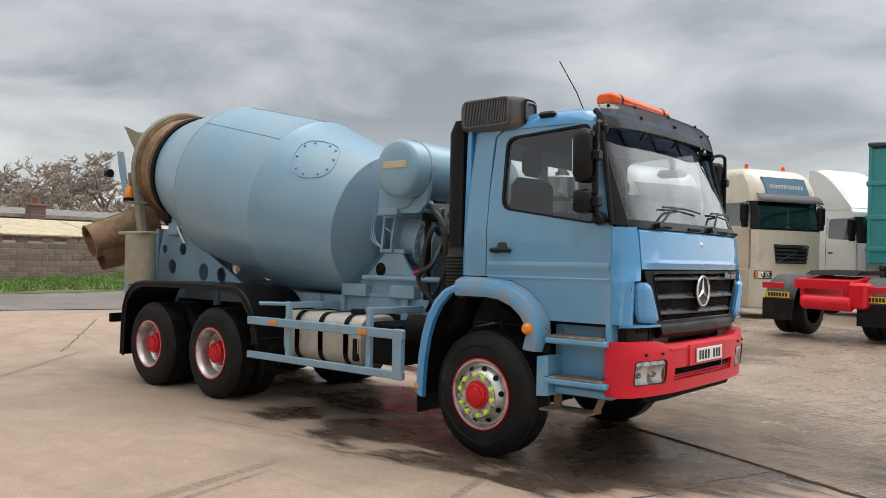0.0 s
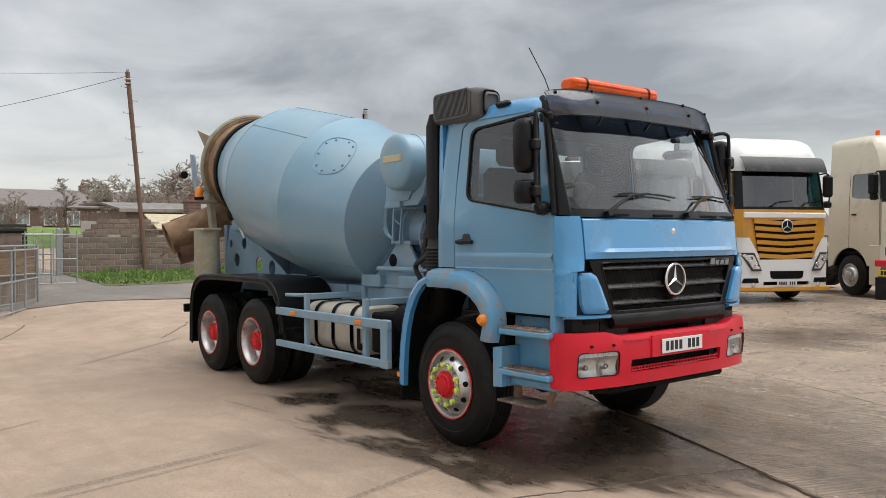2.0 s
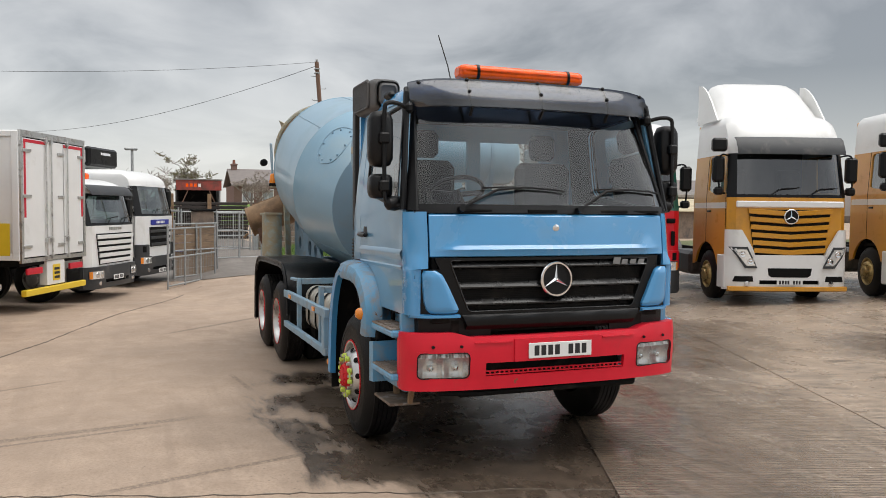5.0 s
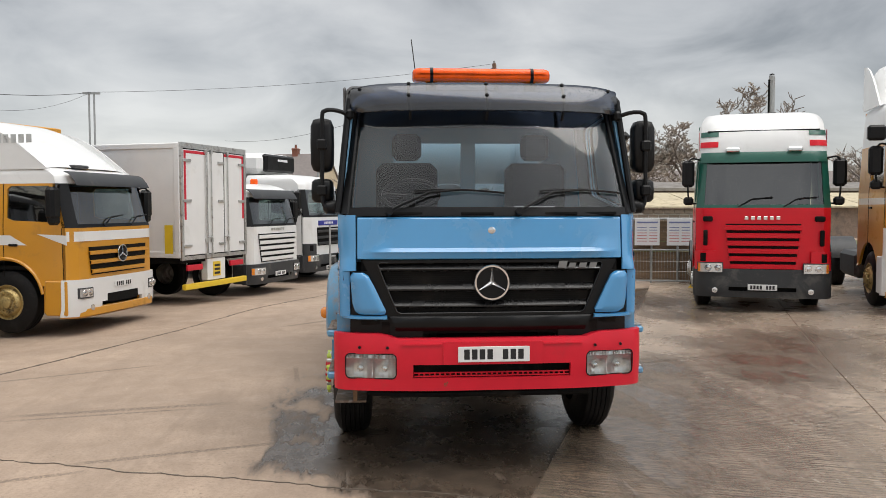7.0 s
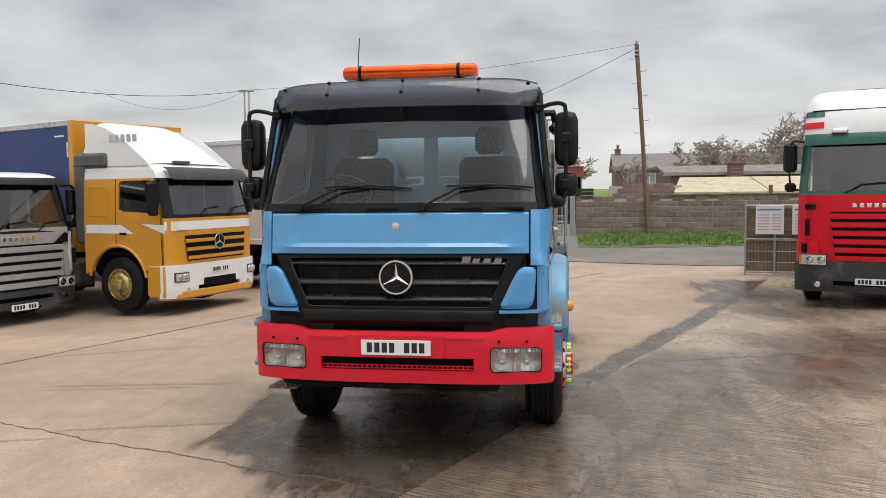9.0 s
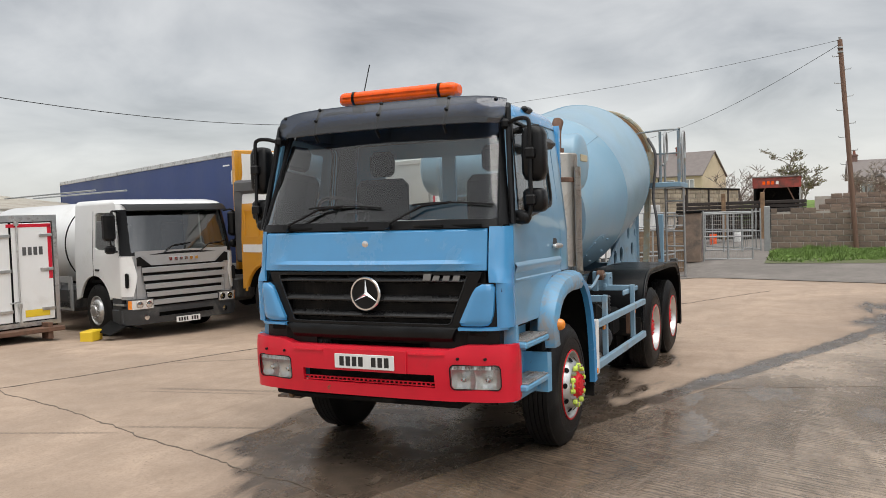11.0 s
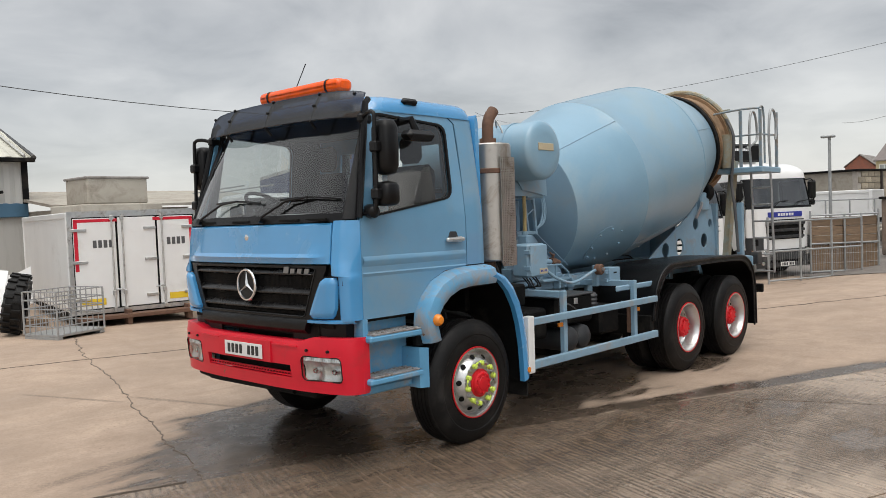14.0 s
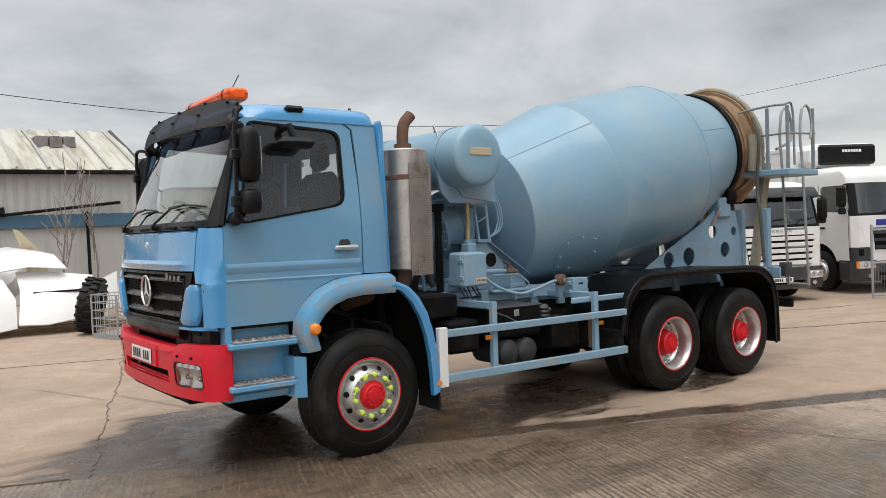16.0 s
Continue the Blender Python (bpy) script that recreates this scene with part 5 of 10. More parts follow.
number_plate(bumper, 1.452, 0.005, 0.8965, 0.52, 0.112, PLATE_WHITE, bars=8)
for sgn in (1, -1):
    rows = [[bump(sgn * u, z, 0.10) for u in steps(0.68, 1.08, 6)] for z in (0.70, 0.915)]
    lamp = part("headlamp", slab(rows, (-0.01, 0, 0)), CHROME, bumper, "rectangular headlamp behind clear lens")
    rows = []
    for z in steps(0.712, 0.862, 16):
        row = []
        for u in steps(0.692, 1.068, 36):
            hollow = max(max(0.0, 1 - ((u - cu_) ** 2 + (z - 0.785) ** 2) / 0.0125) for cu_ in (0.785, 0.965))
            row.append(bump(sgn * u, z, 0.022 + 0.062 * hollow ** 0.8 + 0.0015 * math.sin(u * 200)))
        rows.append(row)
    part("reflector", slab(rows, (-0.006, 0, 0)), LAMP_BOWL, lamp, "bright twin reflector bowls", smooth=25)
    for u in (0.785, 0.965):
        c = Vector(bump(sgn * u, 0.785, 0.085))
        part("bulb", lathe([(0.0, 0.026), (0.03, 0.024), (0.042, 0.016), (0.046, 0.002)], c, (1, 0, 0), 14, True), CHROME, lamp)
    rows = [[bump(sgn * u, z, 0.014 + 0.004 * math.sin(u * 300) + 0.012 * (z - 0.862) / 0.04) for u in steps(0.692, 1.068, 40)] for z in steps(0.864, 0.903, 4)]
    part("indicator_strip", slab(rows, (-0.02, 0, 0)), LAMP_BOWL, lamp, "pale fluted upper strip of the lamp", smooth=25)
    rows = [[bump(sgn * u, z, 0.004) for u in steps(0.69, 1.07, 8)] for z in (0.71, 0.8, 0.905)]
    lens = part("lens", grid(rows), LENS, lamp)
    lens.visible_shadow = False
    ring_ = rounded(0.697, 1.063, 0.717, 0.899, 0.035, 5)
    part("lamp_frame", holed([(0.688, 0.708), (1.072, 0.708), (1.072, 0.907), (0.688, 0.907)], ring_, lambda u, w: bump(sgn * u, w, 0.001), (-0.02, 0, 0), 48), RED, lamp, "red bumper edge round the lamp")
    edge_ = [bump(sgn * u, w, 0.0) for u, w in ring_]
    part("lamp_seal", tube(edge_ + edge_[:1], 0.0045, 6), BLACK, lamp)
    for u in (0.76, 0.96):
        p = Vector(bump(sgn * u, 0.945, 0))
        part("screw", lathe([(-0.004, 0.012), (0.014, 0.010)], p, (1, 0, 0), 8, True), BLACK, bumper)
under = box(1.05, 1.33, -0.75, 0.75, 0.56, 0.63, 0.02)
under.join(tube([(1.30, -0.9, 0.60), (1.33, -0.6, 0.585), (1.33, 0.5, 0.59)], 0.02, 6))
part("front_underrun_bar", under, MATT, mixer)

# doorstep boxes
for sgn in (1, -1):
    tread_mat, tread_label = (TREAD, "silver tread plate") if sgn > 0 else (RUSTY_TREAD, "rusty brown tread plate")
    s = box(0.60, 1.165, sgn * 0.97, sgn * 1.005, 0.62, 1.165)
    stair = part("step_panel", s, WORN_BLUE, mixer, "worn blue doorstep with two treads")
    part("step_post", prism([(0.555, 0.575), (0.66, 0.585), (0.66, 0.90), (0.555, 0.885)], sgn * 1.0, sgn * 1.20), WORN_BLUE, stair)
    part("step_post", prism([(1.12, 0.63), (1.185, 0.64), (1.165, 1.165), (1.12, 1.165)], sgn * 0.97, sgn * 1.13), WORN_BLUE, stair)
    for z in (1.05, 0.735):
        part("step_shelf", box(0.62, 1.165, sgn * 0.98, sgn * 1.205, z - 0.055, z - 0.006, 0.012), WORN_BLUE, stair)
        tread = part("tread", box(0.63, 1.13, sgn * 1.02, sgn * 1.20, z - 0.006, z + 0.008, 0.003), tread_mat, stair, tread_label)
        for i in range(11):
            for j in range(3):
                x, y = 0.66 + i * 0.044 + (j % 2) * 0.02, sgn * (1.05 + j * 0.06)
                part("stud", box(x - 0.012, x + 0.012, y - 0.006, y + 0.006, z + 0.0075, z + 0.014, 0.003), tread_mat, stair)
    part("step_skirt", box(0.66, 1.17, sgn * 0.98, sgn * 1.12, 0.60, 0.665, 0.012), WORN_BLUE, stair)
    part("step_clip", box(0.56, 0.64, sgn * 1.10, sgn * 1.16, 0.90, 0.99, 0.01), MATT, stair)
# folding lower step on the driver's side
low = part("folding_step", box(0.55, 0.98, -1.16, -0.92, 0.455, 0.475, 0.004), RUSTY_TREAD, mixer, "rusty folding lower step")
part("step_hanger", box(0.60, 0.66, -1.02, -0.98, 0.47, 0.64, 0.004), RUST_BROWN, low)
part("step_hanger", prism([(0.95, 0.465), (1.0, 0.47), (1.08, 0.63), (1.03, 0.63)], -1.02, -0.99), RUST_BROWN, low)

# front wheel arches
ARCH_OUT = [(0.585, 0.925), (0.625, 1.05), (0.615, 1.165), (0.54, 1.285), (0.42, 1.395), (0.25, 1.465), (0.05, 1.49), (-0.10, 1.492), (-0.26, 1.492)]
ARCH_IN = [(0.44, 0.94), (0.47, 1.05), (0.455, 1.13), (0.40, 1.205), (0.31, 1.275), (0.19, 1.32), (0.05, 1.335), (-0.10, 1.335), (-0.26, 1.335)]
REAR_OUT = [(-0.27, 1.42), (-0.38, 1.375), (-0.48, 1.28), (-0.565, 1.14), (-0.62, 0.98), (-0.655, 0.8), (-0.672, 0.62), (-0.68, 0.46)]
for sgn in (1, -1):
    rows = []
    for k, y in ((0.0, 1.115), (0.06, 1.18), (0.22, 1.235), (0.5, 1.252), (0.8, 1.252), (0.97, 1.24), (1.0, 1.19), (1.0, 1.0)):
        rows.append([(a[0] + (b[0] - a[0]) * k, sgn * y, a[1] + (b[1] - a[1]) * k) for a, b in zip(ARCH_OUT, ARCH_IN)])
    part("wheel_arch", slab(rows, (0, -sgn * 0.004, -0.008)), SCUFFED, mixer, "blue wheel arch with scuffed bare edge")
    rows = []
    for off, y in ((0.0, 1.0), (0.0, 1.25), (0.03, 1.262), (0.065, 1.25), (0.065, 1.20)):
        rows.append([(x + off * 0.96, sgn * y, z - off * 0.45) for x, z in REAR_OUT])
    part("mudguard_rim", slab(rows, (0.008, 0, -0.004)), CAB_BLUE, mixer, "blue mudguard edge behind the front wheel")
    rows = [[(x + 0.03, sgn * y, z - 0.01) for x, z in [(0.50, 1.18), (0.35, 1.28), (0.1, 1.33), (-0.2, 1.34)] + REAR_OUT[1:]] for y in (0.62, 0.9, 1.20)]
    part("mudguard", slab(rows, (0.01, 0, -0.01)), MATT, mixer, "black mudguard")
    part("mud_flap", box(-0.70, -0.685, sgn * 0.90, sgn * 1.22, 0.28, 0.60, 0.004), RUBBER, mixer, "black rubber mud flap")
    lampo = part("side_indicator", lathe([(0, 0.048), (0.03, 0.046), (0.05, 0.03), (0.055, 0.01)], (0.50, sgn * 1.245, 1.10), (0, sgn, 0), 16, True), AMBER, mixer, "round amber side indicator")
    part("rear_marker", lathe([(0, 0.026), (0.012, 0.024)], (-0.665, sgn * 1.255, 0.525), (0, sgn, 0), 14, True), AMBER, mixer, "round amber reflector")


# wheels
def tyre_shape(y0, y1, n=56):
    """Tyre between y0 and y1 (outer), with four grooves."""
    w = y1 - y0
    rows = [(0.0, 0.29), (-0.005, 0.32), (0.0, 0.40), (0.012, 0.455), (0.03, 0.492), (0.055, 0.51)]
    for i in range(5):
        a, b = 0.055 + (w - 0.11) * i / 5, 0.055 + (w - 0.11) * (i + 1) / 5
        rows += [(a + 0.004, 0.521), (b - 0.004, 0.521)] + ([(b - 0.002, 0.508), (b + 0.002, 0.508)] if i < 4 else [])
    rows += [(w - 0.055, 0.51), (w - 0.03, 0.492), (w - 0.012, 0.455), (w + 0.004, 0.425), (w + 0.004, 0.40), (w, 0.395), (w + 0.003, 0.36), (w + 0.005, 0.32), (w - 0.004, 0.295), (w - 0.02, 0.287)]
    return lathe(rows, (0, y0, 0), (0, 1, 0), n)


TYRE = made("tyre", tyre_shape(-0.31, 0.0), RUBBER, 30)
RIM_LIP = [(-0.26, 0.25), (-0.05, 0.262), (-0.02, 0.272), (-0.002, 0.288), (0.004, 0.292), (0.008, 0.288), (0.006, 0.276), (-0.012, 0.262)]
front_disc = lathe(RIM_LIP + [(-0.04, 0.255), (-0.035, 0.235), (0.0, 0.215), (0.03, 0.195), (0.04, 0.18), (0.043, 0.115)], (0, 0, 0), (0, 1, 0), 48)
FRONT_RIM = made("wheel", front_disc, STEEL, 30)
rear_disc = lathe(RIM_LIP + [(-0.06, 0.248), (-0.135, 0.238), (-0.16, 0.215), (-0.165, 0.14), (-0.165, 0.05)], (0, 0, 0), (0, 1, 0), 48)
REAR_RIM = made("wheel", rear_disc, STEEL, 30)
hub_front = lathe([(0.04, 0.118), (0.052, 0.116), (0.056, 0.10), (0.075, 0.095), (0.082, 0.085), (0.084, 0.06), (0.09, 0.055), (0.092, 0.001)], (0, 0, 0), (0, 1, 0), 32)
for i in range(10):
    a = 2 * math.pi * i / 10
    hub_front.join(cyl((0.077 * math.cos(a), 0.08, 0.077 * math.sin(a)), (0.077 * math.cos(a), 0.093, 0.077 * math.sin(a)), 0.011, n=6))
HUB_FRONT = made("hub", hub_front, HUB_RED, 30)
hub_rear = lathe([(-0.165, 0.15), (-0.15, 0.148), (-0.148, 0.125), (-0.06, 0.118), (-0.045, 0.105), (-0.042, 0.06), (-0.03, 0.055), (-0.028, 0.001)], (0, 0, 0), (0, 1, 0), 32)
for i in range(10):
    a = 2 * math.pi * i / 10
    hub_rear.join(cyl((0.09 * math.cos(a), -0.046, 0.09 * math.sin(a)), (0.09 * math.cos(a), -0.03, 0.09 * math.sin(a)), 0.012, n=6))
HUB_REAR = made("hub", hub_rear, HUB_RED, 30)
edge_ring = lathe([(0.003, 0.283), (0.0095, 0.290), (0.0095, 0.297), (0.002, 0.299)], (0, 0, 0), (0, 1, 0), 48)
RED_EDGE = made("rim_edge", edge_ring, HUB_RED, 30)
nut = cyl((0, 0.04, 0.168), (0, 0.078, 0.168), 0.017, 0.014, 6)
NUT = made("wheel_nut", nut, STEEL, None)
clip = lathe([(0.0, 0.022), (0.03, 0.020), (0.034, 0.012)], (0.045, 0.045, 0.160), (0, 1, 0), 10, True)
clip.join(lathe([(0.0, 0.022), (0.03, 0.020), (0.034, 0.012)], (-0.045, 0.045, 0.160), (0, 1, 0), 10, True))
clip.join(tube([(0.045, 0.062, 0.160), (0.02, 0.062, 0.175), (-0.02, 0.062, 0.175), (-0.045, 0.062, 0.160)], 0.009, 6))
CLIP = made("nut_indicator", clip, LIME, 30)
vent = lathe([(0.0, 0.024), (0.003, 0.022)], (0, 0.008, 0.222), (0, 0.62, 0.6), 12, True)
VENT = made("hand_hole", vent, MATT, None)


def wheel(parent, x, y, sgn, steer=True, label="", z=0.52, spin=0.0, dual=False):
    """A wheel at x whose rim edge lies at y, outwards sgn."""
    m_ = pose(x, sgn * y, z, 0, 0, 0 if sgn > 0 else 180) @ Matrix.Rotation(radians(spin), 4, "Y")
    w = part("wheel", FRONT_RIM if steer else REAR_RIM, None, parent, label, m=m_)
    part("tyre", TYRE, None, w, "black tyre")
    part("hub", HUB_FRONT if steer else HUB_REAR, None, w, "red painted hub")
    part("rim_edge", RED_EDGE, None, w)
    for i in range(10):
        part("hand_hole", VENT, None, w, m=pose(0, 0.0 if steer else -0.15, 0, 0, 36 * i, 0))
    if steer:
        for i in range(5):
            part("nut_indicator", CLIP, None, w, "pair of lime green nut indicators", m=pose(0, 0, 0, 0, 72 * i, 0))
    for i in range(10):
        part("wheel_nut", NUT, None, w, m=pose(0, 0.0 if steer else -0.21, 0, 0, 36 * i, 0))
    if dual:
        part("inner_tyre", TYRE, None, w, m=pose(0, -0.335, 0))
    return w


for sgn in (1, -1):
    wheel(mixer, 0.0, 1.20, sgn, True, "steered wheel with silver rim and red hub", spin=11 * sgn)
    for x in (-3.9, -5.25):
        wheel(mixer, x, 1.215, sgn, False, "twin drive wheel with silver rim and red hub", spin=20 * sgn + x, dual=True)
for x in (0.0, -3.9, -5.25):
    part("axle", cyl((x, -0.95, 0.52), (x, 0.95, 0.52), 0.07, n=12).join(lathe([(-0.2, 0.07), (-0.12, 0.2), (0.12, 0.2), (0.2, 0.07)], (x, 0, 0.52), (0, 1, 0), 16)), MATT, mixer)

# ---- chassis, drum and mixer gear ----
rail = Shape()
for sgn in (1, -1):
    rail.join(box(-6.35, 1.2, sgn * 0.38, sgn * 0.45, 0.78, 1.05, 0.008))
for x in (-6.2, -5.6, -4.6, -3.3, -2.2, -1.0, 0.4, 1.1):
    rail.join(box(x - 0.04, x + 0.04, -0.4, 0.4, 0.82, 1.0, 0.008))
part("chassis", rail, MATT, mixer, "black steel chassis rails")
for sgn in (1, -1):
    s = box(-6.3, -0.75, sgn * 0.36, sgn * 0.455, 1.055, 1.225, 0.008)
    for x in (-5.9, -4.9, -3.6, -2.9, -2.5, -1.55, -1.05):
        s.join(box(x - 0.05, x + 0.05, sgn * 0.40, sgn * 0.50, 1.0, 1.23, 0.006))
    part("subframe", s, FRAME_BLUE, mixer, "grey-blue mixer subframe rail")
engine = box(-0.9, 0.9, -0.36, 0.36, 0.62, 1.38, 0.06)
engine.join(cyl((-0.3, 0.2, 0.7), (-2.6, 0.1, 0.72), 0.12, n=12)).join(tube(curve([(-0.2, -0.6, 1.25), (0.05, -0.75, 1.2), (0.2, -0.7, 1.05), (0.3, -0.55, 1.1)]), 0.06, 8))
part("engine", engine, MATT, mixer, "dark engine and gearbox under the cab")
part("tail_lamp_bar", box(-6.42, -6.36, -1.15, 1.15, 0.72, 0.84, 0.01), MATT, mixer)
for sgn in (1, -1):
    part("tail_lamp", box(-6.46, -6.42, sgn * 0.72, sgn * 1.12, 0.73, 0.83, 0.01), RED_TAPE, mixer)

# rear mudguards over both axles
GUARD = [(-3.03, 0.70), (-3.06, 0.86), (-3.13, 1.05), (-3.24, 1.19), (-3.40, 1.275), (-3.6, 1.30), (-4.2, 1.305), (-4.9, 1.305), (-5.45, 1.29), (-5.65, 1.24), (-5.79, 1.14), (-5.87, 1.0), (-5.91, 0.8), (-5.93, 0.34)]
smooth_guard = [(p.x, p.z) for p in curve([(x, 0, z) for x, z in GUARD], 3)]
for sgn in (1, -1):
    rows = [[(x, sgn * y, z) for x, z in smooth_guard] for y in (0.50, 0.9, 1.22)]
    mg = part("mudguard", slab(rows, (0, 0, -0.012)), BLACK, mixer, "shiny black tandem mudguard")
    lip = [(x, sgn * 1.225, z) for x, z in smooth_guard]
    part("guard_lip", tube(lip, 0.016, 8), BLACK, mg)
    inner = [(x + (-4.45 - x) * 0.045, sgn * 1.226, z - 0.055 * (1 if z > 1.1 else 0.35)) for x, z in smooth_guard]
    part("guard_rib", tube(inner, 0.011, 6), BLACK, mg)
    part("guard_face", grid([lip, inner]), BLACK, mg)
    part("guard_end", box(-3.10, -3.02, sgn * 0.5, sgn * 1.2, 0.52, 0.75, 0.01), MATT, mg)

# side guards
for sgn in (1, -1):
    x0 = -3.17 if sgn < 0 else -3.09
    x1 = -0.86 if sgn < 0 else -0.76
    zt, zb = ((0.905, 0.99), (0.545, 0.615)) if sgn < 0 else ((0.905, 0.97), (0.51, 0.585))
    sg_part = part("side_guard", box(x0, x1, sgn * 1.20, sgn * 1.25, *zt, 0.006), FRAME_BLUE, mixer, "grey-blue steel side guard with scuffed rails")
    part("lower_rail", box(x0, x1, sgn * 1.20, sgn * 1.25, *zb, 0.006), FRAME_BLUE, sg_part)
    part("end_post", box(x1 - 0.01, x1 + (0.0 if sgn < 0 else 0.08) - (0.12 if sgn < 0 else 0.0), sgn * 1.195, sgn * 1.256, 0.54 if sgn < 0 else 0.48, 0.995, 0.006), FRAME_BLUE if sgn < 0 else WHITE, sg_part, "" if sgn < 0 else "white painted end post")
    for x in (-2.55 if sgn < 0 else -2.69, -1.35):
        part("guard_post", box(x - 0.03, x + 0.03, sgn * 1.15, sgn * 1.20, 0.56, 1.17, 0.005), FRAME_BLUE, sg_part)
        part("guard_bracket", box(x - 0.03, x + 0.03, sgn * 0.42, sgn * 1.147, 1.10, 1.165, 0.005), FRAME_BLUE, sg_part)
    if sgn < 0:
        part("guard_strut", tube([(-3.05, sgn * 1.17, 1.13), (-2.55, sgn * 1.16, 1.145)], 0.022, 6), FRAME_BLUE, sg_part)
    else:
        part("guard_strut", box(-3.30, -2.40, 1.118, 1.143, 1.065, 1.125, 0.012), FRAME_BLUE, sg_part)
        part("strut_bolt", cyl((-3.265, 1.143, 1.095), (-3.265, 1.155, 1.095), 0.014, n=8), STEEL, sg_part)
        part("rusty_stay", box(-2.71, -2.66, 1.10, 1.148, 0.60, 0.905, 0.006), EXHAUST, sg_part, "rusty brown stay behind the rail")
    for x in ((-2.72, -1.37) if sgn < 0 else ()):
        part("amber_reflector", box(x - 0.06, x + 0.06, sgn * 1.25, sgn * 1.262, 0.92, 0.965, 0.004), AMBER, sg_part)
    if sgn > 0:
        for x in (-2.75, -1.30):
            part("amber_reflector", box(x - 0.05, x + 0.05, 1.17, 1.19, 0.83, 0.87, 0.004), AMBER, sg_part)
# fuel tank on the driver's side
tank_ring = rounded(-0.27, 0.27, -0.25, 0.25, 0.13, 5)
rows = [[(x, -0.79 + u * k, 0.815 + w * k) for u, w in tank_ring] for x, k in ((-2.80, 0.90), (-2.78, 0.985), (-2.76, 1.0), (-1.66, 1.0), (-1.64, 0.985), (-1.62, 0.90))]
fuel = grid(rows, True)
nr = len(tank_ring)
fuel.f += [tuple(range(nr)), tuple(5 * nr + i for i in range(nr))[::-1]]
fuel_tank = part("fuel_tank", fuel, ALU, mixer, "dull aluminium fuel tank with black straps", smooth=50)
for x in (-2.55, -2.18, -1.80):
    rows = [[(x + dx, -0.79 + u * 1.025, 0.815 + w * 1.03) for u, w in tank_ring] for dx in (-0.035, 0.035)]
    part("tank_strap", slab(rows, (0, 0, 0.002), True), MATT, fuel_tank, "black tank strap")
part("filler_cap", cyl((-1.85, -0.86, 1.07), (-1.85, -0.86, 1.12), 0.07, n=16, c=0.008), MATT, fuel_tank)
part("tank_recess", box(-1.72, -1.63, -1.065, -0.9, 0.62, 0.86, 0.02), MATT, fuel_tank)
# boxes, hoses and air tanks
part("battery_box", box(-1.50, -1.12, -1.02, -0.55, 0.62, 1.02, 0.02), MATT, mixer)
part("air_filter", cyl((-1.02, -0.95, 0.98), (-0.72, -0.95, 0.98), 0.14, n=18, c=0.02), MATT, mixer)
tool = part("tool_box", box(-2.06, -1.40, 0.55, 1.06, 0.80, 1.09, 0.03), MATT, mixer, "dusty black tool box behind the side guard")
part("box_lid", box(-2.07, -1.39, 0.55, 1.07, 1.075, 1.10, 0.012), DARK_GREY, tool)
part("box_catch", box(-1.76, -1.70, 1.06, 1.075, 1.0, 1.06, 0.004), STEEL, tool)
part("battery_box", box(-2.62, -2.24, 0.55, 1.04, 0.62, 0.92, 0.03), MATT, mixer)
part("battery_box", box(-1.34, -0.98, 0.50, 1.0, 0.70, 1.0, 0.03), MATT, mixer)
for x in (-1.63, -1.86):
    part("air_tank", lathe([(-0.02, 0.03), (0.0, 0.08), (0.03, 0.115), (0.07, 0.125), (0.45, 0.125)], (x, 1.10, 0.66), (0, -1, 0), 20, True), DARK_GREY, mixer, "dark grey air reservoir with domed end")
part("canister", lathe([(0.90, 0.055), (0.93, 0.062)] + [(0.94 + 0.02 * i, 0.062 if i % 2 else 0.052) for i in range(7)] + [(1.075, 0.04)], (-2.16, 0.98, 0), (0, 0, 1), 16, True), DARK_GREY, mixer, "ribbed grey filter canister")
for x, y in ((-2.24, 0.92), (-2.30, 0.75)):
    v_ = part("valve", cyl((x, y, 0.92), (x, y, 1.0), 0.03, n=12, c=0.01), STEEL, mixer)
    part("union", cyl((x, y, 1.0), (x - 0.03, y + 0.05, 1.02), 0.014, n=8), STEEL, v_)

# drum
TH = radians(12.6)
AX = Vector((-math.cos(TH), 0, math.sin(TH)))
O = Vector((-4.0, -0.05, 2.378))


def on_axis(s):
    return O + AX * s


cone = lathe([(-2.02, 0.20), (-2.01, 0.36), (-1.96, 0.45), (-1.765, 0.798)], O, AX, 72)
drum_rows = [(-1.765, 0.798), (-1.76, 0.803), (-1.4, 0.872), (-1.0, 0.957), (-0.61, 1.030), (-0.60, 1.036), (-0.585, 1.036), (-0.575, 1.033), (-0.2, 1.037), (0.2, 1.037), (0.6, 1.036), (0.955, 1.030), (0.96, 1.036), (0.975, 1.036), (0.985, 1.024), (1.4, 0.918), (1.8, 0.805), (1.95, 0.757)]
drum = part("drum", lathe(drum_rows, O, AX, 96), DRUM_BLUE, mixer, "large grey-blue mixing drum with welded seams", smooth=28)
part("drum_front", cone, DRUM_SHADE_BLUE, drum, "flat drum end, its worn paint darkened to suggest shade")
part("drum_ring", lathe([(1.95, 0.755), (1.955, 0.785), (2.03, 0.785), (2.035, 0.745)], O, AX, 72), MATT, drum, "dark roller ring")
part("drum_neck", lathe([(2.02, 0.745), (2.14, 0.735), (2.145, 0.757), (2.19, 0.757), (2.195, 0.725), (2.45, 0.705), (2.455, 0.745), (2.54, 0.745), (2.545, 0.67), (2.3, 0.65)], O, AX, 72), RUST_BROWN, drum, "brown cement-stained drum neck")


def drum_radius(s):
    return table(drum_rows, s)


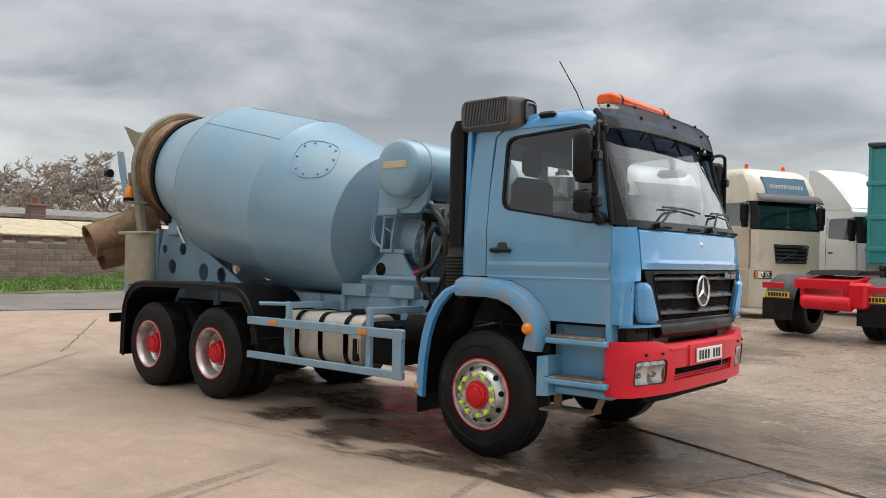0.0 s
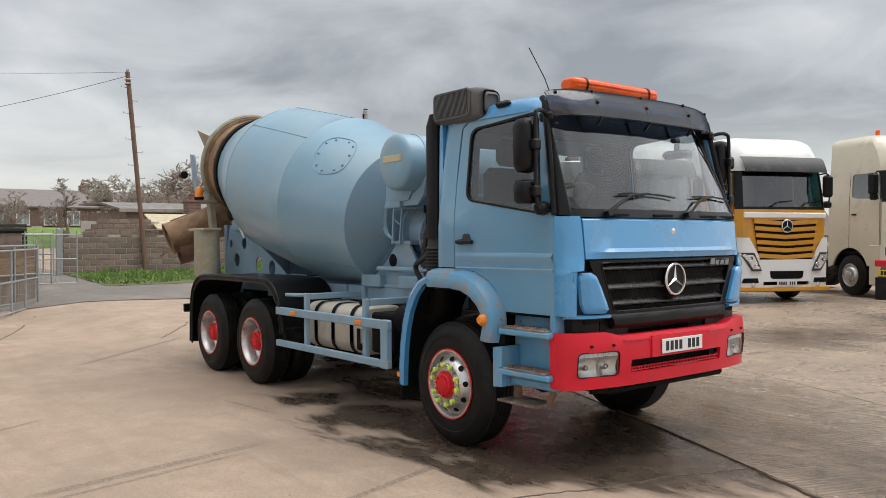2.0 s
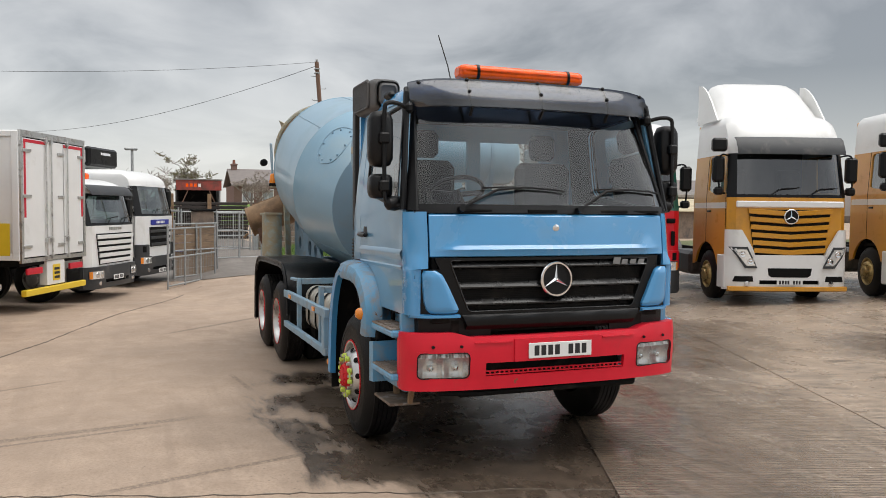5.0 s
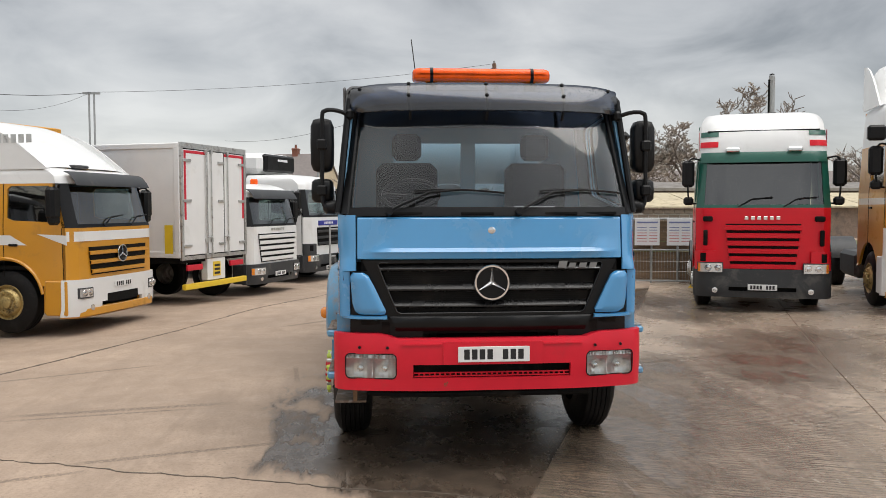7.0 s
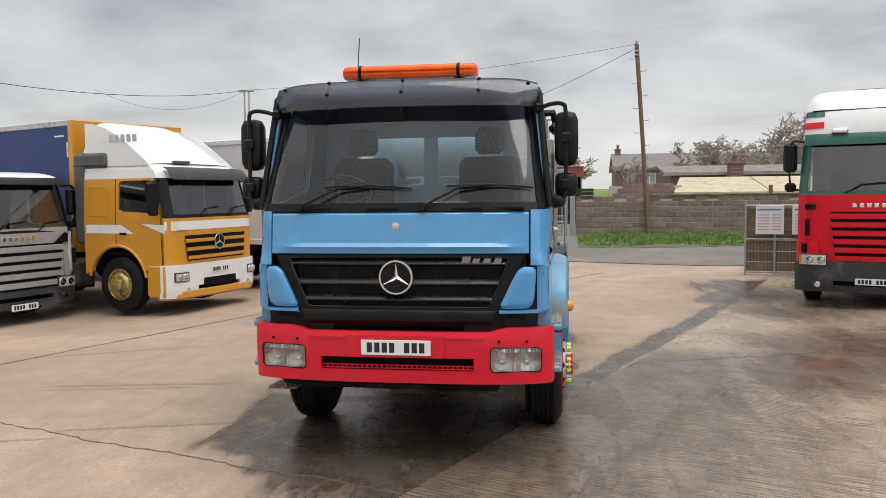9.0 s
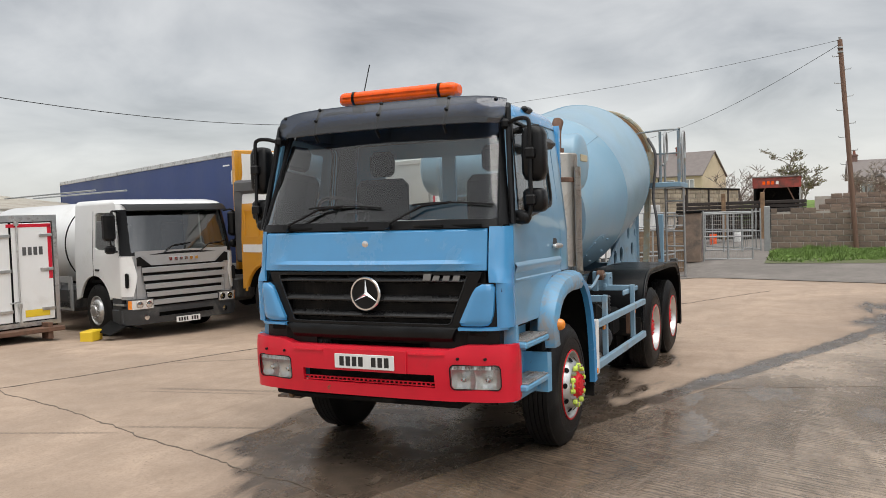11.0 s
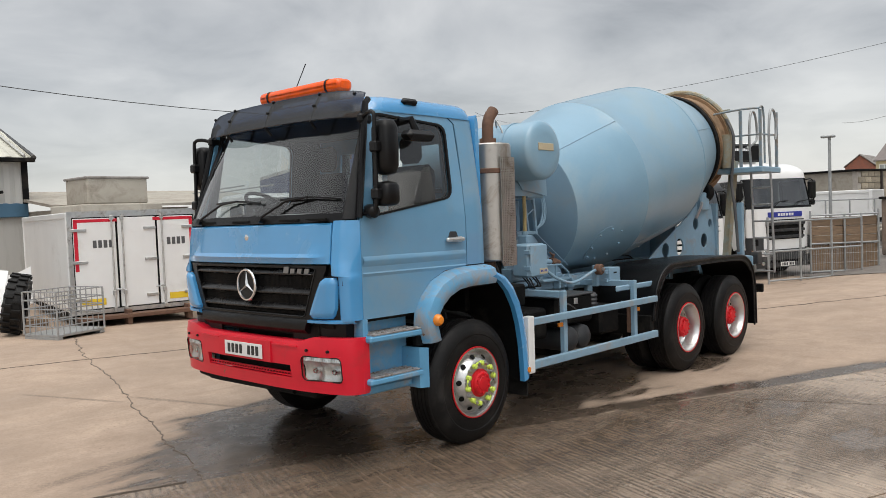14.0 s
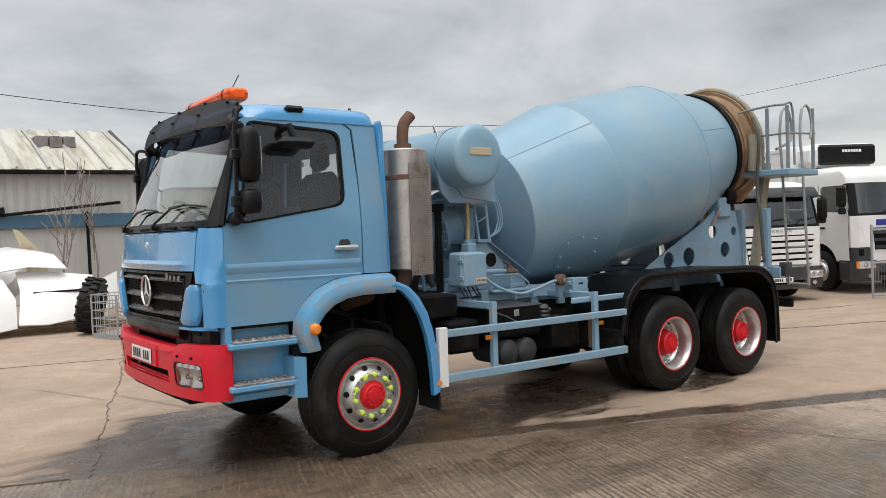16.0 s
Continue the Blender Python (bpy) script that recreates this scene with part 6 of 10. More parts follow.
def on_drum(s, deg, lift=0.0):
    """A point on the drum at s along its axis; deg round it, 0 to the truck's left, 90 up."""
    u, w = Vector((0, 1, 0)), Vector((math.sin(TH), 0, math.cos(TH)))
    a = radians(deg)
    return on_axis(s) + (u * math.cos(a) + w * math.sin(a)) * (drum_radius(s) + lift)


for deg0, s0, s1, turn in ((46, -1.75, -0.6, 0), (134, -0.58, 0.96, 0), (312, -0.6, 0.95, 0), (226, -1.75, -0.6, -5), (95, -0.6, 0.96, 0), (20, 0.97, 1.9, 0)):
    part("weld_seam", tube([on_drum(s, deg0 + turn * i / 10, 0.001) for i, s in enumerate(steps(s0, s1, 10))], 0.004, 5), DRUM_SHADE_BLUE, drum)
for mid_s, mid_deg, turn in ((-1.18, 137, 20), (-1.16, -41, 0)):
    ring = []
    for i in range(40):
        a = 2 * math.pi * i / 40
        du, dv = 0.27 * math.copysign(abs(math.cos(a)) ** 0.75, math.cos(a)), 0.31 * math.copysign(abs(math.sin(a)) ** 0.75, math.sin(a))
        c, s_ = math.cos(radians(turn)), math.sin(radians(turn))
        ring.append(on_drum(mid_s + du * c - dv * s_, mid_deg + math.degrees((du * s_ + dv * c) / 1.05), 0.004))
    near_side = turn == 0
    lid = part("hatch", tube(ring[10:26] if near_side else ring + ring[:1], 0.003 if near_side else 0.004, 5), FRAME_BLUE, drum, "bolted oval inspection hatch")
    for i in range(0, 40, 5 if near_side else 4):
        p = ring[i] + (on_drum(mid_s, mid_deg) - ring[i]) * 0.16
        nrm = (p - on_axis((p - O).dot(AX))).normalized()
        part("bolt", lathe([(-0.01, 0.014), (0.010, 0.014), (0.015, 0.007)], p + nrm * 0.004, nrm, 8, True), FRAME_BLUE, lid)

# front pedestal and gearbox
ped = Shape()
for sgn in (1, -1):
    ped.join(prism([(-2.45, 1.22), (-1.35, 1.22), (-1.45, 1.40), (-1.66, 1.70), (-1.90, 1.70), (-2.12, 1.50), (-2.40, 1.30)], sgn * 0.40, sgn * 0.43))
ped.join(box(-1.94, -1.62, -0.44, 0.44, 1.69, 1.735)).join(box(-2.40, -1.40, -0.46, 0.46, 1.22, 1.26))
pedestal = part("front_pedestal", ped, FRAME_BLUE, mixer, "grey-blue gearbox pedestal with round holes")
for sgn in (1, -1):
    part("pedestal_hole", cyl((-1.96, sgn * 0.432, 1.52), (-1.96, sgn * 0.436, 1.52), 0.072, n=20), MATT, pedestal)
    part("pedestal_foot", box(-1.75, -1.40, sgn * 0.36, sgn * 0.52, 1.225, 1.36, 0.01), FRAME_BLUE, pedestal)
    part("pedestal_flange", slab([[(x, sgn * y, z) for x, z in ((-2.40, 1.305), (-2.12, 1.505), (-1.905, 1.705))] for y in (0.40, 0.47)], (0.012, 0, 0.012)), FRAME_BLUE, pedestal)
part("pedestal_foot", box(-2.48, -2.1, -0.52, -0.36, 1.225, 1.36, 0.01), FRAME_BLUE, pedestal)
part("tie_bar", cyl((-2.15, -0.50, 1.43), (-1.05, -0.50, 1.43), 0.028, n=10), FRAME_BLUE, pedestal)
stub = part("pipe_stub", cyl((-1.62, 0.55, 1.41), (-2.06, 0.55, 1.40), 0.026, n=12), FRAME_BLUE, pedestal)
part("hose_union", cyl((-2.05, 0.55, 1.40), (-2.12, 0.55, 1.40), 0.042, n=6).join(cyl((-2.12, 0.55, 1.40), (-2.20, 0.56, 1.385), 0.03, 0.024, 10)).join(cyl((-2.08, 0.55, 1.42), (-2.08, 0.57, 1.48), 0.016, n=8)), EXHAUST, stub, "rusty pipe union")
part("union_tap", tube([(-2.07, 0.56, 1.47), (-2.0, 0.58, 1.50)], 0.010, 6), EXHAUST, stub)
# welded rod bracket in front of the pedestal
part("rod_bracket", tube([(-1.83, 0.58, 1.22), (-1.85, 0.58, 1.37), (-2.20, 0.58, 1.36), (-2.34, 0.58, 1.27), (-2.34, 0.58, 1.19)], 0.011, 6).join(tube([(-2.10, 0.58, 1.36), (-2.10, 0.58, 1.21)], 0.009, 6)), FRAME_BLUE, pedestal)
part("bracket_tray", box(-2.33, -1.84, 0.47, 0.60, 1.19, 1.215, 0.004), FRAME_BLUE, pedestal)
part("stay_wire", tube([(-1.93, 0.47, 1.70), (-2.45, 0.50, 1.34)], 0.005, 5), FRAME_BLUE, pedestal)
gear = lathe([(-2.72, 0.16), (-2.70, 0.24), (-2.55, 0.26), (-2.54, 0.33), (-2.50, 0.33), (-2.49, 0.30), (-2.30, 0.31), (-2.29, 0.38), (-2.24, 0.38), (-2.23, 0.30), (-2.15, 0.30)], O, AX, 36, True)
gearbox = part("drum_gearbox", gear, FRAME_BLUE, mixer, "grey-blue drum gearbox with bolted flanges")
for i in range(20):
    a = 2 * math.pi * i / 20
    u, w = Vector((0, 1, 0)), Vector((math.sin(TH), 0, math.cos(TH)))
    p = on_axis(-2.55) + (u * math.cos(a) + w * math.sin(a)) * 0.315
    part("flange_bolt", cyl(p, p - AX * 0.025, 0.012, n=6), FRAME_BLUE, gearbox)
part("drive_motor", lathe([(-3.02, 0.06), (-3.0, 0.11), (-2.86, 0.12), (-2.72, 0.13)], O, AX, 18, True), MATT, gearbox, "black hydraulic motor")
for sgn in (1, -1):
    for (xa, za), (xb, zb), w_ in (((-1.73, 2.09), (-1.79, 1.70), 0.016), ((-1.88, 2.09), (-1.92, 1.70), 0.020), ((-1.71, 2.075), (-1.90, 2.075), 0.016), ((-1.76, 1.90), (-1.90, 1.97), 0.009), ((-1.76, 1.72), (-1.94, 1.72), 0.018)):
        part("gear_frame", tube([(xa, sgn * 0.46, za), (xb, sgn * 0.46, zb)], w_, 4), FRAME_BLUE, pedestal, smooth=None)
part("sight_tube", tube([(-1.53, 0.60, 2.24), (-1.545, 0.60, 1.95), (-1.535, 0.60, 1.71)], 0.020, 10), YELLOWED, pedestal, "yellowed upright sight tube")
part("tube_socket", box(-1.60, -1.49, 0.54, 0.66, 1.60, 1.70, 0.012).join(cyl((-1.54, 0.6, 1.70), (-1.54, 0.6, 1.74), 0.035, n=10)), FRAME_BLUE, pedestal)
part("tube_socket", box(-1.60, -1.48, 0.55, 0.65, 2.20, 2.25, 0.008), FRAME_BLUE, pedestal)
part("socket_stay", tube([(-1.56, 0.58, 1.62), (-1.66, 0.46, 1.50)], 0.022, 5), FRAME_BLUE, pedestal)
for k, pts in enumerate(([(-1.30, -0.25, 1.9), (-1.22, -0.45, 1.95), (-1.30, -0.5, 1.6), (-1.22, -0.48, 1.25)], [(-1.35, -0.1, 1.98), (-1.15, -0.35, 2.12), (-1.05, -0.45, 1.8), (-1.12, -0.45, 1.25)],
                         [(-1.3, 0.2, 1.9), (-1.1, 0.45, 1.85), (-1.0, 0.5, 1.5), (-1.0, 0.4, 1.2)], [(-1.35, 0.1, 2.0), (-1.05, 0.3, 2.15), (-0.95, 0.55, 1.7), (-1.1, 0.6, 1.3)], [(-1.45, -0.35, 2.2), (-1.2, -0.5, 2.15), (-1.0, -0.52, 1.9), (-1.02, -0.5, 1.3)])):
    part("hose", tube(curve(pts, 8), 0.03 - 0.004 * (k % 2), 8), HOSE, mixer, "black hydraulic hose")
for sgn in (1, -1):
    for r0 in (0.0, 0.03, 0.055):
        part("hose", tube(curve([(-1.86, sgn * 0.47, 2.17 + r0), (-1.98 - r0 * 0.6, sgn * 0.47, 2.12 + r0), (-2.04 - r0, sgn * 0.47, 1.96), (-2.01 - r0, sgn * 0.46, 1.82), (-1.93, sgn * 0.44, 1.74)], 8), 0.009, 6), FRAME_BLUE, mixer)
# water tank on a saddle
wt = part("water_tank", lathe([(-0.80, 0.16), (-0.79, 0.24), (-0.765, 0.275), (-0.74, 0.29), (0.91, 0.29), (0.935, 0.275), (0.955, 0.24), (0.965, 0.16)], (-1.43, 0, 2.535), (0, 1, 0), 44, True), DRUM_BLUE, mixer, "horizontal grey-blue water tank")
for y in (-0.55, 0.62):
    saddle = [(-1.43 + 0.305 * math.cos(radians(a)), 2.535 + 0.305 * math.sin(radians(a))) for a in range(180, 361, 15)]
    part("tank_saddle", prism(saddle + [(-1.20, 2.20), (-1.30, 2.10), (-1.75, 2.10), (-1.70, 2.25)][::1], y - 0.02, y + 0.02), FRAME_BLUE, wt, "saddle plate")
    part("tank_band", lathe([(y - 0.02, 0.292), (y - 0.02, 0.297), (y + 0.02, 0.297), (y + 0.02, 0.292)], (-1.43, 0, 2.535), (0, 1, 0), 44), FRAME_BLUE, wt)
    sgn = 1 if y > 0 else -1
    part("saddle_leg", box(-1.86, -1.76, sgn * 0.24, sgn * 0.30, 1.74, 2.06, 0.008), FRAME_BLUE, wt)
    part("saddle_plate", prism([(-1.36, 2.26), (-1.44, 2.16), (-1.86, 2.10), (-1.84, 2.38), (-1.72, 2.44)], y + sgn * 0.025, y + sgn * 0.04), FRAME_BLUE, wt)
part("saddle_beam", box(-1.84, -1.56, -0.62, 0.63, 2.08, 2.15, 0.008), FRAME_BLUE, wt)
for y, a, b in ((-0.803, -1.58, -1.26), (0.968, -1.55, -1.30)):
    part("reflector_plate", box(a, b, y - 0.006, y + 0.006, 2.53, 2.60, 0.004), PANEL_CREAM, wt, "yellowed marker plate on the tank end")
part("tank_pipe", tube(curve([(-1.25, 0.5, 2.78), (-1.22, 0.52, 2.85), (-1.2, 0.62, 2.7), (-1.2, 0.68, 2.4)], 6), 0.010, 6), GALV, wt)
ctl = part("control_box", box(-1.55, -1.25, 0.64, 0.85, 1.29, 1.62, 0.022), FRAME_BLUE, mixer, "grey-blue control box with a label")
part("box_door", box(-1.54, -1.26, 0.852, 0.872, 1.30, 1.61, 0.012), FRAME_BLUE, ctl)
part("box_label", box(-1.53, -1.40, 0.873, 0.877, 1.32, 1.375, 0.002), PANEL_CREAM, ctl, "yellowed label with faded marks")
for i in range(5):
    part("label_bar", box(-1.515 + i * 0.022, -1.502 + i * 0.022, 0.8775, 0.879, 1.34, 1.36, 0.0005), BLUE_INK, ctl)
part("box_hinge", box(-1.262, -1.244, 0.80, 0.87, 1.36, 1.40, 0.003).join(box(-1.262, -1.244, 0.80, 0.87, 1.52, 1.56, 0.003)), FRAME_BLUE, ctl)
for k in range(5):
    part("cable", tube(curve([(-1.30 - 0.05 * k, 0.74, 1.29), (-1.31 - 0.05 * k, 0.80, 1.22 - 0.02 * (k % 3)), (-1.38 - 0.05 * k, 0.72, 1.18), (-1.42 - 0.04 * k, 0.6, 1.17)], 6), 0.008, 5), HOSE, mixer, "black cable loop under the control box")
part("feed_pipe", tube(curve([(-1.56, 0.80, 1.37), (-1.72, 0.84, 1.26), (-1.95, 0.86, 1.19), (-2.15, 0.86, 1.21), (-2.40, 0.84, 1.27), (-2.54, 0.82, 1.29)], 6), 0.016, 8), FRAME_BLUE, mixer, "grey-blue sagging feed hose")
vlv = part("pipe_valve", cyl((-2.55, 0.80, 1.29), (-2.55, 0.88, 1.29), 0.060, n=18, c=0.012), EXHAUST, mixer, "stained round pipe valve")
part("valve_plate", box(-2.62, -2.56, 0.74, 0.80, 1.10, 1.33, 0.006), FRAME_BLUE, vlv)
part("valve_bolt", cyl((-2.55, 0.88, 1.29), (-2.55, 0.90, 1.29), 0.022, n=8), STEEL, vlv)
part("side_beam", box(-3.05, -1.0, 0.46, 0.52, 1.10, 1.215, 0.006), FRAME_BLUE, mixer)
for x in (-1.15, -1.70, -2.15, -2.40):
    part("beam_rib", box(x - 0.012, x + 0.012, 0.52, 0.60, 1.10, 1.20, 0.003), FRAME_BLUE, mixer)
lock = part("lock_box", box(-2.89, -2.67, 0.76, 0.90, 1.12, 1.30, 0.006), FRAME_BLUE, mixer, "small grey-blue steel box with side lugs")
for x0_, x1_ in ((-2.67, -2.64), (-2.92, -2.89)):
    for z in (1.14, 1.23):
        part("lug", box(x0_, x1_, 0.84, 0.88, z, z + 0.04, 0.004), FRAME_BLUE, lock)
part("slot", box(-2.81, -2.75, 0.900, 0.904, 1.235, 1.25, 0.001), MATT, lock)
part("small_hose", tube(curve([(-1.45, 1.08, 1.06), (-1.6, 1.09, 1.0), (-1.72, 1.09, 0.94), (-1.80, 1.08, 0.90)], 6), 0.007, 5), GREY_PLASTIC, mixer)

# exhaust stack on the near side
ex = part("silencer", cyl((-0.60, 0.93, 1.50), (-0.60, 0.93, 2.55), 0.19, n=36, c=0.012), SILENCER, mixer, "upright stainless silencer with rusty tail pipe")
part("tail_pipe", tube(curve([(-0.58, 0.93, 2.5), (-0.58, 0.93, 2.68), (-0.60, 0.93, 2.78), (-0.67, 0.93, 2.86)], 6), 0.052, 14), EXHAUST, ex, "bent rusty tail pipe")
part("pipe_collar", cyl((-0.58, 0.93, 2.55), (-0.58, 0.93, 2.60), 0.075, n=18), EXHAUST, ex)
part("silencer_strap", lathe([(2.28, 0.192), (2.285, 0.198), (2.32, 0.198), (2.325, 0.192)], (-0.60, 0.93, 0), (0, 0, 1), 36), EXHAUST, ex)
guard = Shape()
for i in range(25):
    a = radians(-15 + 130 * i / 24)
    p = (-0.60 - 0.215 * math.cos(a), 0.93 + 0.215 * math.sin(a))
    guard.join(box(p[0] - 0.0045, p[0] + 0.0045, p[1] - 0.0045, p[1] + 0.0045, 1.46, 2.42, 0.001))
for z in steps(1.46, 2.42, 64):
    guard.join(tube([(-0.60 - 0.216 * math.cos(radians(a)), 0.93 + 0.216 * math.sin(radians(a)), z) for a in range(-15, 116, 13)], 0.0055, 4))
part("heat_guard", guard, SILENCER, ex, "perforated steel heat guard", smooth=None)
part("down_pipe", tube(curve([(-0.58, 0.9, 1.52), (-0.55, 0.88, 1.38), (-0.4, 0.7, 1.3), (-0.2, 0.45, 1.2)], 6), 0.07, 12), EXHAUST, ex)
part("silencer_bracket", box(-0.50, -0.30, 0.45, 0.85, 1.42, 1.48).join(box(-0.42, -0.36, 0.45, 0.80, 1.05, 1.48)), MATT, ex)

# air intake on the driver's side
rows = []
for x, k in ((-0.36, 0.80), (-0.34, 0.93), (-0.28, 1.0), (0.08, 1.0), (0.17, 0.97), (0.25, 0.88), (0.30, 0.72), (0.315, 0.5)):
    rows.append([(x, -0.97 + u * k, 2.885 + w * k + 0.03 * (x + 0.3) * -1) for u, w in rounded(-0.13, 0.13, -0.145, 0.145, 0.07, 5)])
intake = grid(rows, True)
nr = len(rows[0])
intake.f += [tuple(range(nr)), tuple(6 * nr + i for i in range(nr))[::-1]]
air = part("air_intake", intake, GREY_PLASTIC, mixer, "weathered grey plastic snorkel air intake", smooth=50)
lv = Shape()
for i in range(26):
    x = -0.27 + i * 0.0165
    lv.join(prism([(x, 2.79), (x + 0.008, 2.79), (x - 0.012, 2.985), (x - 0.02, 2.985)], -1.112, -1.098))
part("louvre", lv, GREY_PLASTIC, air, "grey louvre slats", smooth=None)
part("louvre_backing", box(-0.285, 0.155, -1.1015, -1.094, 2.782, 2.99, 0.001), DARK_GREY, air)
part("louvre_frame", tube([(x, -1.105, z) for x, z in rounded(-0.30, 0.17, 2.775, 2.995, 0.03, 4)] + [(0.17, -1.105, 2.965)], 0.012, 6), GREY_PLASTIC, air)
rows = [[(-0.42 + u * 0.9, -0.96 + w * 0.9, z) for u, w in rounded(-0.09, 0.09, -0.13, 0.13, 0.05, 4)] for z in (1.75, 2.0, 2.25, 2.26, 2.3, 2.6, 2.75)] + [[(-0.34 + u * 1.1, -0.96 + w, 2.85) for u, w in rounded(-0.09, 0.09, -0.13, 0.13, 0.05, 4)]]
part("intake_duct", grid(rows, True), BLACK, air, "dark plastic intake duct", smooth=50)
bel = [(1.30, 0.115), (1.34, 0.115)]
for i in range(11):
    bel += [(1.345 + i * 0.03, 0.12), (1.357 + i * 0.03, 0.138), (1.363 + i * 0.03, 0.138), (1.373 + i * 0.03, 0.12)]
bel += [(1.70, 0.115), (1.80, 0.112)]
part("bellows", lathe(bel, (-0.44, -0.95, 0), (0, 0, 1), 28), HOSE, air, "black rubber bellows", smooth=30)
part("lower_duct", tube(curve([(-0.44, -0.95, 1.32), (-0.46, -0.92, 1.15), (-0.62, -0.9, 1.02)], 5), 0.11, 14), MATT, air)
for z in (2.55, 1.88):
    part("intake_bracket", box(-0.52, -0.30, -0.98, -0.86, z, z + 0.05, 0.005), EXHAUST, air)

# rear pedestal with round holes
def plate_with_holes(outline, holes_, y, t):
    bm = bmesh.new()
    vs = [bm.verts.new((x, y, z)) for x, z in outline]
    es = [bm.edges.new((vs[i], vs[(i + 1) % len(vs)])) for i in range(len(vs))]
    for cx, cz, r in holes_:
        ring = [bm.verts.new((cx + r * math.cos(2 * math.pi * i / 20), y, cz + r * math.sin(2 * math.pi * i / 20))) for i in range(20)]
        es += [bm.edges.new((ring[i], ring[(i + 1) % 20])) for i in range(20)]
    bmesh.ops.triangle_fill(bm, edges=es, use_beauty=True)
    geo = bmesh.ops.solidify(bm, geom=bm.faces[:], thickness=t)
    bm.normal_update()
    s = Shape()
    bm.verts.index_update()
    s.add([tuple(v.co) for v in bm.verts], [tuple(v.index for v in f.verts) for f in bm.faces])
    bm.free()
    return s


for sgn in (1, -1):
    rp = part("rear_pedestal", plate_with_holes([(-4.15, 1.235), (-6.25, 1.235), (-6.25, 1.55), (-6.12, 1.98), (-5.72, 2.03), (-5.45, 1.86), (-4.5, 1.42)],
              [(-4.72, 1.39, 0.10), (-5.12, 1.42, 0.115), (-5.62, 1.72, 0.085), (-5.88, 1.48, 0.10), (-6.08, 1.72, 0.06)], sgn * 0.52, 0.02), FRAME_BLUE, mixer, "grey-blue rear pedestal plate with large round holes", smooth=None)
    part("roller_bracket", box(-5.95, -5.68, sgn * 0.40, sgn * 0.58, 1.90, 2.16, 0.02), FRAME_BLUE, rp)
    part("drum_roller", cyl((-6.02, sgn * 0.50, 2.15), (-5.86, sgn * 0.50, 2.18), 0.13, n=24, c=0.015), MATT, rp)
    part("bracket_bolt", tube([(-5.55, sgn * 0.56, 1.80), (-5.62, sgn * 0.60, 1.95), (-5.66, sgn * 0.60, 2.02)], 0.02, 6), STEEL, rp)
    part("back_plate", prism([(-6.24, 1.235), (-6.30, 1.235), (-6.30, 2.0), (-6.22, 2.0)], sgn * 0.1, sgn * 0.55), FRAME_BLUE, rp)
part("rear_cross_beam", box(-6.40, -6.28, -0.95, 1.05, 1.10, 1.24, 0.01).join(box(-6.45, -5.9, 0.85, 0.92, 1.18, 1.24, 0.006)).join(box(-5.95, -5.9, 0.5, 0.92, 1.18, 1.24, 0.006)), FRAME_BLUE, mixer)
# collar frame round the drum mouth
col = part("mouth_frame", tube([on_axis(2.52) + Vector((0, math.cos(radians(a)), 0)) * 0.765 + Vector((math.sin(TH), 0, math.cos(TH))) * (0.765 * math.sin(radians(a))) for a in range(-35, 216, 8)], 0.035, 8), CEMENT, mixer, "cement-splashed frame round the drum mouth")
for sgn in (1, -1):
    part("mouth_post", prism([(-6.30, 1.24), (-6.42, 1.24), (-6.74, 2.62), (-6.60, 2.62)], sgn * 0.60, sgn * 0.68), CEMENT, col)
    if sgn < 0:
        part("wing_plate", prism([(-6.55, 2.35), (-6.62, 2.38), (-6.80, 2.85), (-6.86, 3.1), (-6.70, 3.08), (-6.62, 2.85)], sgn * 0.84, sgn * 0.86), FRAME_BLUE, col)
hop = part("charging_hopper", slab([[(-6.55, y, 2.95 + 0.35) for y in (-0.5, 0, 0.5)], [(-6.75, y, 3.40) for y in (-0.55, 0, 0.45)], [(-7.02, y, 3.44) for y in (-0.62, 0, 0.45)]], (0.0, 0, -0.02)), CEMENT, mixer, "cement-stained steel charging hopper")
for sgn in (-1,):
    part("hopper_side", Shape().add([(-6.55, sgn * 0.5, 3.3), (-7.02, sgn * 0.68, 3.5), (-6.85, sgn * 0.5, 2.95), (-6.55, sgn * 0.45, 2.9), (-6.55, sgn * 0.48, 3.3), (-7.02, sgn * 0.66, 3.5), (-6.85, sgn * 0.48, 2.95), (-6.55, sgn * 0.43, 2.9)], [(0, 1, 2, 3), (7, 6, 5, 4), (0, 4, 5, 1), (1, 5, 6, 2), (2, 6, 7, 3)]), CEMENT, hop)
part("collector", lathe([(0.0, 0.50), (-0.35, 0.42), (-0.62, 0.24), (-0.64, 0.22)], (-6.92, -0.1, 2.78), (0.02, 0.1, 1), 20), RUST_BROWN, mixer, "cement-stained discharge collector")
# swivelling chute towards the driver's side
ca0, ca1 = Vector((-6.80, -0.30, 2.12)), Vector((-6.98, -1.16, 1.80))
cu, cw, cd = basis(ca1 - ca0)
rows = []
for p, r in ((ca0, 0.26), (ca0.lerp(ca1, 0.5), 0.25), (ca1, 0.235)):
    rows.append([p + (cu * math.cos(radians(a)) + cw * math.sin(radians(a))) * r for a in range(0, 360, 15)])
chute = part("discharge_chute", slab(rows, (0, 0, 0.006), True), RUST_BROWN, mixer, "rusty cement-crusted discharge chute", smooth=50)
part("chute_rim", tube([Vector(p) for p in rows[2]] + [Vector(rows[2][0])], 0.016, 6), RUST_BROWN, chute)
part("chute_rod", tube([ca0 + Vector((0, 0.05, 0.30)), ca1 + Vector((0.02, 0.02, 0.27))], 0.014, 6), RUST_BROWN, chute)
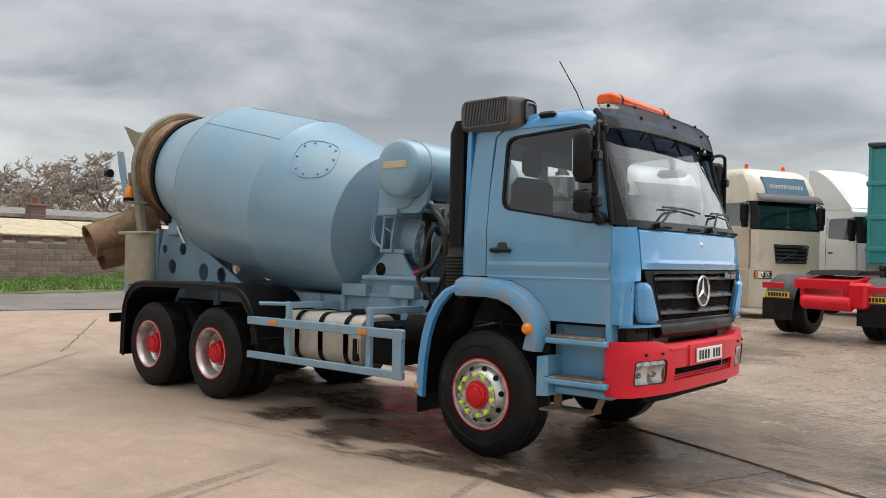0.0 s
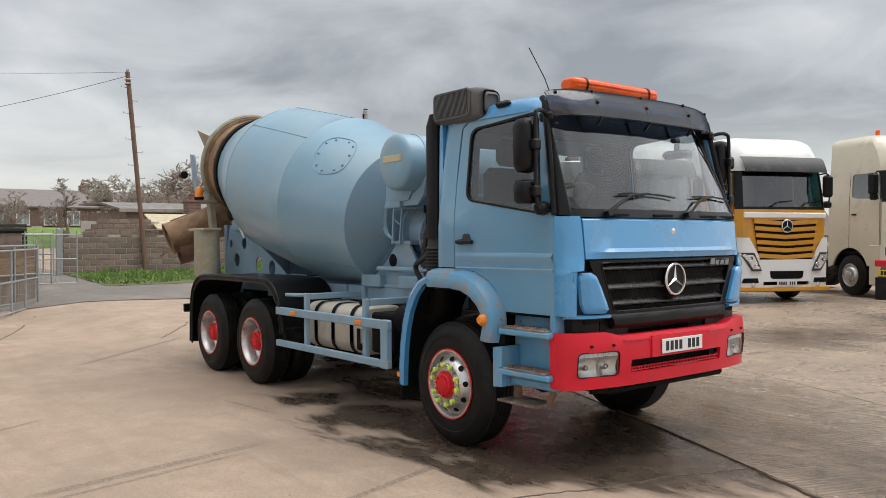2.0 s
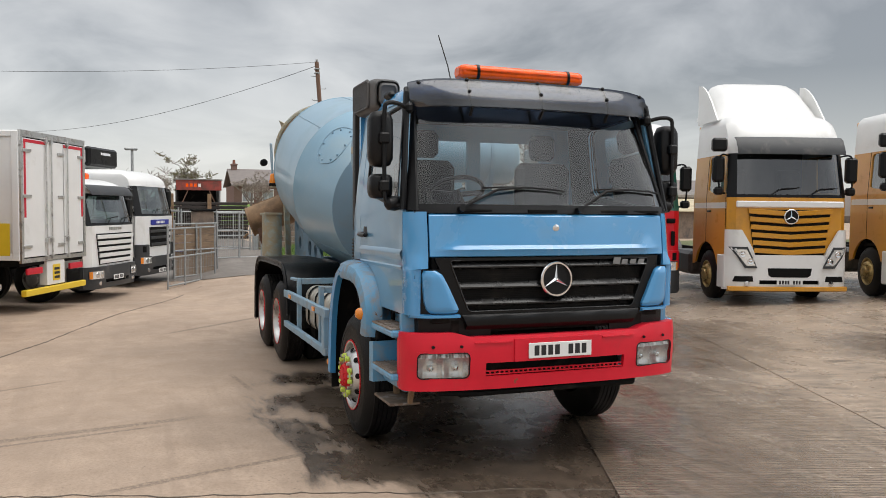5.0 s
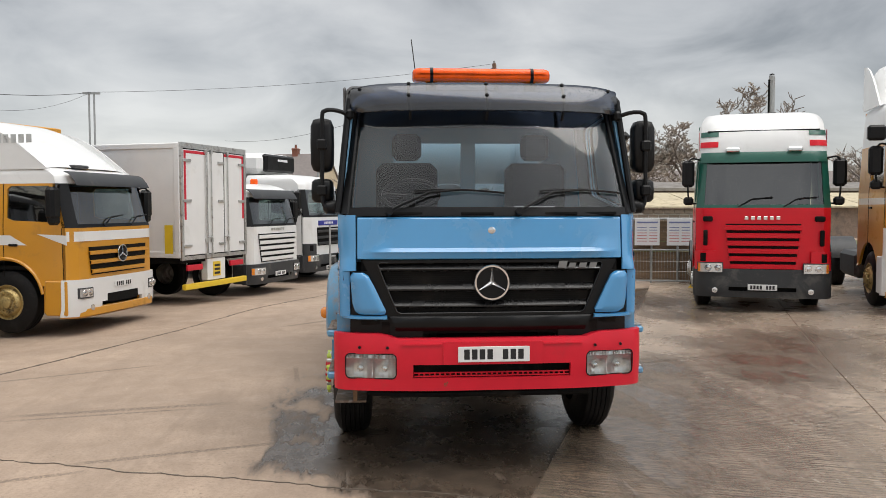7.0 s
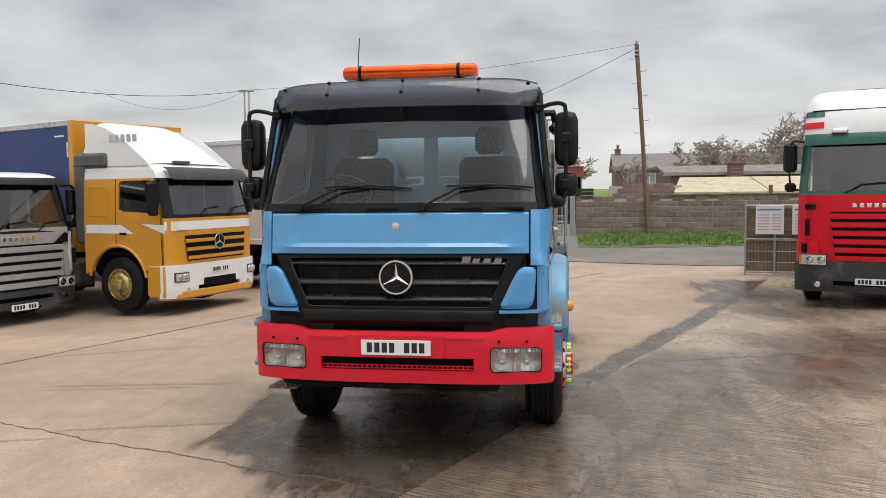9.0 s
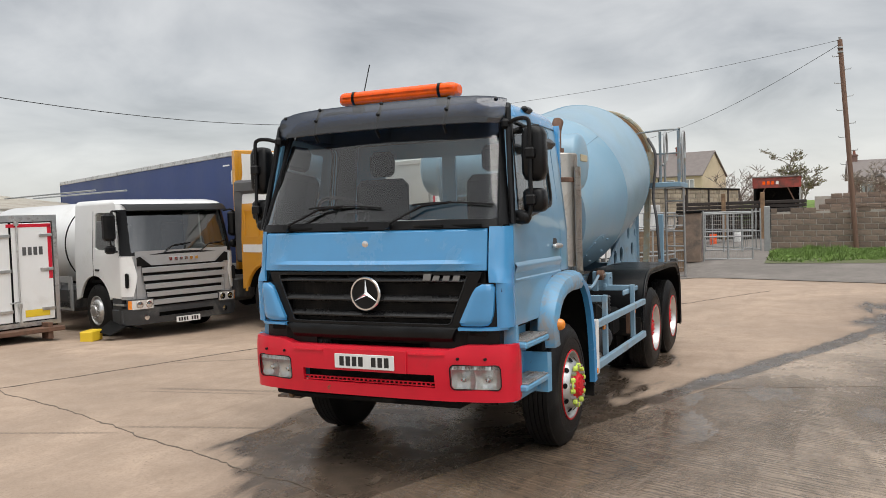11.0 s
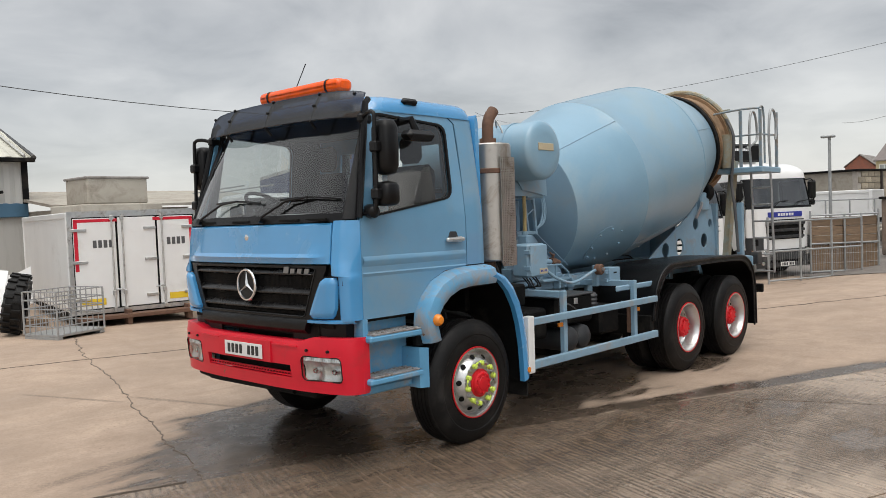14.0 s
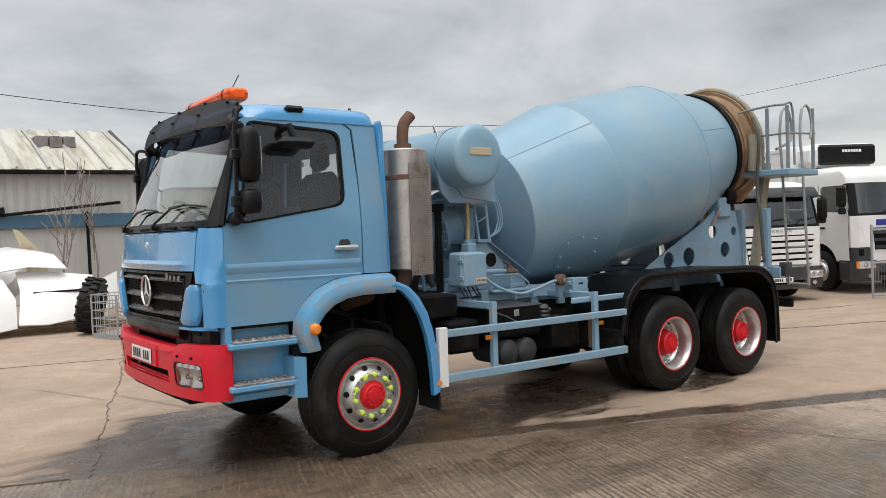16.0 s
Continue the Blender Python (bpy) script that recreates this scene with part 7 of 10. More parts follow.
part("chute_lip", tube([ca1 + Vector((-0.1, -0.03, -0.2)), ca1 + Vector((-0.06, -0.1, -0.26))], 0.02, 6), RUST_BROWN, chute)
part("lower_chute", lathe([(0, 0.20), (0.35, 0.185)], (-6.95, -1.02, 1.60), (0.2, 1, 0.25), 18), EXHAUST, chute)
ext = part("chute_extension", slab([[(-6.02 + 0.27 * math.cos(radians(a)), -0.93 + 0.17 * math.sin(radians(a)), z) for a in range(150, 391, 12)] for z in (1.25, 1.6, 1.92)], (0.004, 0.004, 0)), CEMENT, mixer, "pale cement-worn chute extension stowed upright")
part("extension_rim", box(-6.32, -5.72, -1.10, -0.84, 1.905, 1.945, 0.01), CEMENT, ext)
part("extension_hanger", box(-6.2, -5.85, -0.90, -0.55, 1.24, 1.28), CEMENT, ext)
bc = part("rear_beacon", lathe([(0, 0.06), (0.05, 0.062), (0.055, 0.052), (0.13, 0.05), (0.16, 0.03), (0.165, 0.005)], (-6.50, -0.86, 2.42), (0, 0, 1), 18, True), AMBER, mixer, "amber rear beacon")
part("beacon_base", cyl((-6.50, -0.86, 2.38), (-6.50, -0.86, 2.425), 0.07, n=16), MATT, bc)
part("beacon_arm", box(-6.6, -6.44, -0.9, -0.6, 2.35, 2.385, 0.005), CEMENT, bc)
part("rear_work_lamp", cyl((-6.85, -0.95, 2.78), (-6.95, -0.95, 2.78), 0.06, n=12, c=0.01), BLACK, mixer)

# ladder and platform on the near side
lx = -6.60
stile = tube(curve([(lx - 0.1, 0.92, 0.98), (lx - 0.06, 0.92, 1.6), (lx, 0.92, 2.5), (lx + 0.04, 0.92, 2.95), (lx - 0.02, 0.92, 3.28), (lx - 0.16, 0.92, 3.30), (lx - 0.24, 0.92, 3.1), (lx - 0.2, 0.92, 2.9), (lx + 0.1, 0.90, 2.78)], 5), 0.018, 7)
ladder = part("ladder", stile, GALV, mixer, "grey steel access ladder with hooped rails")
part("stile", tube(curve([(lx - 0.1, 1.20, 0.98), (lx - 0.06, 1.20, 1.6), (lx, 1.20, 2.5), (lx + 0.04, 1.20, 2.95), (lx - 0.02, 1.20, 3.28), (lx - 0.16, 1.20, 3.30), (lx - 0.24, 1.20, 3.1), (lx - 0.2, 1.20, 2.9)], 5), 0.018, 7), GALV, ladder)
for z in steps(1.0, 2.45, 6):
    k = table([(0.98, lx - 0.1), (1.6, lx - 0.06), (2.5, lx)], z)
    part("rung", cyl((k, 0.92, z), (k, 1.20, z), 0.014, n=7), GALV, ladder)
plat = part("platform", box(-6.95, -6.25, 0.55, 1.22, 2.42, 2.50, 0.01), FRAME_BLUE, mixer, "small grey-blue access platform with rails")
for p, q in (((-6.30, 0.9), (-6.30, 0.9)), ((-6.30, 1.18), (-6.30, 1.18)), ((-6.9, 1.18), (-6.9, 1.18))):
    part("rail_post", box(p[0] - 0.016, p[0] + 0.016, p[1] - 0.02, p[1] + 0.02, 2.5, 3.3, 0.004), RAIL_GREY, plat)
part("top_rail", tube(curve([(-6.20, 0.55, 3.28), (-6.22, 0.9, 3.31), (-6.26, 1.15, 3.31), (-6.42, 1.18, 3.28), (-6.45, 1.18, 2.55)], 5), 0.015, 7), RAIL_GREY, plat)
part("mid_rail", tube([(-6.3, 0.55, 2.95), (-6.3, 1.18, 2.95), (-6.95, 1.18, 2.97)], 0.014, 6), RAIL_GREY, plat)
part("platform_pipe", cyl((-6.28, 0.72, 2.5), (-6.28, 0.72, 2.98), 0.09, n=16), CEMENT, plat)
part("hose", tube(curve([(-6.25, 0.72, 3.2), (-6.18, 0.85, 2.9), (-6.2, 0.80, 2.3), (-6.18, 0.85, 1.9), (-6.2, 0.88, 1.3)], 8), 0.022, 8), GREY_PLASTIC, mixer, "grey water hose down the rear frame")
part("wash_post", box(-6.28, -6.2, 0.86, 0.94, 1.24, 2.0, 0.006), FRAME_BLUE, mixer)
part("rear_lamp_box", box(-6.45, -6.3, 1.02, 1.12, 1.12, 1.30, 0.01), DARK_GREY, mixer)

# cab interior
dash = part("dashboard", prism([(1.28, 1.5), (1.28, 1.90), (1.16, 1.96), (0.92, 1.95), (0.86, 1.80), (0.95, 1.5)], -0.94, 0.94), SEAT, mixer, "dark dashboard")
for sgn in (1, -1):
    seat = part("seat", box(0.05, 0.55, sgn * 0.32, sgn * 0.82, 1.55, 1.82, 0.05), SEAT, mixer, "dark grey fabric seat")
    part("seat_back", box(-0.02, 0.14, sgn * 0.30, sgn * 0.84, 1.80, 2.36, 0.06), SEAT, seat)
    part("headrest", box(-0.0, 0.10, sgn * 0.44, sgn * 0.70, 2.38, 2.62, 0.05), SEAT, seat)
swh = part("steering_wheel", tube([(0.78 + 0.0 + 0.20 * math.cos(a) * 0.8, -0.56 + 0.22 * math.sin(a), 2.06 + 0.20 * math.cos(a) * 0.55) for a in [2 * math.pi * i / 24 for i in range(25)]], 0.017, 7), BLACK, mixer, "black steering wheel")
part("steering_column", cyl((0.78, -0.56, 2.05), (1.0, -0.56, 1.85), 0.04, n=10), BLACK, swh)
part("wheel_spoke", tube([(0.78, -0.78, 2.06), (0.79, -0.56, 2.04), (0.78, -0.34, 2.06)], 0.022, 6), BLACK, swh)
part("headlining", box(-0.2, 0.95, -0.98, 0.98, 2.70, 2.72, 0.004), INTERIOR, mixer)
part("dash_papers", box(1.0, 1.22, 0.2, 0.5, 1.955, 1.962, 0.001), SIGN, mixer)

# hydraulic clutter between cab and drum
pump = part("hydraulic_pump", lathe([(0, 0.10), (0.02, 0.15), (0.16, 0.155), (0.18, 0.12), (0.30, 0.115), (0.32, 0.06)], (-1.02, -0.18, 1.78), (0.25, -0.3, 0.1), 20, True), MATT, mixer, "black hydraulic pump with hose unions")
for k in range(6):
    a = 2 * math.pi * k / 6
    part("pump_union", cyl((-1.0 + 0.05 * math.cos(a), -0.30, 1.80 + 0.11 * math.sin(a)), (-0.92 + 0.05 * math.cos(a), -0.44, 1.82 + 0.12 * math.sin(a)), 0.022, n=8), STEEL if k % 2 else MATT, pump)
hr = random.Random(12)
for k in range(14):
    y0 = hr.uniform(-0.62, 0.62)
    x0 = -1.05 + hr.uniform(-0.15, 0.15)
    pts = [(x0, y0 * 0.5, hr.uniform(1.7, 2.15)), (x0 + hr.uniform(0.0, 0.3), y0 + hr.uniform(-0.1, 0.1), hr.uniform(1.6, 2.0)), (x0 + hr.uniform(-0.1, 0.3), y0 * 1.1, hr.uniform(1.3, 1.55)), (x0 + hr.uniform(-0.3, 0.1), y0 * 0.9, 1.12)]
    part("hose", tube(curve(pts, 7), hr.uniform(0.012, 0.026), 7), HOSE if k % 4 else FRAME_BLUE, mixer, "black hydraulic hose")
for y in (-0.42, 0.42):
    part("gear_bracket", box(-1.34, -1.28, y - 0.025, y + 0.025, 1.22, 2.1, 0.006), MATT, mixer)
part("gear_bracket", box(-1.36, -1.26, -0.46, 0.46, 2.02, 2.10, 0.008), MATT, mixer)
part("red_filter", cyl((-0.78, -0.42, 1.55), (-0.78, -0.42, 1.82), 0.075, n=18, c=0.015), RED, mixer, "red filter canister")
part("battery_box", box(-1.2, -0.75, 0.30, 0.85, 1.02, 1.24, 0.02), MATT, mixer, "black box on the chassis")
for k, (x, z) in enumerate(((-0.35, 1.05), (0.05, 1.18), (0.3, 1.05))):
    for sgn in (1, -1):
        part("brake_hose", tube(curve([(x, sgn * 0.55, z), (x - 0.15, sgn * 0.75, z - 0.08), (x - 0.05, sgn * 0.85, z - 0.3), (x + 0.05, sgn * 0.7, z - 0.45)], 6), 0.018, 6), HOSE, mixer)

# ---- parked lorries ----
def lorry_wheel_meshes(rim_mat):
    disc = lathe(RIM_LIP + [(-0.04, 0.255), (-0.035, 0.235), (0.0, 0.215), (0.03, 0.195), (0.04, 0.18), (0.043, 0.11), (0.075, 0.10), (0.085, 0.07), (0.087, 0.001)], (0, 0, 0), (0, 1, 0), 28)
    for i in range(10):
        a = 2 * math.pi * i / 10
        disc.join(cyl((0.15 * math.cos(a), 0.04, 0.15 * math.sin(a)), (0.15 * math.cos(a), 0.07, 0.15 * math.sin(a)), 0.018, n=6))
    return made("wheel", disc, rim_mat, 30)


PLAIN_TYRE = made("tyre", lathe([(0.0, 0.29), (-0.005, 0.40), (0.03, 0.492), (0.055, 0.515), (0.15, 0.52), (0.16, 0.508), (0.17, 0.52), (0.255, 0.515), (0.28, 0.492), (0.315, 0.40), (0.31, 0.29)], (0, -0.31, 0), (0, 1, 0), 36), RUBBER, 35)
SILVER_WHEEL = lorry_wheel_meshes(STEEL)
YELLOW_WHEEL = lorry_wheel_meshes(GOLD_RIM)


def plain_wheel(parent, x, y, sgn, mesh, z=0.52):
    w = part("wheel", mesh, None, parent, "lorry wheel with black tyre", m=pose(x, sgn * y, z, 0, 0, 0 if sgn > 0 else 180))
    part("tyre", PLAIN_TYRE, None, w)
    return w


def lorry(name, x, y, heading, label, body, top=3.0, roof_mat=None, bumper_mat=None, grille_mat=None, slats=5, grille=(0.62, 0.95, 1.62), belt=1.72, screen_top=2.45,
          depth=2.15, visor_mat=None, stripe=None, wheel_mesh=None, chassis_to=-6.0, rear_axles=(-5.0,), lamp_z=0.62, corner=None, slat_tilt=0.0, badge="ring", plate=PLATE_WHITE, rake=0.26,
          upper=None, mirrors=True, lower_mat=None, bumper_top=0.78, plate_z=None, corner_top=None, visor_h=0.22, cheek=False, front_mat=None, frame_mat=None, small_lamps=False):
    """A parked lorry. Its own x points ahead, its bumper at x = 0; heading in degrees from the yard's x."""
    roof_mat, bumper_mat, grille_mat, lower_mat = roof_mat or body, bumper_mat or body, grille_mat or body, lower_mat or body
    root = thing(name, pose(x, y, ground_z(x, y), 0, 0, heading), label, "lorry", "parked lorries")
    hw = 1.2

    def face(u, z, d=0.0):
        k = abs(u) / hw
        back = 0.03 * k * k + 0.16 * max(0.0, k - 0.8) / 0.2 * max(0.0, k - 0.8) / 0.2
        lean = rake * max(0.0, z - belt) / (top - belt)
        lean += 0.35 * max(0.0, (z - screen_top - 0.1) / max(top - screen_top - 0.1, 0.1)) ** 2
        return (-0.06 - back - lean - d, u * (1 - 0.05 * max(0.0, z - belt)), z)

    us = [-hw, -1.14, -1.06, -0.7, -0.35, 0, 0.35, 0.7, 1.06, 1.14, hw]
    def bface(u, w, d):
        k = abs(u) / 1.24
        return (0.0 - 0.05 * k * k - 0.22 * max(0.0, k - 0.82) / 0.18 * max(0.0, k - 0.82) / 0.18 - 0.03 * smoothstep(0.45, 0.3, w) - d, u, w)
    lowz = [0.78, 1.0, 1.3, 1.55, belt]
    part("cab_front", cells(us, lowz, set(), face, 0.04), front_mat or body, root, smooth=30)
    zs_ = [belt, belt + 0.06, (belt + screen_top) / 2, screen_top, screen_top + 0.12]
    part("windscreen_frame", cells(us, zs_[:4], {(i, j) for i in range(2, 8) for j in (1, 2)}, face, 0.05), frame_mat or BLACK, root, "windscreen frame", smooth=30)
    # roof: a shell of rounded outlines, drawn in towards the top
    shell, edge_r = [], min(0.24, (top - screen_top) * 0.5)
    for z in [screen_top, screen_top + 0.06] + steps(screen_top + 0.12, top - edge_r, 3) + [top - edge_r * (1 - q) for q in (0.3, 0.55, 0.75, 0.9, 1.0)]:
        q = max(0.0, (z - top + edge_r) / edge_r)
        draw_in = edge_r * (1 - math.sqrt(max(0.0, 1 - q * q)))
        rim_ = []
        for u in steps(-1, 1, 20):
            p = face(u * hw, z)
            rim_.append((p[0] - draw_in, p[1] * (1 - draw_in / hw), z))
        w_side = abs(rim_[0][1])
        rim_ = [(-depth, -w_side, z), ((rim_[0][0] - depth) / 2, -w_side, z)] + rim_ + [((rim_[0][0] - depth) / 2, w_side, z), (-depth, w_side, z)]
        shell.append(rim_)
    roof_s = grid(shell, True)
    roof_s.f.append(tuple((len(shell) - 1) * len(shell[0]) + i for i in range(len(shell[0]))))
    part("cab_roof", roof_s, roof_mat, root, "rounded cab roof", smooth=40)
    pane = part("windscreen", grid([[face(u, z, 0.02) for u in steps(-1.06, 1.06, 10)] for z in steps(belt + 0.06, screen_top, 4)]), DARK_GLASS, root, "dark reflecting windscreen")
    pane.visible_shadow = False
    x_b = -depth
    for sgn in (1, -1):
        def sidep(u, w, s=sgn):
            return (u, s * hw * (1 - 0.05 * max(0.0, w - belt)), w)
        fx = face(hw, belt)[0]
        out = [(fx, belt - 0.0), (face(hw, screen_top)[0], screen_top), (x_b, screen_top), (x_b, belt)]
        win = [(fx - 0.20, belt + 0.09), (fx - 0.30, screen_top - 0.04), (fx - 1.0, screen_top - 0.04), (fx - 1.06, screen_top - 0.1), (fx - 1.06, belt + 0.16), (fx - 0.95, belt + 0.12)]
        part("cab_side", holed(out, win, sidep, (0, -sgn * 0.04, 0), 32), upper if upper and upper is not BLACK else body, root)
        gp = part("side_window", Shape().add([(u, v - sgn * 0.02, w) for u, v, w in (sidep(*q) for q in win)], [tuple(range(len(win)))]), DARK_GLASS, root, smooth=None)
        gp.visible_shadow = False
        arch = [(-1.35 + 0.66 * math.cos(radians(a)), 0.55 + 0.66 * math.sin(radians(a))) for a in range(8, 173, 11)]
        low = [(fx, belt), (fx, 0.80), (-0.66, 0.80)] + arch[1:] + [(x_b, 0.70), (x_b, belt)]
        part("cab_lower_side", prism(low, sgn * (hw - 0.04), sgn * hw), body, root, smooth=None)
        part("wheel_arch_lining", slab([[(q[0] * 1.0, sgn * yy, q[1]) for q in arch] for yy in (0.6, hw - 0.05)], (0, 0, -0.02)), MATT, root)
        st = part("step_unit", box(-0.68, -0.33, sgn * 0.98, sgn * (hw - 0.01), 0.34, 0.80, 0.02), lower_mat, root, "cab step unit")
        for z in (0.42, 0.66):
            part("tread", box(-0.62, -0.22, sgn * 1.1, sgn * (hw + 0.004), z, z + 0.035, 0.004), STEEL, st)
        part("door_handle", box(fx - 1.02, fx - 0.86, sgn * hw, sgn * (hw + 0.025), belt - 0.30, belt - 0.26, 0.006), BLACK, root)
        part("door_seam", tube([sidep(fx - 1.12, z) for z in (0.95, belt, screen_top)], 0.007, 4), MATT, root, smooth=None)
        part("door_seam", tube([sidep(fx - 0.04, 0.85), sidep(fx - 0.06, belt)], 0.007, 4), MATT, root, smooth=None)
        if stripe:
            part("stripe", box(x_b + 0.05, fx - 0.02, sgn * hw, sgn * (hw + 0.003), belt - 0.22, belt - 0.10, 0.001), stripe, root)
        plain_wheel(root, -1.35, 1.17, sgn, wheel_mesh or SILVER_WHEEL)
        for ax in rear_axles:
            plain_wheel(root, ax, 1.17, sgn, wheel_mesh or SILVER_WHEEL)
            part("rear_guard", slab([[(ax + 0.62 * math.cos(radians(a)), sgn * yy, 0.56 + 0.62 * math.sin(radians(a))) for a in range(15, 166, 15)] for yy in (0.65, 1.2)], (0, 0, 0.015)), DARK_GREY, root)
        # headlamps, let into the bumper or its corner panels
        def lamp_face(u0, u1, z0, z1, d, thick, mat_, parent_, name_, label_=""):
            rows = [[bface(sgn * u, z, d) for u in steps(u0, u1, 6)] for z in (z0, z1)]
            return part(name_, slab(rows, (-thick, 0, 0)), mat_, parent_, label_)
        if cheek:
            rows = [[bface(sgn * u, z, -0.010 - 0.02 * smoothstep(0.95, 1.1, z)) for u in steps(table([(0.97, 0.70), (1.1, 0.74), (1.5, 0.98)], z), 1.225, 6)] for z in steps(0.97, 1.5, 6)]
            part("corner_panel", slab(rows, (-0.06, 0, 0)), corner, root, "white swept corner panel", smooth=40)

            def swept(z0, z1, i0, i1, o0, o1, d):
                return [[bface(sgn * u, z, d) for u in steps(i0 + (i1 - i0) * (z - z0) / (z1 - z0), o0 + (o1 - o0) * (z - z0) / (z1 - z0), 6)] for z in steps(z0, z1, 4)]
            hl = part("headlamp", slab(swept(0.74, 1.16, 0.66, 0.86, 0.90, 1.19, -0.036), (-0.03, 0, 0)), DARK_GREY, root, "swept headlamp unit")
            part("lamp_bowl", slab(swept(0.79, 1.11, 0.70, 0.88, 0.88, 1.13, -0.041), (-0.01, 0, 0)), LAMP_BOWL, hl)
            for yy, zz in ((0.80, 0.88), (0.96, 1.02)):
                part("lamp_lens", lathe([(0, 0.065), (0.008, 0.06), (0.004, 0.03), (0.014, 0.015)], bface(sgn * yy, zz, -0.043), (1, sgn * 0.1, 0), 16, True), CHROME, hl)
            part("side_slot", slab(swept(0.47, 0.58, 0.72, 0.74, 1.12, 1.08, -0.004), (-0.01, 0, 0)), MATT, root)
        elif corner:
            c0, c1 = (bumper_top - 0.02, corner_top) if corner_top else (bumper_top - 0.02, bumper_top + 0.34)
            lamp_face(0.84, 1.215, c0, c1, -0.008, 0.06, corner, root, "corner_panel")
            lamp_face(1.02, 1.12, c1 - 0.2, c1 - 0.04, -0.012, 0.03, MATT, root, "corner_vent")
        la, lb, lh = (0.84, 1.13, 0.085) if small_lamps else (0.70, 1.17, 0.105)
        hl = None if cheek else lamp_face(la, lb, lamp_z - lh, lamp_z + lh, -0.012, 0.03, DARK_GREY, root, "headlamp", "headlamp unit let into the front")
        if not cheek:
            lamp_face(la + 0.02, lb - 0.02, lamp_z - lh + 0.02, lamp_z + lh - 0.02, -0.017, 0.01, LAMP_BOWL, hl, "lamp_bowl")
        for yy in () if cheek else (la + 0.08, la + 0.2) if small_lamps else (0.80, 0.98):
            q = bface(sgn * yy, lamp_z, -0.016)
            part("lamp_lens", lathe([(0, lh * 0.66), (0.006, lh * 0.62), (0.004, lh * 0.38), (0.012, 0.02)], q, (1, sgn * 0.1, 0), 16, True), CHROME, hl)
        if not cheek and not small_lamps:
            lamp_face(1.115, 1.16, lamp_z - 0.08, lamp_z + 0.08, -0.017, 0.01, AMBER, hl, "lamp_indicator")
        q = bface(sgn * 0.85, 0.43, 0.0)
        part("fog_lamp", lathe([(0, 0.055), (0.010, 0.052), (0.012, 0.03)], q, (1, 0, 0), 14, True), CHROME, root)
        if mirrors:
            mx = fx - 0.08
            m_ = part("mirror_arm", tube(curve([(mx - 0.05, sgn * 1.13, screen_top - 0.05), (mx + 0.02, sgn * 1.30, screen_top - 0.03), (mx + 0.05, sgn * 1.36, screen_top - 0.2), (mx + 0.03, sgn * 1.34, belt + 0.15), (mx - 0.05, sgn * 1.18, belt + 0.08)], 4), 0.018, 6), BLACK, root)
            part("mirror_head", box(mx - 0.10, mx + 0.07, sgn * 1.24, sgn * 1.47, screen_top - 0.58, screen_top - 0.06, 0.05), BLACK, m_, "black mirror housing")
            part("mirror_head", box(mx - 0.08, mx + 0.06, sgn * 1.25, sgn * 1.44, belt + 0.05, belt + 0.21, 0.04), BLACK, m_, "black mirror housing")
    # roof, back
    part("cab_back", box(x_b - 0.04, x_b, -1.1, 1.1, 0.8, top - 0.12, 0.02), upper if upper and upper is not BLACK else body, root)
    part("cab_floor", box(x_b, -0.2, -1.1, 1.1, 1.05, 1.12), MATT, root)
    part("dashboard", box(-0.75, -0.35, -1.05, 1.05, 1.1, belt + 0.03, 0.05), SEAT, root)
    for sgn in (1, -1):
        part("seat", box(-1.55, -1.38, sgn * 0.32, sgn * 0.85, 1.2, belt + 0.62, 0.06), SEAT, root)
    part("curtain", box(x_b + 0.25, x_b + 0.28, -1.1, 1.1, 1.1, top - 0.2, 0.01), INTERIOR, root)
    # grille
    gw, g0, g1 = grille
    back = part("grille", cells([-gw, 0, gw], [g0, g1], set(), lambda u, w, d: (face(u, w)[0] + 0.012 - d, u * 0.98 * (1 - 0.03 * (slats - 1) * (g1 - w) / (g1 - g0)), w), 0.02), MATT, root, "radiator grille with slats", smooth=None)
    for i in range(slats):
        z0 = g0 + (g1 - g0) * (i + 0.13) / slats
        z1 = g0 + (g1 - g0) * (i + (0.80 if slats > 3 else 0.58)) / slats
        k = gw * (1.0 - 0.03 * (slats - 1 - i))
        rows = [[(face(u, z)[0] + dd, u, z + slat_tilt * (abs(u) / gw)) for u in steps(-k, k, 8)] for z, dd in ((z0, 0.015), (z0 + 0.01, 0.045), (z1 - 0.01, 0.05), (z1, 0.015))]
        part("slat", slab(rows, (-0.02, 0, 0)), grille_mat, back)
    gz = (g0 + g1) / 2
    if badge == "ring":
        em = part("emblem_ring", lathe([(0, 0.145), (0.015, 0.15), (0.02, 0.143), (0.02, 0.128), (0.0, 0.125)], (face(0, g1)[0] + 0.05, 0, g1 - 0.14), (1, 0, 0), 28), CHROME, back, "chrome ring emblem")
        part("emblem_disc", cyl((face(0, g1)[0] + 0.03, 0, g1 - 0.14), (face(0, g1)[0] + 0.055, 0, g1 - 0.14), 0.135, n=28), BLACK, em)
        for k in range(3):
            a = radians(90 + 120 * k)
            part("emblem_spoke", cyl((face(0, g1)[0] + 0.06, 0, g1 - 0.14), (face(0, g1)[0] + 0.06, 0.13 * math.cos(a), g1 - 0.14 + 0.13 * math.sin(a)), 0.016, 0.006, 6), CHROME, em)
    elif badge == "bars":
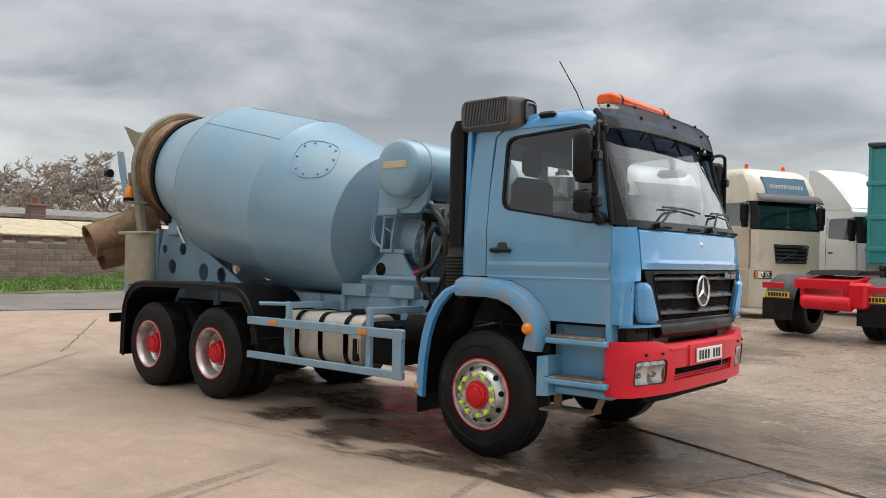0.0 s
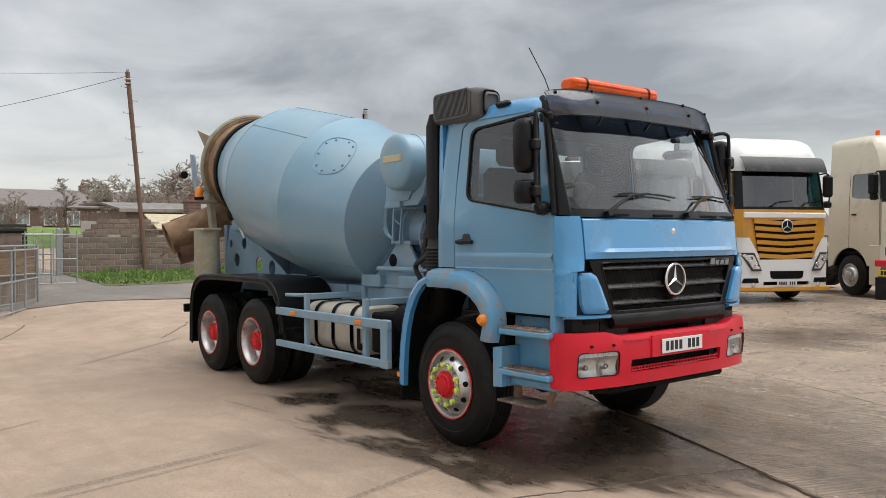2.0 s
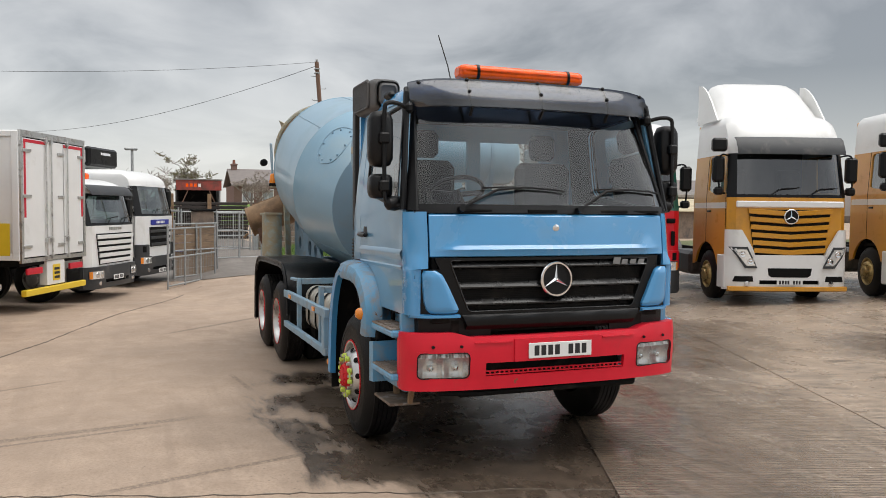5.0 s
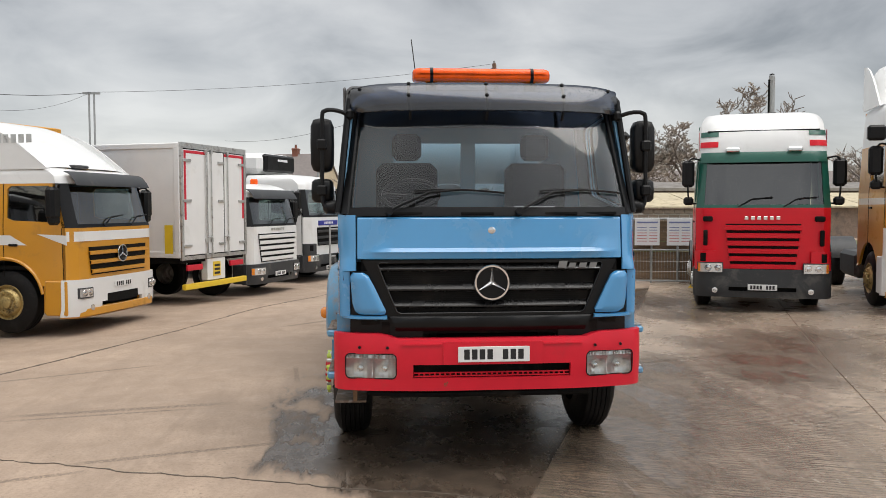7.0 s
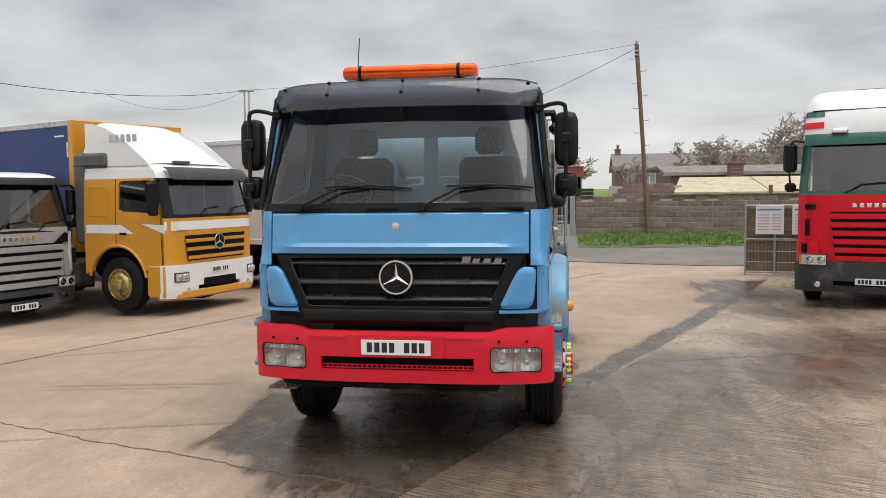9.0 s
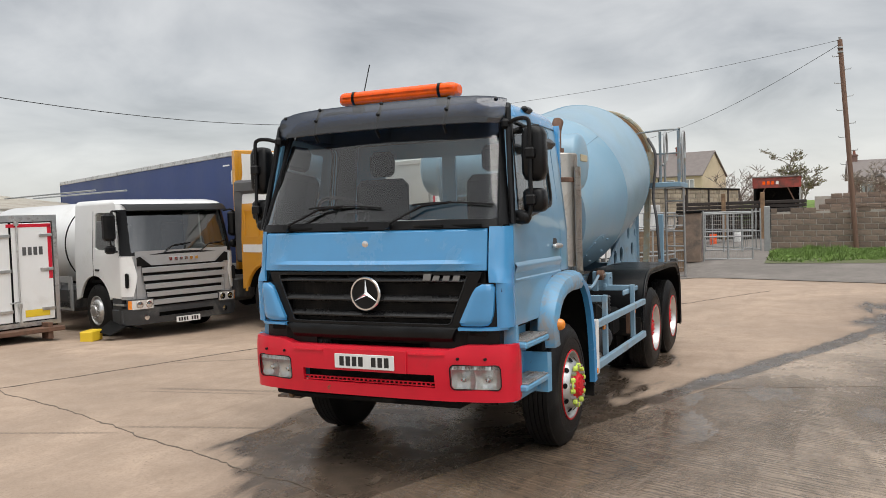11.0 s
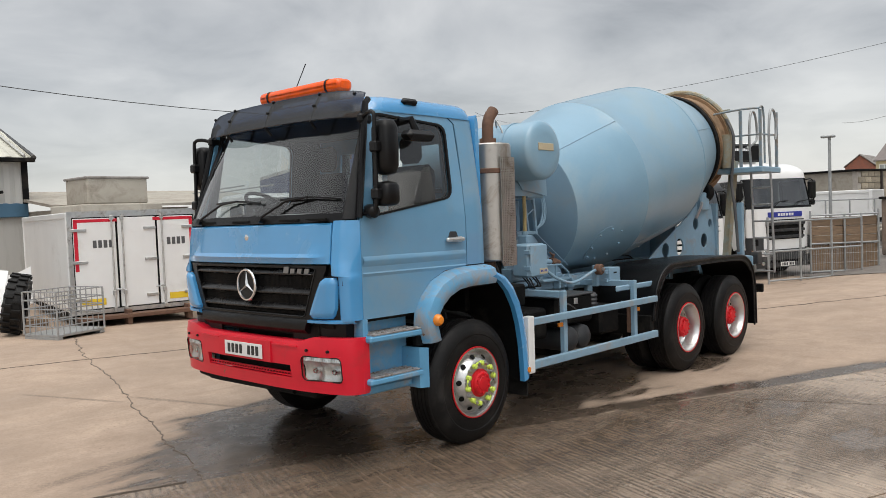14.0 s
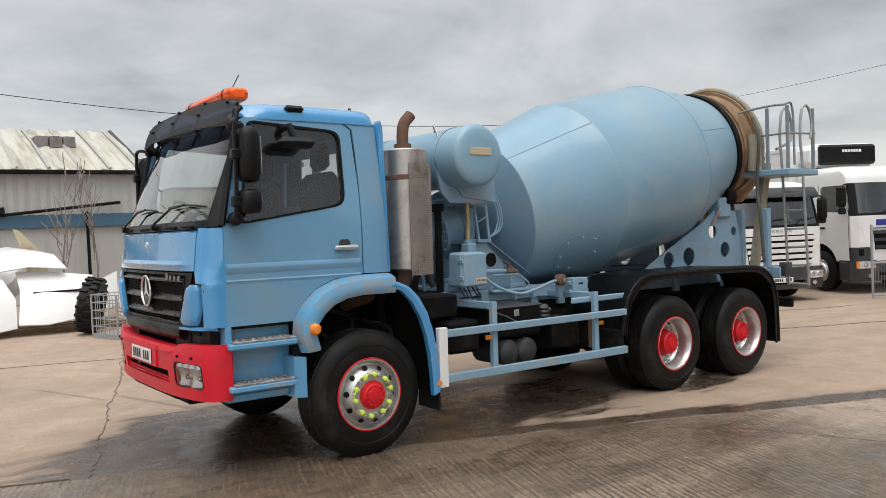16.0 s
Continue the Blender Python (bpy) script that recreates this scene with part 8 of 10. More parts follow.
        for i in range(6):
            yy = -0.33 + i * 0.112
            part("badge_bar", box(face(yy, g1 + 0.08)[0] + 0.004, face(yy, g1 + 0.08)[0] + 0.02, yy, yy + 0.07, g1 + 0.075, g1 + 0.14, 0.004), CHROME if grille_mat is not WHITE else STEEL, back)
    elif badge == "diagonal":
        part("emblem_bar", tube([(face(0, g0)[0] + 0.06, -0.5, g0 + 0.05), (face(0, g1)[0] + 0.06, 0.5, g1 - 0.04)], 0.015, 6), CHROME, back)
        part("emblem_ring", lathe([(0, 0.06), (0.015, 0.062), (0.015, 0.045)], (face(0, gz)[0] + 0.055, 0, gz), (1, 0, 0), 20), CHROME, back)
    # bumper
    bu = [-1.24, -1.2, -1.12, -1.0, -0.6, -0.3, 0, 0.3, 0.6, 1.0, 1.12, 1.2, 1.24]
    bumper_ = part("bumper", cells(bu, [0.30, 0.34, 0.42, 0.50, 0.62, bumper_top], {(i, 2) for i in range(4, 8)}, bface, 0.05), bumper_mat, root, "bumper with a dark air slot", smooth=40)
    for sgn in (1, -1):
        part("bumper_end", box(-0.62, -0.22, sgn * 1.19, sgn * 1.235, 0.32, bumper_top - 0.01, 0.02), lower_mat if small_lamps else bumper_mat, bumper_)
    part("bumper_slot", box(-0.16, -0.12, -0.62, 0.62, 0.40, 0.52), MATT, bumper_)
    number_plate(bumper_, 0.006, 0.0, plate_z if plate_z else (0.385 if slats != 5 else 0.56), 0.52, 0.112, plate, bars=8)
    for sgn in (-0.45, 0.35):
        part("wiper", tube([face(sgn, belt + 0.02, -0.03), face(sgn + 0.25, belt + 0.17, -0.03), face(sgn + 0.62, belt + 0.2, -0.03)], 0.012, 5), BLACK, root)
    if visor_mat:
        rows = [[(face(u, screen_top + 0.14)[0] + 0.03 + 0.22 * t, u * 1.0, screen_top - 0.02 + visor_h * (1 - t * t)) for u in steps(-1.08, 1.08, 10)] for t in (0, 0.4, 0.8, 1)]
        part("sun_visor", slab(rows, (0, 0, -0.012)), visor_mat, root, "sun visor over the windscreen")
    part("chassis", box(chassis_to, -0.5, 0.38, 0.46, 0.72, 0.98).join(box(chassis_to, -0.5, -0.46, -0.38, 0.72, 0.98)).join(box(chassis_to, -1.5, -0.38, 0.38, 0.75, 0.9)), MATT, root)
    part("side_tank", box(-3.9, -2.5, 0.6, 1.15, 0.42, 0.95, 0.08), DARK_GREY, root)
    part("side_tank", box(-3.9, -2.5, -1.15, -0.6, 0.42, 0.95, 0.08), DARK_GREY, root)
    return root


def roof_fairing(root, mat, x0, x1, z0, z1, label):
    rows = []
    for t in steps(0, 1, 6):
        xx = x0 + (x1 - x0) * t
        zz = z0 + (z1 - z0) * math.sin(t * math.pi / 2)
        rows.append([(xx - 0.12 * abs(u) ** 3, u * 1.15, z0 - 0.05 + (zz - z0 + 0.05) * (1 - 0.9 * abs(u) ** 8)) for u in steps(-1, 1, 16)])
    f = part("roof_fairing", grid(rows), mat, root, label, smooth=50)
    part("fairing_side", prism([(x0, z0 - 0.05)] + [(x0 + (x1 - x0) * t, z0 + (z1 - z0) * math.sin(t * math.pi / 2) - 0.06) for t in steps(0, 1, 6)] + [(x1, z0 - 0.05)], 1.12, 1.15), mat, f, smooth=None)
    part("fairing_side", prism([(x0, z0 - 0.05)] + [(x0 + (x1 - x0) * t, z0 + (z1 - z0) * math.sin(t * math.pi / 2) - 0.06) for t in steps(0, 1, 6)] + [(x1, z0 - 0.05)], -1.15, -1.12), mat, f, smooth=None)
    return f


# far row (+y side)
red_sc = lorry("tractor_unit", -7.46, 6.37, -20, "red lorry cab with white roof and dark green band", LORRY_RED, top=3.86, roof_mat=WHITE, bumper_mat=DARK_GREY, grille_mat=LORRY_RED, slats=6, grille=(0.68, 0.82, 1.70), frame_mat=GREEN,
               belt=2.0, screen_top=2.98, upper=GREEN, badge="bars", lamp_z=0.86, bumper_top=0.84, plate_z=0.5, corner=LORRY_RED, plate=PLATE_WHITE, rear_axles=(-4.6,), chassis_to=-6.0)
for sgn in (1, -1):
    part("roof_lamp", box(-0.26, -0.10, sgn * 0.42, sgn * 0.68, 3.06, 3.14, 0.02), CHROME, red_sc)
    part("side_vent", box(-0.075, -0.04, sgn * 0.99, sgn * 1.07, 1.28, 1.58, 0.015), MATT, red_sc, "black side air vent")
    part("corner_vent", box(-0.12, -0.05, sgn * 0.90, sgn * 1.08, 1.74, 1.84, 0.02), MATT, red_sc)
    part("red_white_flash", box(-0.62, -0.50, sgn * 1.145, sgn * 1.15, 3.12, 3.48, 0.002), RED_TAPE, red_sc)
part("green_band", slab([[(-0.10 - 0.045 * abs(u) ** 2 - 0.14 * max(0.0, abs(u) - 0.85) / 0.15 * abs(u) - k, u * 1.12, z) for u in steps(-1, 1, 16)] for z, k in ((2.86, 0.0), (2.96, 0.01), (3.06, 0.07))], (-0.03, 0, 0)), GREEN, red_sc, "dark green visor band")
part("roof_seam", box(-0.66, -0.355, -1.0, 1.0, 3.46, 3.485, 0.004), BLACK, red_sc)
for sgn in (1, -1):
    for z0, z1, mt in ((3.16, 3.27, LORRY_RED), (3.37, 3.47, GREEN)):
        rows = []
        for z in steps(z0, z1, 3):
            lean_ = 0.26 * (z - 2.0) / 1.86 + 0.35 * ((z - 3.08) / 0.78) ** 2
            rows.append([(-0.053 - lean_ - 0.03 * (u / 1.2) ** 2 - 4.0 * max(0.0, u / 1.2 - 0.8) ** 2, sgn * u * (1 - 0.05 * (z - 2.0)) * 1.004, z) for u in steps(0.86, 1.2, 8)])
        part("roof_flash", slab(rows, (-0.02, 0, 0)), mt, red_sc)
part("roof_hatch", box(-1.5, -1.0, -0.4, 0.3, 3.83, 3.88, 0.01), BLACK, red_sc)

act_args = dict(top=3.84, roof_mat=WHITE, bumper_mat=WHITE, grille_mat=YELLOW, slats=6, grille=(0.84, 0.98, 1.90), belt=2.14, screen_top=3.02, visor_mat=DARK_GREY, stripe=WHITE, wheel_mesh=YELLOW_WHEEL, lamp_z=1.12, corner=WHITE, corner_top=1.36, bumper_top=1.0, plate_z=0.46, visor_h=0.34, slat_tilt=0.05, cheek=True)
act_b = lorry("tractor_unit", -5.83, 9.16, -18.6, "golden yellow and white tractor unit with a tall white roof fairing", YELLOW, **act_args)
roof_fairing(act_b, WHITE, -1.0, -2.15, 3.8, 4.68, "tall white roof fairing")
act_a = lorry("tractor_unit", -4.38, 12.02, -23.5, "golden yellow and white tractor unit beside its twin", YELLOW, **act_args)
for t_ in (act_a, act_b):
    part("white_band", box(-0.10, -0.035, -1.08, 1.08, 1.94, 2.07, 0.02), WHITE, t_, "white band across the front")
    part("lower_valance", slab([[(0.012 - 0.05 * u * u - 0.2 * max(0.0, abs(u) - 0.85) - k, u * 1.2, z) for u in steps(-1, 1, 14)] for z, k in ((0.27, 0.05), (0.29, 0.0), (0.36, 0.0), (0.375, 0.02))], (-0.08, 0, 0)), YELLOW, t_)
    part("intake_slot", slab([[(0.006 - 0.05 * (u * 0.36) ** 2, u * 0.44 * k, z) for u in steps(-1, 1, 6)] for z, k in ((0.56, 0.82), (0.60, 0.96), (0.70, 1.0), (0.74, 1.0))], (-0.01, 0, 0)), MATT, t_, "black bumper intake")
    part("roof_mirror", box(-0.35, -0.2, -1.52, -1.22, 3.05, 3.32, 0.04), BLACK, t_, "black kerb mirror")
volvo = lorry("tractor_unit", -2.72, 15.61, -26.5, "cream tractor unit with orange roof beacons and a high roof", CREAM, top=4.0, belt=2.32, screen_top=3.08, visor_mat=DARK_GREY, badge="diagonal", slats=5, grille=(0.6, 1.45, 1.95), grille_mat=DARK_GREY, lamp_z=1.15, bumper_top=1.3, plate_z=0.7)
for sgn in (0.55, -0.75):
    part("beacon", lathe([(0, 0.055), (0.14, 0.05), (0.16, 0.02)], (-0.95, sgn, 3.97), (0, 0, 1), 14, True), ORANGE, volvo, "orange roof beacon")
part("headboard_sign", cells([-0.75, 0.75], [3.26, 3.74], set(), lambda u, w, d: (-0.175 - 0.47 * (w - 3.26) - d, u, w), 0.05), SHED_BLUE, volvo, "dark blue headboard with pale lettering bars")
for i in range(12):
    part("lettering_bar", box(-0.33, -0.255, -0.60 + i * 0.1, -0.535 + i * 0.1, 3.42, 3.53, 0.002), SIGN, volvo)
daf = lorry("tractor_unit", -0.95, 19.0, -28, "white tractor unit with a sloping roof fairing", WHITE, top=3.1, belt=2.05, screen_top=2.8, badge="bars", slats=4, grille=(0.6, 0.95, 1.45), grille_mat=DARK_GREY)
roof_fairing(daf, WHITE, -0.5, -2.1, 3.06, 4.3, "white sloping roof fairing")

# near row (-y side)
etl = lorry("tractor_unit", -7.29, -5.29, 75, "golden yellow and white tractor unit with grey snorkel", YELLOW, top=2.76, roof_mat=WHITE, bumper_mat=WHITE, grille_mat=YELLOW, slats=3, grille=(0.86, 0.96, 1.42),
            belt=1.74, screen_top=2.46, visor_mat=DARK_GREY, wheel_mesh=YELLOW_WHEEL, lamp_z=0.68, bumper_top=0.90, plate_z=0.76, lower_mat=YELLOW, small_lamps=True)
roof_fairing(etl, WHITE, -0.55, -2.1, 2.74, 3.55, "white roof fairing with grey lettering bars")
part("white_band", slab([[(-0.055 - 0.03 * (u / 1.2) ** 2 - 0.16 * (max(0.0, abs(u) / 1.2 - 0.8) / 0.2) ** 2, u, z) for u in steps(-1.19, 1.19, 20)] for z in (1.52, 1.68)], (-0.012, 0, 0)), WHITE, etl)
part("lower_valance", slab([[(0.006 - 0.05 * u * u - 0.22 * (max(0.0, abs(u) - 0.8) / 0.2) ** 2 - k, u * 1.2, z) for u in steps(-1, 1, 20)] for z, k in ((0.27, 0.05), (0.30, 0.0), (0.41, 0.0), (0.425, 0.02))], (-0.08, 0, 0)), YELLOW, etl)
part("intake_slot", slab([[(0.004 - 0.05 * (u * 0.36) ** 2, u * 0.46 * k, z) for u in steps(-1, 1, 6)] for z, k in ((0.47, 0.85), (0.50, 1.0), (0.60, 1.0), (0.62, 0.97))], (-0.01, 0, 0)), MATT, etl, "black bumper intake")
part("roof_beacon_bar", box(-0.66, -0.50, -0.55, -0.15, 2.73, 2.79, 0.02), DARK_GREY, etl, "dark beacon bar on the roof edge")
for sgn in (1, -1):
    part("white_flash", prism([(-2.1, 1.46), (-0.95, 1.46), (-1.25, 1.62), (-2.1, 1.62)], sgn * 1.2015, sgn * 1.206), WHITE, etl, "white tapered flash along the cab side", smooth=None)
    part("white_flash", prism([(-0.22, 1.46), (-0.22, 1.62), (-0.75, 1.64)], sgn * 1.2015, sgn * 1.206), WHITE, etl, smooth=None)
    rim_ = [(-1.35 + 0.69 * math.cos(radians(a)), sgn * 1.205, 0.55 + 0.69 * math.sin(radians(a))) for a in range(10, 171, 10)]
    part("arch_lip", tube(rim_, 0.028, 6), YELLOW, etl)
    # Flat black patches paint the shade inside the yellow step recesses.
    for z in (0.50, 0.74):
        part("step_recess_shade", box(-0.60, -0.36, sgn * 1.19, sgn * 1.196, z, z + 0.13, 0.004), MATT, etl)
    part("sleeper_press", tube([(x, sgn * 1.201, z) for x, z in rounded(-2.02, -1.55, 1.78, 2.32, 0.05, 3)] + [(-1.55, sgn * 1.201, 2.27)], 0.008, 5), YELLOW, etl)
part("snorkel", box(-2.42, -2.12, -1.18, -0.95, 1.25, 2.80, 0.05).join(box(-2.40, -1.55, -1.20, -0.92, 2.66, 2.95, 0.06)), GREY_PLASTIC, etl, "grey plastic snorkel intake")
for i in range(5):
    part("lettering_bar", box(-1.5 + i * 0.14, -1.40 + i * 0.14, -1.157, -1.15, 3.12, 3.26, 0.002), STEEL, etl)


def box_body(name, x, y, heading, x0, x1, z0, z1, side_mat, front_mat, label, ribs=0, group=""):
    """A trailer body: x0 (rear) to x1 (front) along its own axis."""
    root = thing(name, pose(x, y, ground_z(x, y), 0, 0, heading), label, "trailer", group)
    for sgn in (1, -1):
        n = 26
        rows = [[(xx, sgn * (1.25 + (0.012 * math.sin(i * 1.7) if ribs else 0)), z) for i, xx in enumerate(steps(x0, x1, n))] for z in (z0 + 0.12, (z0 + z1) / 2, z1 - 0.1)]
        sd = part("side_panel", slab(rows, (0, -sgn * 0.03, 0)), side_mat, root)
        part("side_rail", box(x0, x1, sgn * 1.22, sgn * 1.275, z1 - 0.11, z1, 0.01), STEEL if ribs else side_mat, root)
        part("side_rail", box(x0, x1, sgn * 1.22, sgn * 1.275, z0, z0 + 0.13, 0.01), STEEL if ribs else side_mat, root)
        for i in range(ribs):
            xx = x0 + (x1 - x0) * (i + 0.5) / ribs
            part("strap", box(xx - 0.025, xx + 0.025, sgn * 1.262, sgn * 1.272, z0 - 0.05, z0 + 0.5, 0.003), CURTAIN, sd)
    part("roof", box(x0, x1, -1.25, 1.25, z1 - 0.04, z1 + 0.01, 0.01), WHITE, root)
    part("floor", box(x0, x1, -1.24, 1.24, z0 - 0.12, z0, 0.01), MATT, root)
    part("front_wall", box(x1 - 0.03, x1 + 0.02, -1.27, 1.27, z0, z1 + 0.01, 0.02), front_mat, root)
    part("rear_wall", box(x0, x0 + 0.04, -1.27, 1.27, z0, z1, 0.02), side_mat, root)
    for sgn in (1, -1):
        part("front_post", box(x1 - 0.10, x1 + 0.03, sgn * 1.20, sgn * 1.29, z0, z1, 0.01), front_mat, root)
    return root


curtain_trailer = box_body("curtain_trailer", -8.44, -7.72, 64.8, -13.6, 0.0, 1.15, 3.72, CURTAIN, YELLOW, "blue curtain-sided trailer with a golden yellow bulkhead", ribs=14)
for ax in (-9.0, -10.3, -11.6):
    for sgn in (1, -1):
        plain_wheel(curtain_trailer, ax, 1.2, sgn, SILVER_WHEEL)
part("landing_leg", box(-2.9, -2.75, 0.7, 0.85, 0.1, 1.1, 0.01), MATT, curtain_trailer)
part("landing_leg", box(-2.9, -2.75, -0.85, -0.7, 0.1, 1.1, 0.01), MATT, curtain_trailer)
for dx, dz, w_, h_ in ((-0.42, 3.42, 0.3, 0.03), (-0.15, 3.15, 0.03, 0.3)):
    part("reflective_mark", box(dx - w_ / 2, dx + w_ / 2, -1.285, -1.265, dz - h_ / 2, dz + h_ / 2, 0.002), SIGN, curtain_trailer)

tanker = lorry("tanker_lorry", -5.5, -8.1, 73.5, "white and silver-grey tanker lorry with a white cylindrical tank", WHITE, top=2.68, visor_h=0.13, bumper_top=0.6, plate_z=0.32, bumper_mat=DARK_GREY, grille_mat=SILVER, front_mat=SILVER, slats=5, grille=(0.90, 0.62, 1.40), belt=1.60, screen_top=2.47,
               visor_mat=BLACK, badge="bars", lamp_z=0.68, corner=None, chassis_to=-8.6, rear_axles=(-5.6, -6.9), lower_mat=DARK_GREY)
part("grille_surround", cells([-1.0, -0.9, 0.9, 1.0], [0.70, 0.76, 1.52, 1.68], {(1, 1)}, lambda u, w, d: (-0.045 - 0.03 * abs(u) - d, u, w), 0.02), SILVER, tanker, "silver-grey front panel")
for sgn in (1, -1):
    rows = [[(-0.035 - 0.03 * (u / 1.2) ** 2 - 0.16 * (max(0.0, u / 1.2 - 0.8) / 0.2) ** 2, sgn * u, z) for u in steps(table([(0.84, 1.06), (1.2, 0.98), (1.58, 1.06)], z), 1.215, 6)] for z in steps(0.84, 1.58, 6)]
    wing_ = part("corner_deflector", slab(rows, (-0.05, 0, 0)), WHITE, tanker, "white corner deflector with a black slot", smooth=40)
    part("deflector_slot", box(-0.16, -0.085, sgn * 1.13, sgn * 1.19, 1.0, 1.28, 0.02), MATT, wing_)
    part("side_intake", prism([(0.70, 1.40), (0.98, 1.40), (0.98, 1.56), (0.92, 1.58)], -0.07, -0.045).moved(Matrix(((0, 1, 0, 0), (sgn, 0, 0, 0), (0, 0, 1, 0), (0, 0, 0, 1)))), MATT, tanker, smooth=None)
part("tank", lathe([(-8.4, 0.3), (-8.35, 0.6), (-8.15, 0.85), (-7.9, 0.93), (-2.9, 0.93), (-2.62, 0.86), (-2.45, 0.6), (-2.4, 0.3)], (0, 0, 1.78), (1, 0, 0), 40, True), WHITE, tanker, "white cylindrical tank with a black band")
part("tank_band", lathe([(-3.2, 0.932), (-3.2, 0.94), (-3.15, 0.94), (-3.15, 0.932)], (0, 0, 1.78), (1, 0, 0), 40), MATT, tanker)
for sgn in (1, -1):
    part("side_locker", cells([-3.7, -3.55, -3.2, -3.05, -2.65, -2.5], [0.45, 0.62, 1.02, 1.15], {(1, 1), (3, 1)}, lambda u, w, d, s=sgn: (u, s * (1.15 - d), w), 0.04), SILVER, tanker, smooth=None)
    part("tank_rail", tube([(-7.9, sgn * 0.35, 2.95), (-2.9, sgn * 0.35, 2.95)], 0.02, 6), GALV, tanker)

white_sc = lorry("rigid_lorry", -13.75, -3.36, 67, "white lorry with black grille slats and a dark bumper", WHITE, top=2.80, bumper_mat=DARK_GREY, grille_mat=WHITE, slats=5, grille=(0.92, 0.84, 1.54), belt=1.72, screen_top=2.44, plate_z=0.52, bumper_top=0.8, visor_mat=DARK_GREY, badge="bars", lamp_z=0.62, upper=BLACK)
part("roof_beacon", box(-1.0, -0.85, 0.2, 0.38, 2.78, 2.94, 0.03), ORANGE, white_sc, "orange roof beacon")
man = lorry("rigid_lorry", -17.12, -2.3, 67.5, "white lorry with a blue name strip and dark grey bumper", WHITE, top=3.12, bumper_mat=DARK_GREY, grille_mat=DARK_GREY, slats=3, grille=(0.72, 1.05, 1.58), belt=1.88, screen_top=2.68, lamp_z=0.70, badge="none", corner=DARK_GREY, lower_mat=DARK_GREY)
part("name_strip", box(-0.075, -0.04, -0.62, 0.62, 1.64, 1.78, 0.004), BLUE_INK, man, "blue name strip with pale bars")
for i in range(6):
    part("lettering_bar", box(-0.045, -0.035, -0.28 + i * 0.1, -0.21 + i * 0.1, 1.675, 1.745, 0.001), SIGN, man)
fridge = part("fridge_unit", box(-3.2, -1.72, -1.0, 1.0, 3.16, 3.78, 0.16), WHITE, man, "white and black fridge unit over the cab")
part("fridge_vent", box(-1.80, -1.60, -0.85, 0.85, 3.22, 3.74, 0.06), BLACK, fridge)
for i in range(7):
    part("lettering_bar", box(-1.605, -1.59, -0.22 + i * 0.085, -0.155 + i * 0.085, 3.54, 3.61, 0.001), SIGN, fridge)
fb = box_body("box_lorry_body", -17.12 - 2.35 * math.cos(radians(67.5)), -2.3 - 2.35 * math.sin(radians(67.5)), 67.5, -7.0, 0.0, 1.0, 3.72, WHITE, WHITE, "white insulated lorry body")

# white box trailer, seen from its doors
bt = box_body("box_trailer", -11.19, -4.51, 68.2, -12.0, 0.0, 1.06, 3.46, WHITE, WHITE, "white box trailer with red-edged rear doors")


def rear_doors(root, x, z0, z1, edges, tape=True):
    """Barn doors across y at x, facing ahead along the trailer's own x; edges: the doors' limits."""
    fr = part("door_frame", cells([-1.27, -1.19, 1.19, 1.27], [z0 - 0.05, z0 + 0.03, z1 - 0.10, z1 + 0.02], {(1, 1)}, lambda u, w, d: (x + 0.05 - d, u, w), 0.05), STEEL, root, "steel door frame", smooth=None)
    # One added black sheet, so the gaps between doors read as shadow.
    part("door_gap_shade", box(x + 0.004, x + 0.014, -1.19, 1.19, z0 + 0.03, z1 - 0.10), MATT, root, "black backing sheet standing in for shadow in the door gaps")
    for a, b in zip(edges, edges[1:]):
        d = part("door", box(x + 0.015, x + 0.045, a + 0.02, b - 0.02, z0 + 0.05, z1 - 0.12, 0.01), WHITE, root, "white insulated door")
        for z in (z0 + 0.25, (z0 + z1) / 2, z1 - 0.35):
            side_y = a if a < 0 and abs(a) > abs(b) else b
            part("hinge", box(x + 0.045, x + 0.075, side_y - 0.02, side_y + (0.26 if side_y == a else -0.26), z - 0.03, z + 0.03, 0.006), STEEL, d)
        rod_y = b - 0.10 if side_y == a else a + 0.10
        part("lock_rod", cyl((x + 0.08, rod_y, z0 - 0.02), (x + 0.08, rod_y, z1 - 0.05), 0.016, n=8), STEEL, d)
        for z in (z0 + 0.02, z0 + 0.35, z1 - 0.12):
            part("rod_keeper", box(x + 0.045, x + 0.10, rod_y - 0.035, rod_y + 0.035, z - 0.05, z + 0.04, 0.006), STEEL, d)
        part("lock_handle", tube([(x + 0.08, rod_y, z0 + 0.42), (x + 0.10, rod_y + (0.18 if side_y == a else -0.18), z0 + 0.40)], 0.014, 6), STEEL, d)
    if tape:
        for sgn in (1, -1):
            part("red_tape", box(x + 0.045, x + 0.049, sgn * 1.09, sgn * 1.16, z0 + 0.8, z1 - 0.16, 0.001), RED_TAPE, root)
            part("red_tape", box(x + 0.045, x + 0.049, sgn * 0.35, sgn * 1.16, z1 - 0.20, z1 - 0.14, 0.001), RED_TAPE, root)


rear_doors(bt, 0.02, 1.06, 3.46, [-1.19, -0.30, 0.35, 1.19])
part("underrun_bar", box(0.0, 0.10, -1.2, 1.2, 0.38, 0.50, 0.01), PLATE_YELLOW, bt, "yellow underrun bar")
part("tail_panel", box(-0.1, 0.06, -0.35, 0.35, 0.52, 1.0, 0.01), WHITE, bt)
part("tail_plate", box(0.06, 0.075, -0.14, 0.14, 0.60, 0.92, 0.004), PLATE_YELLOW, bt, "yellow plate with dark bars")
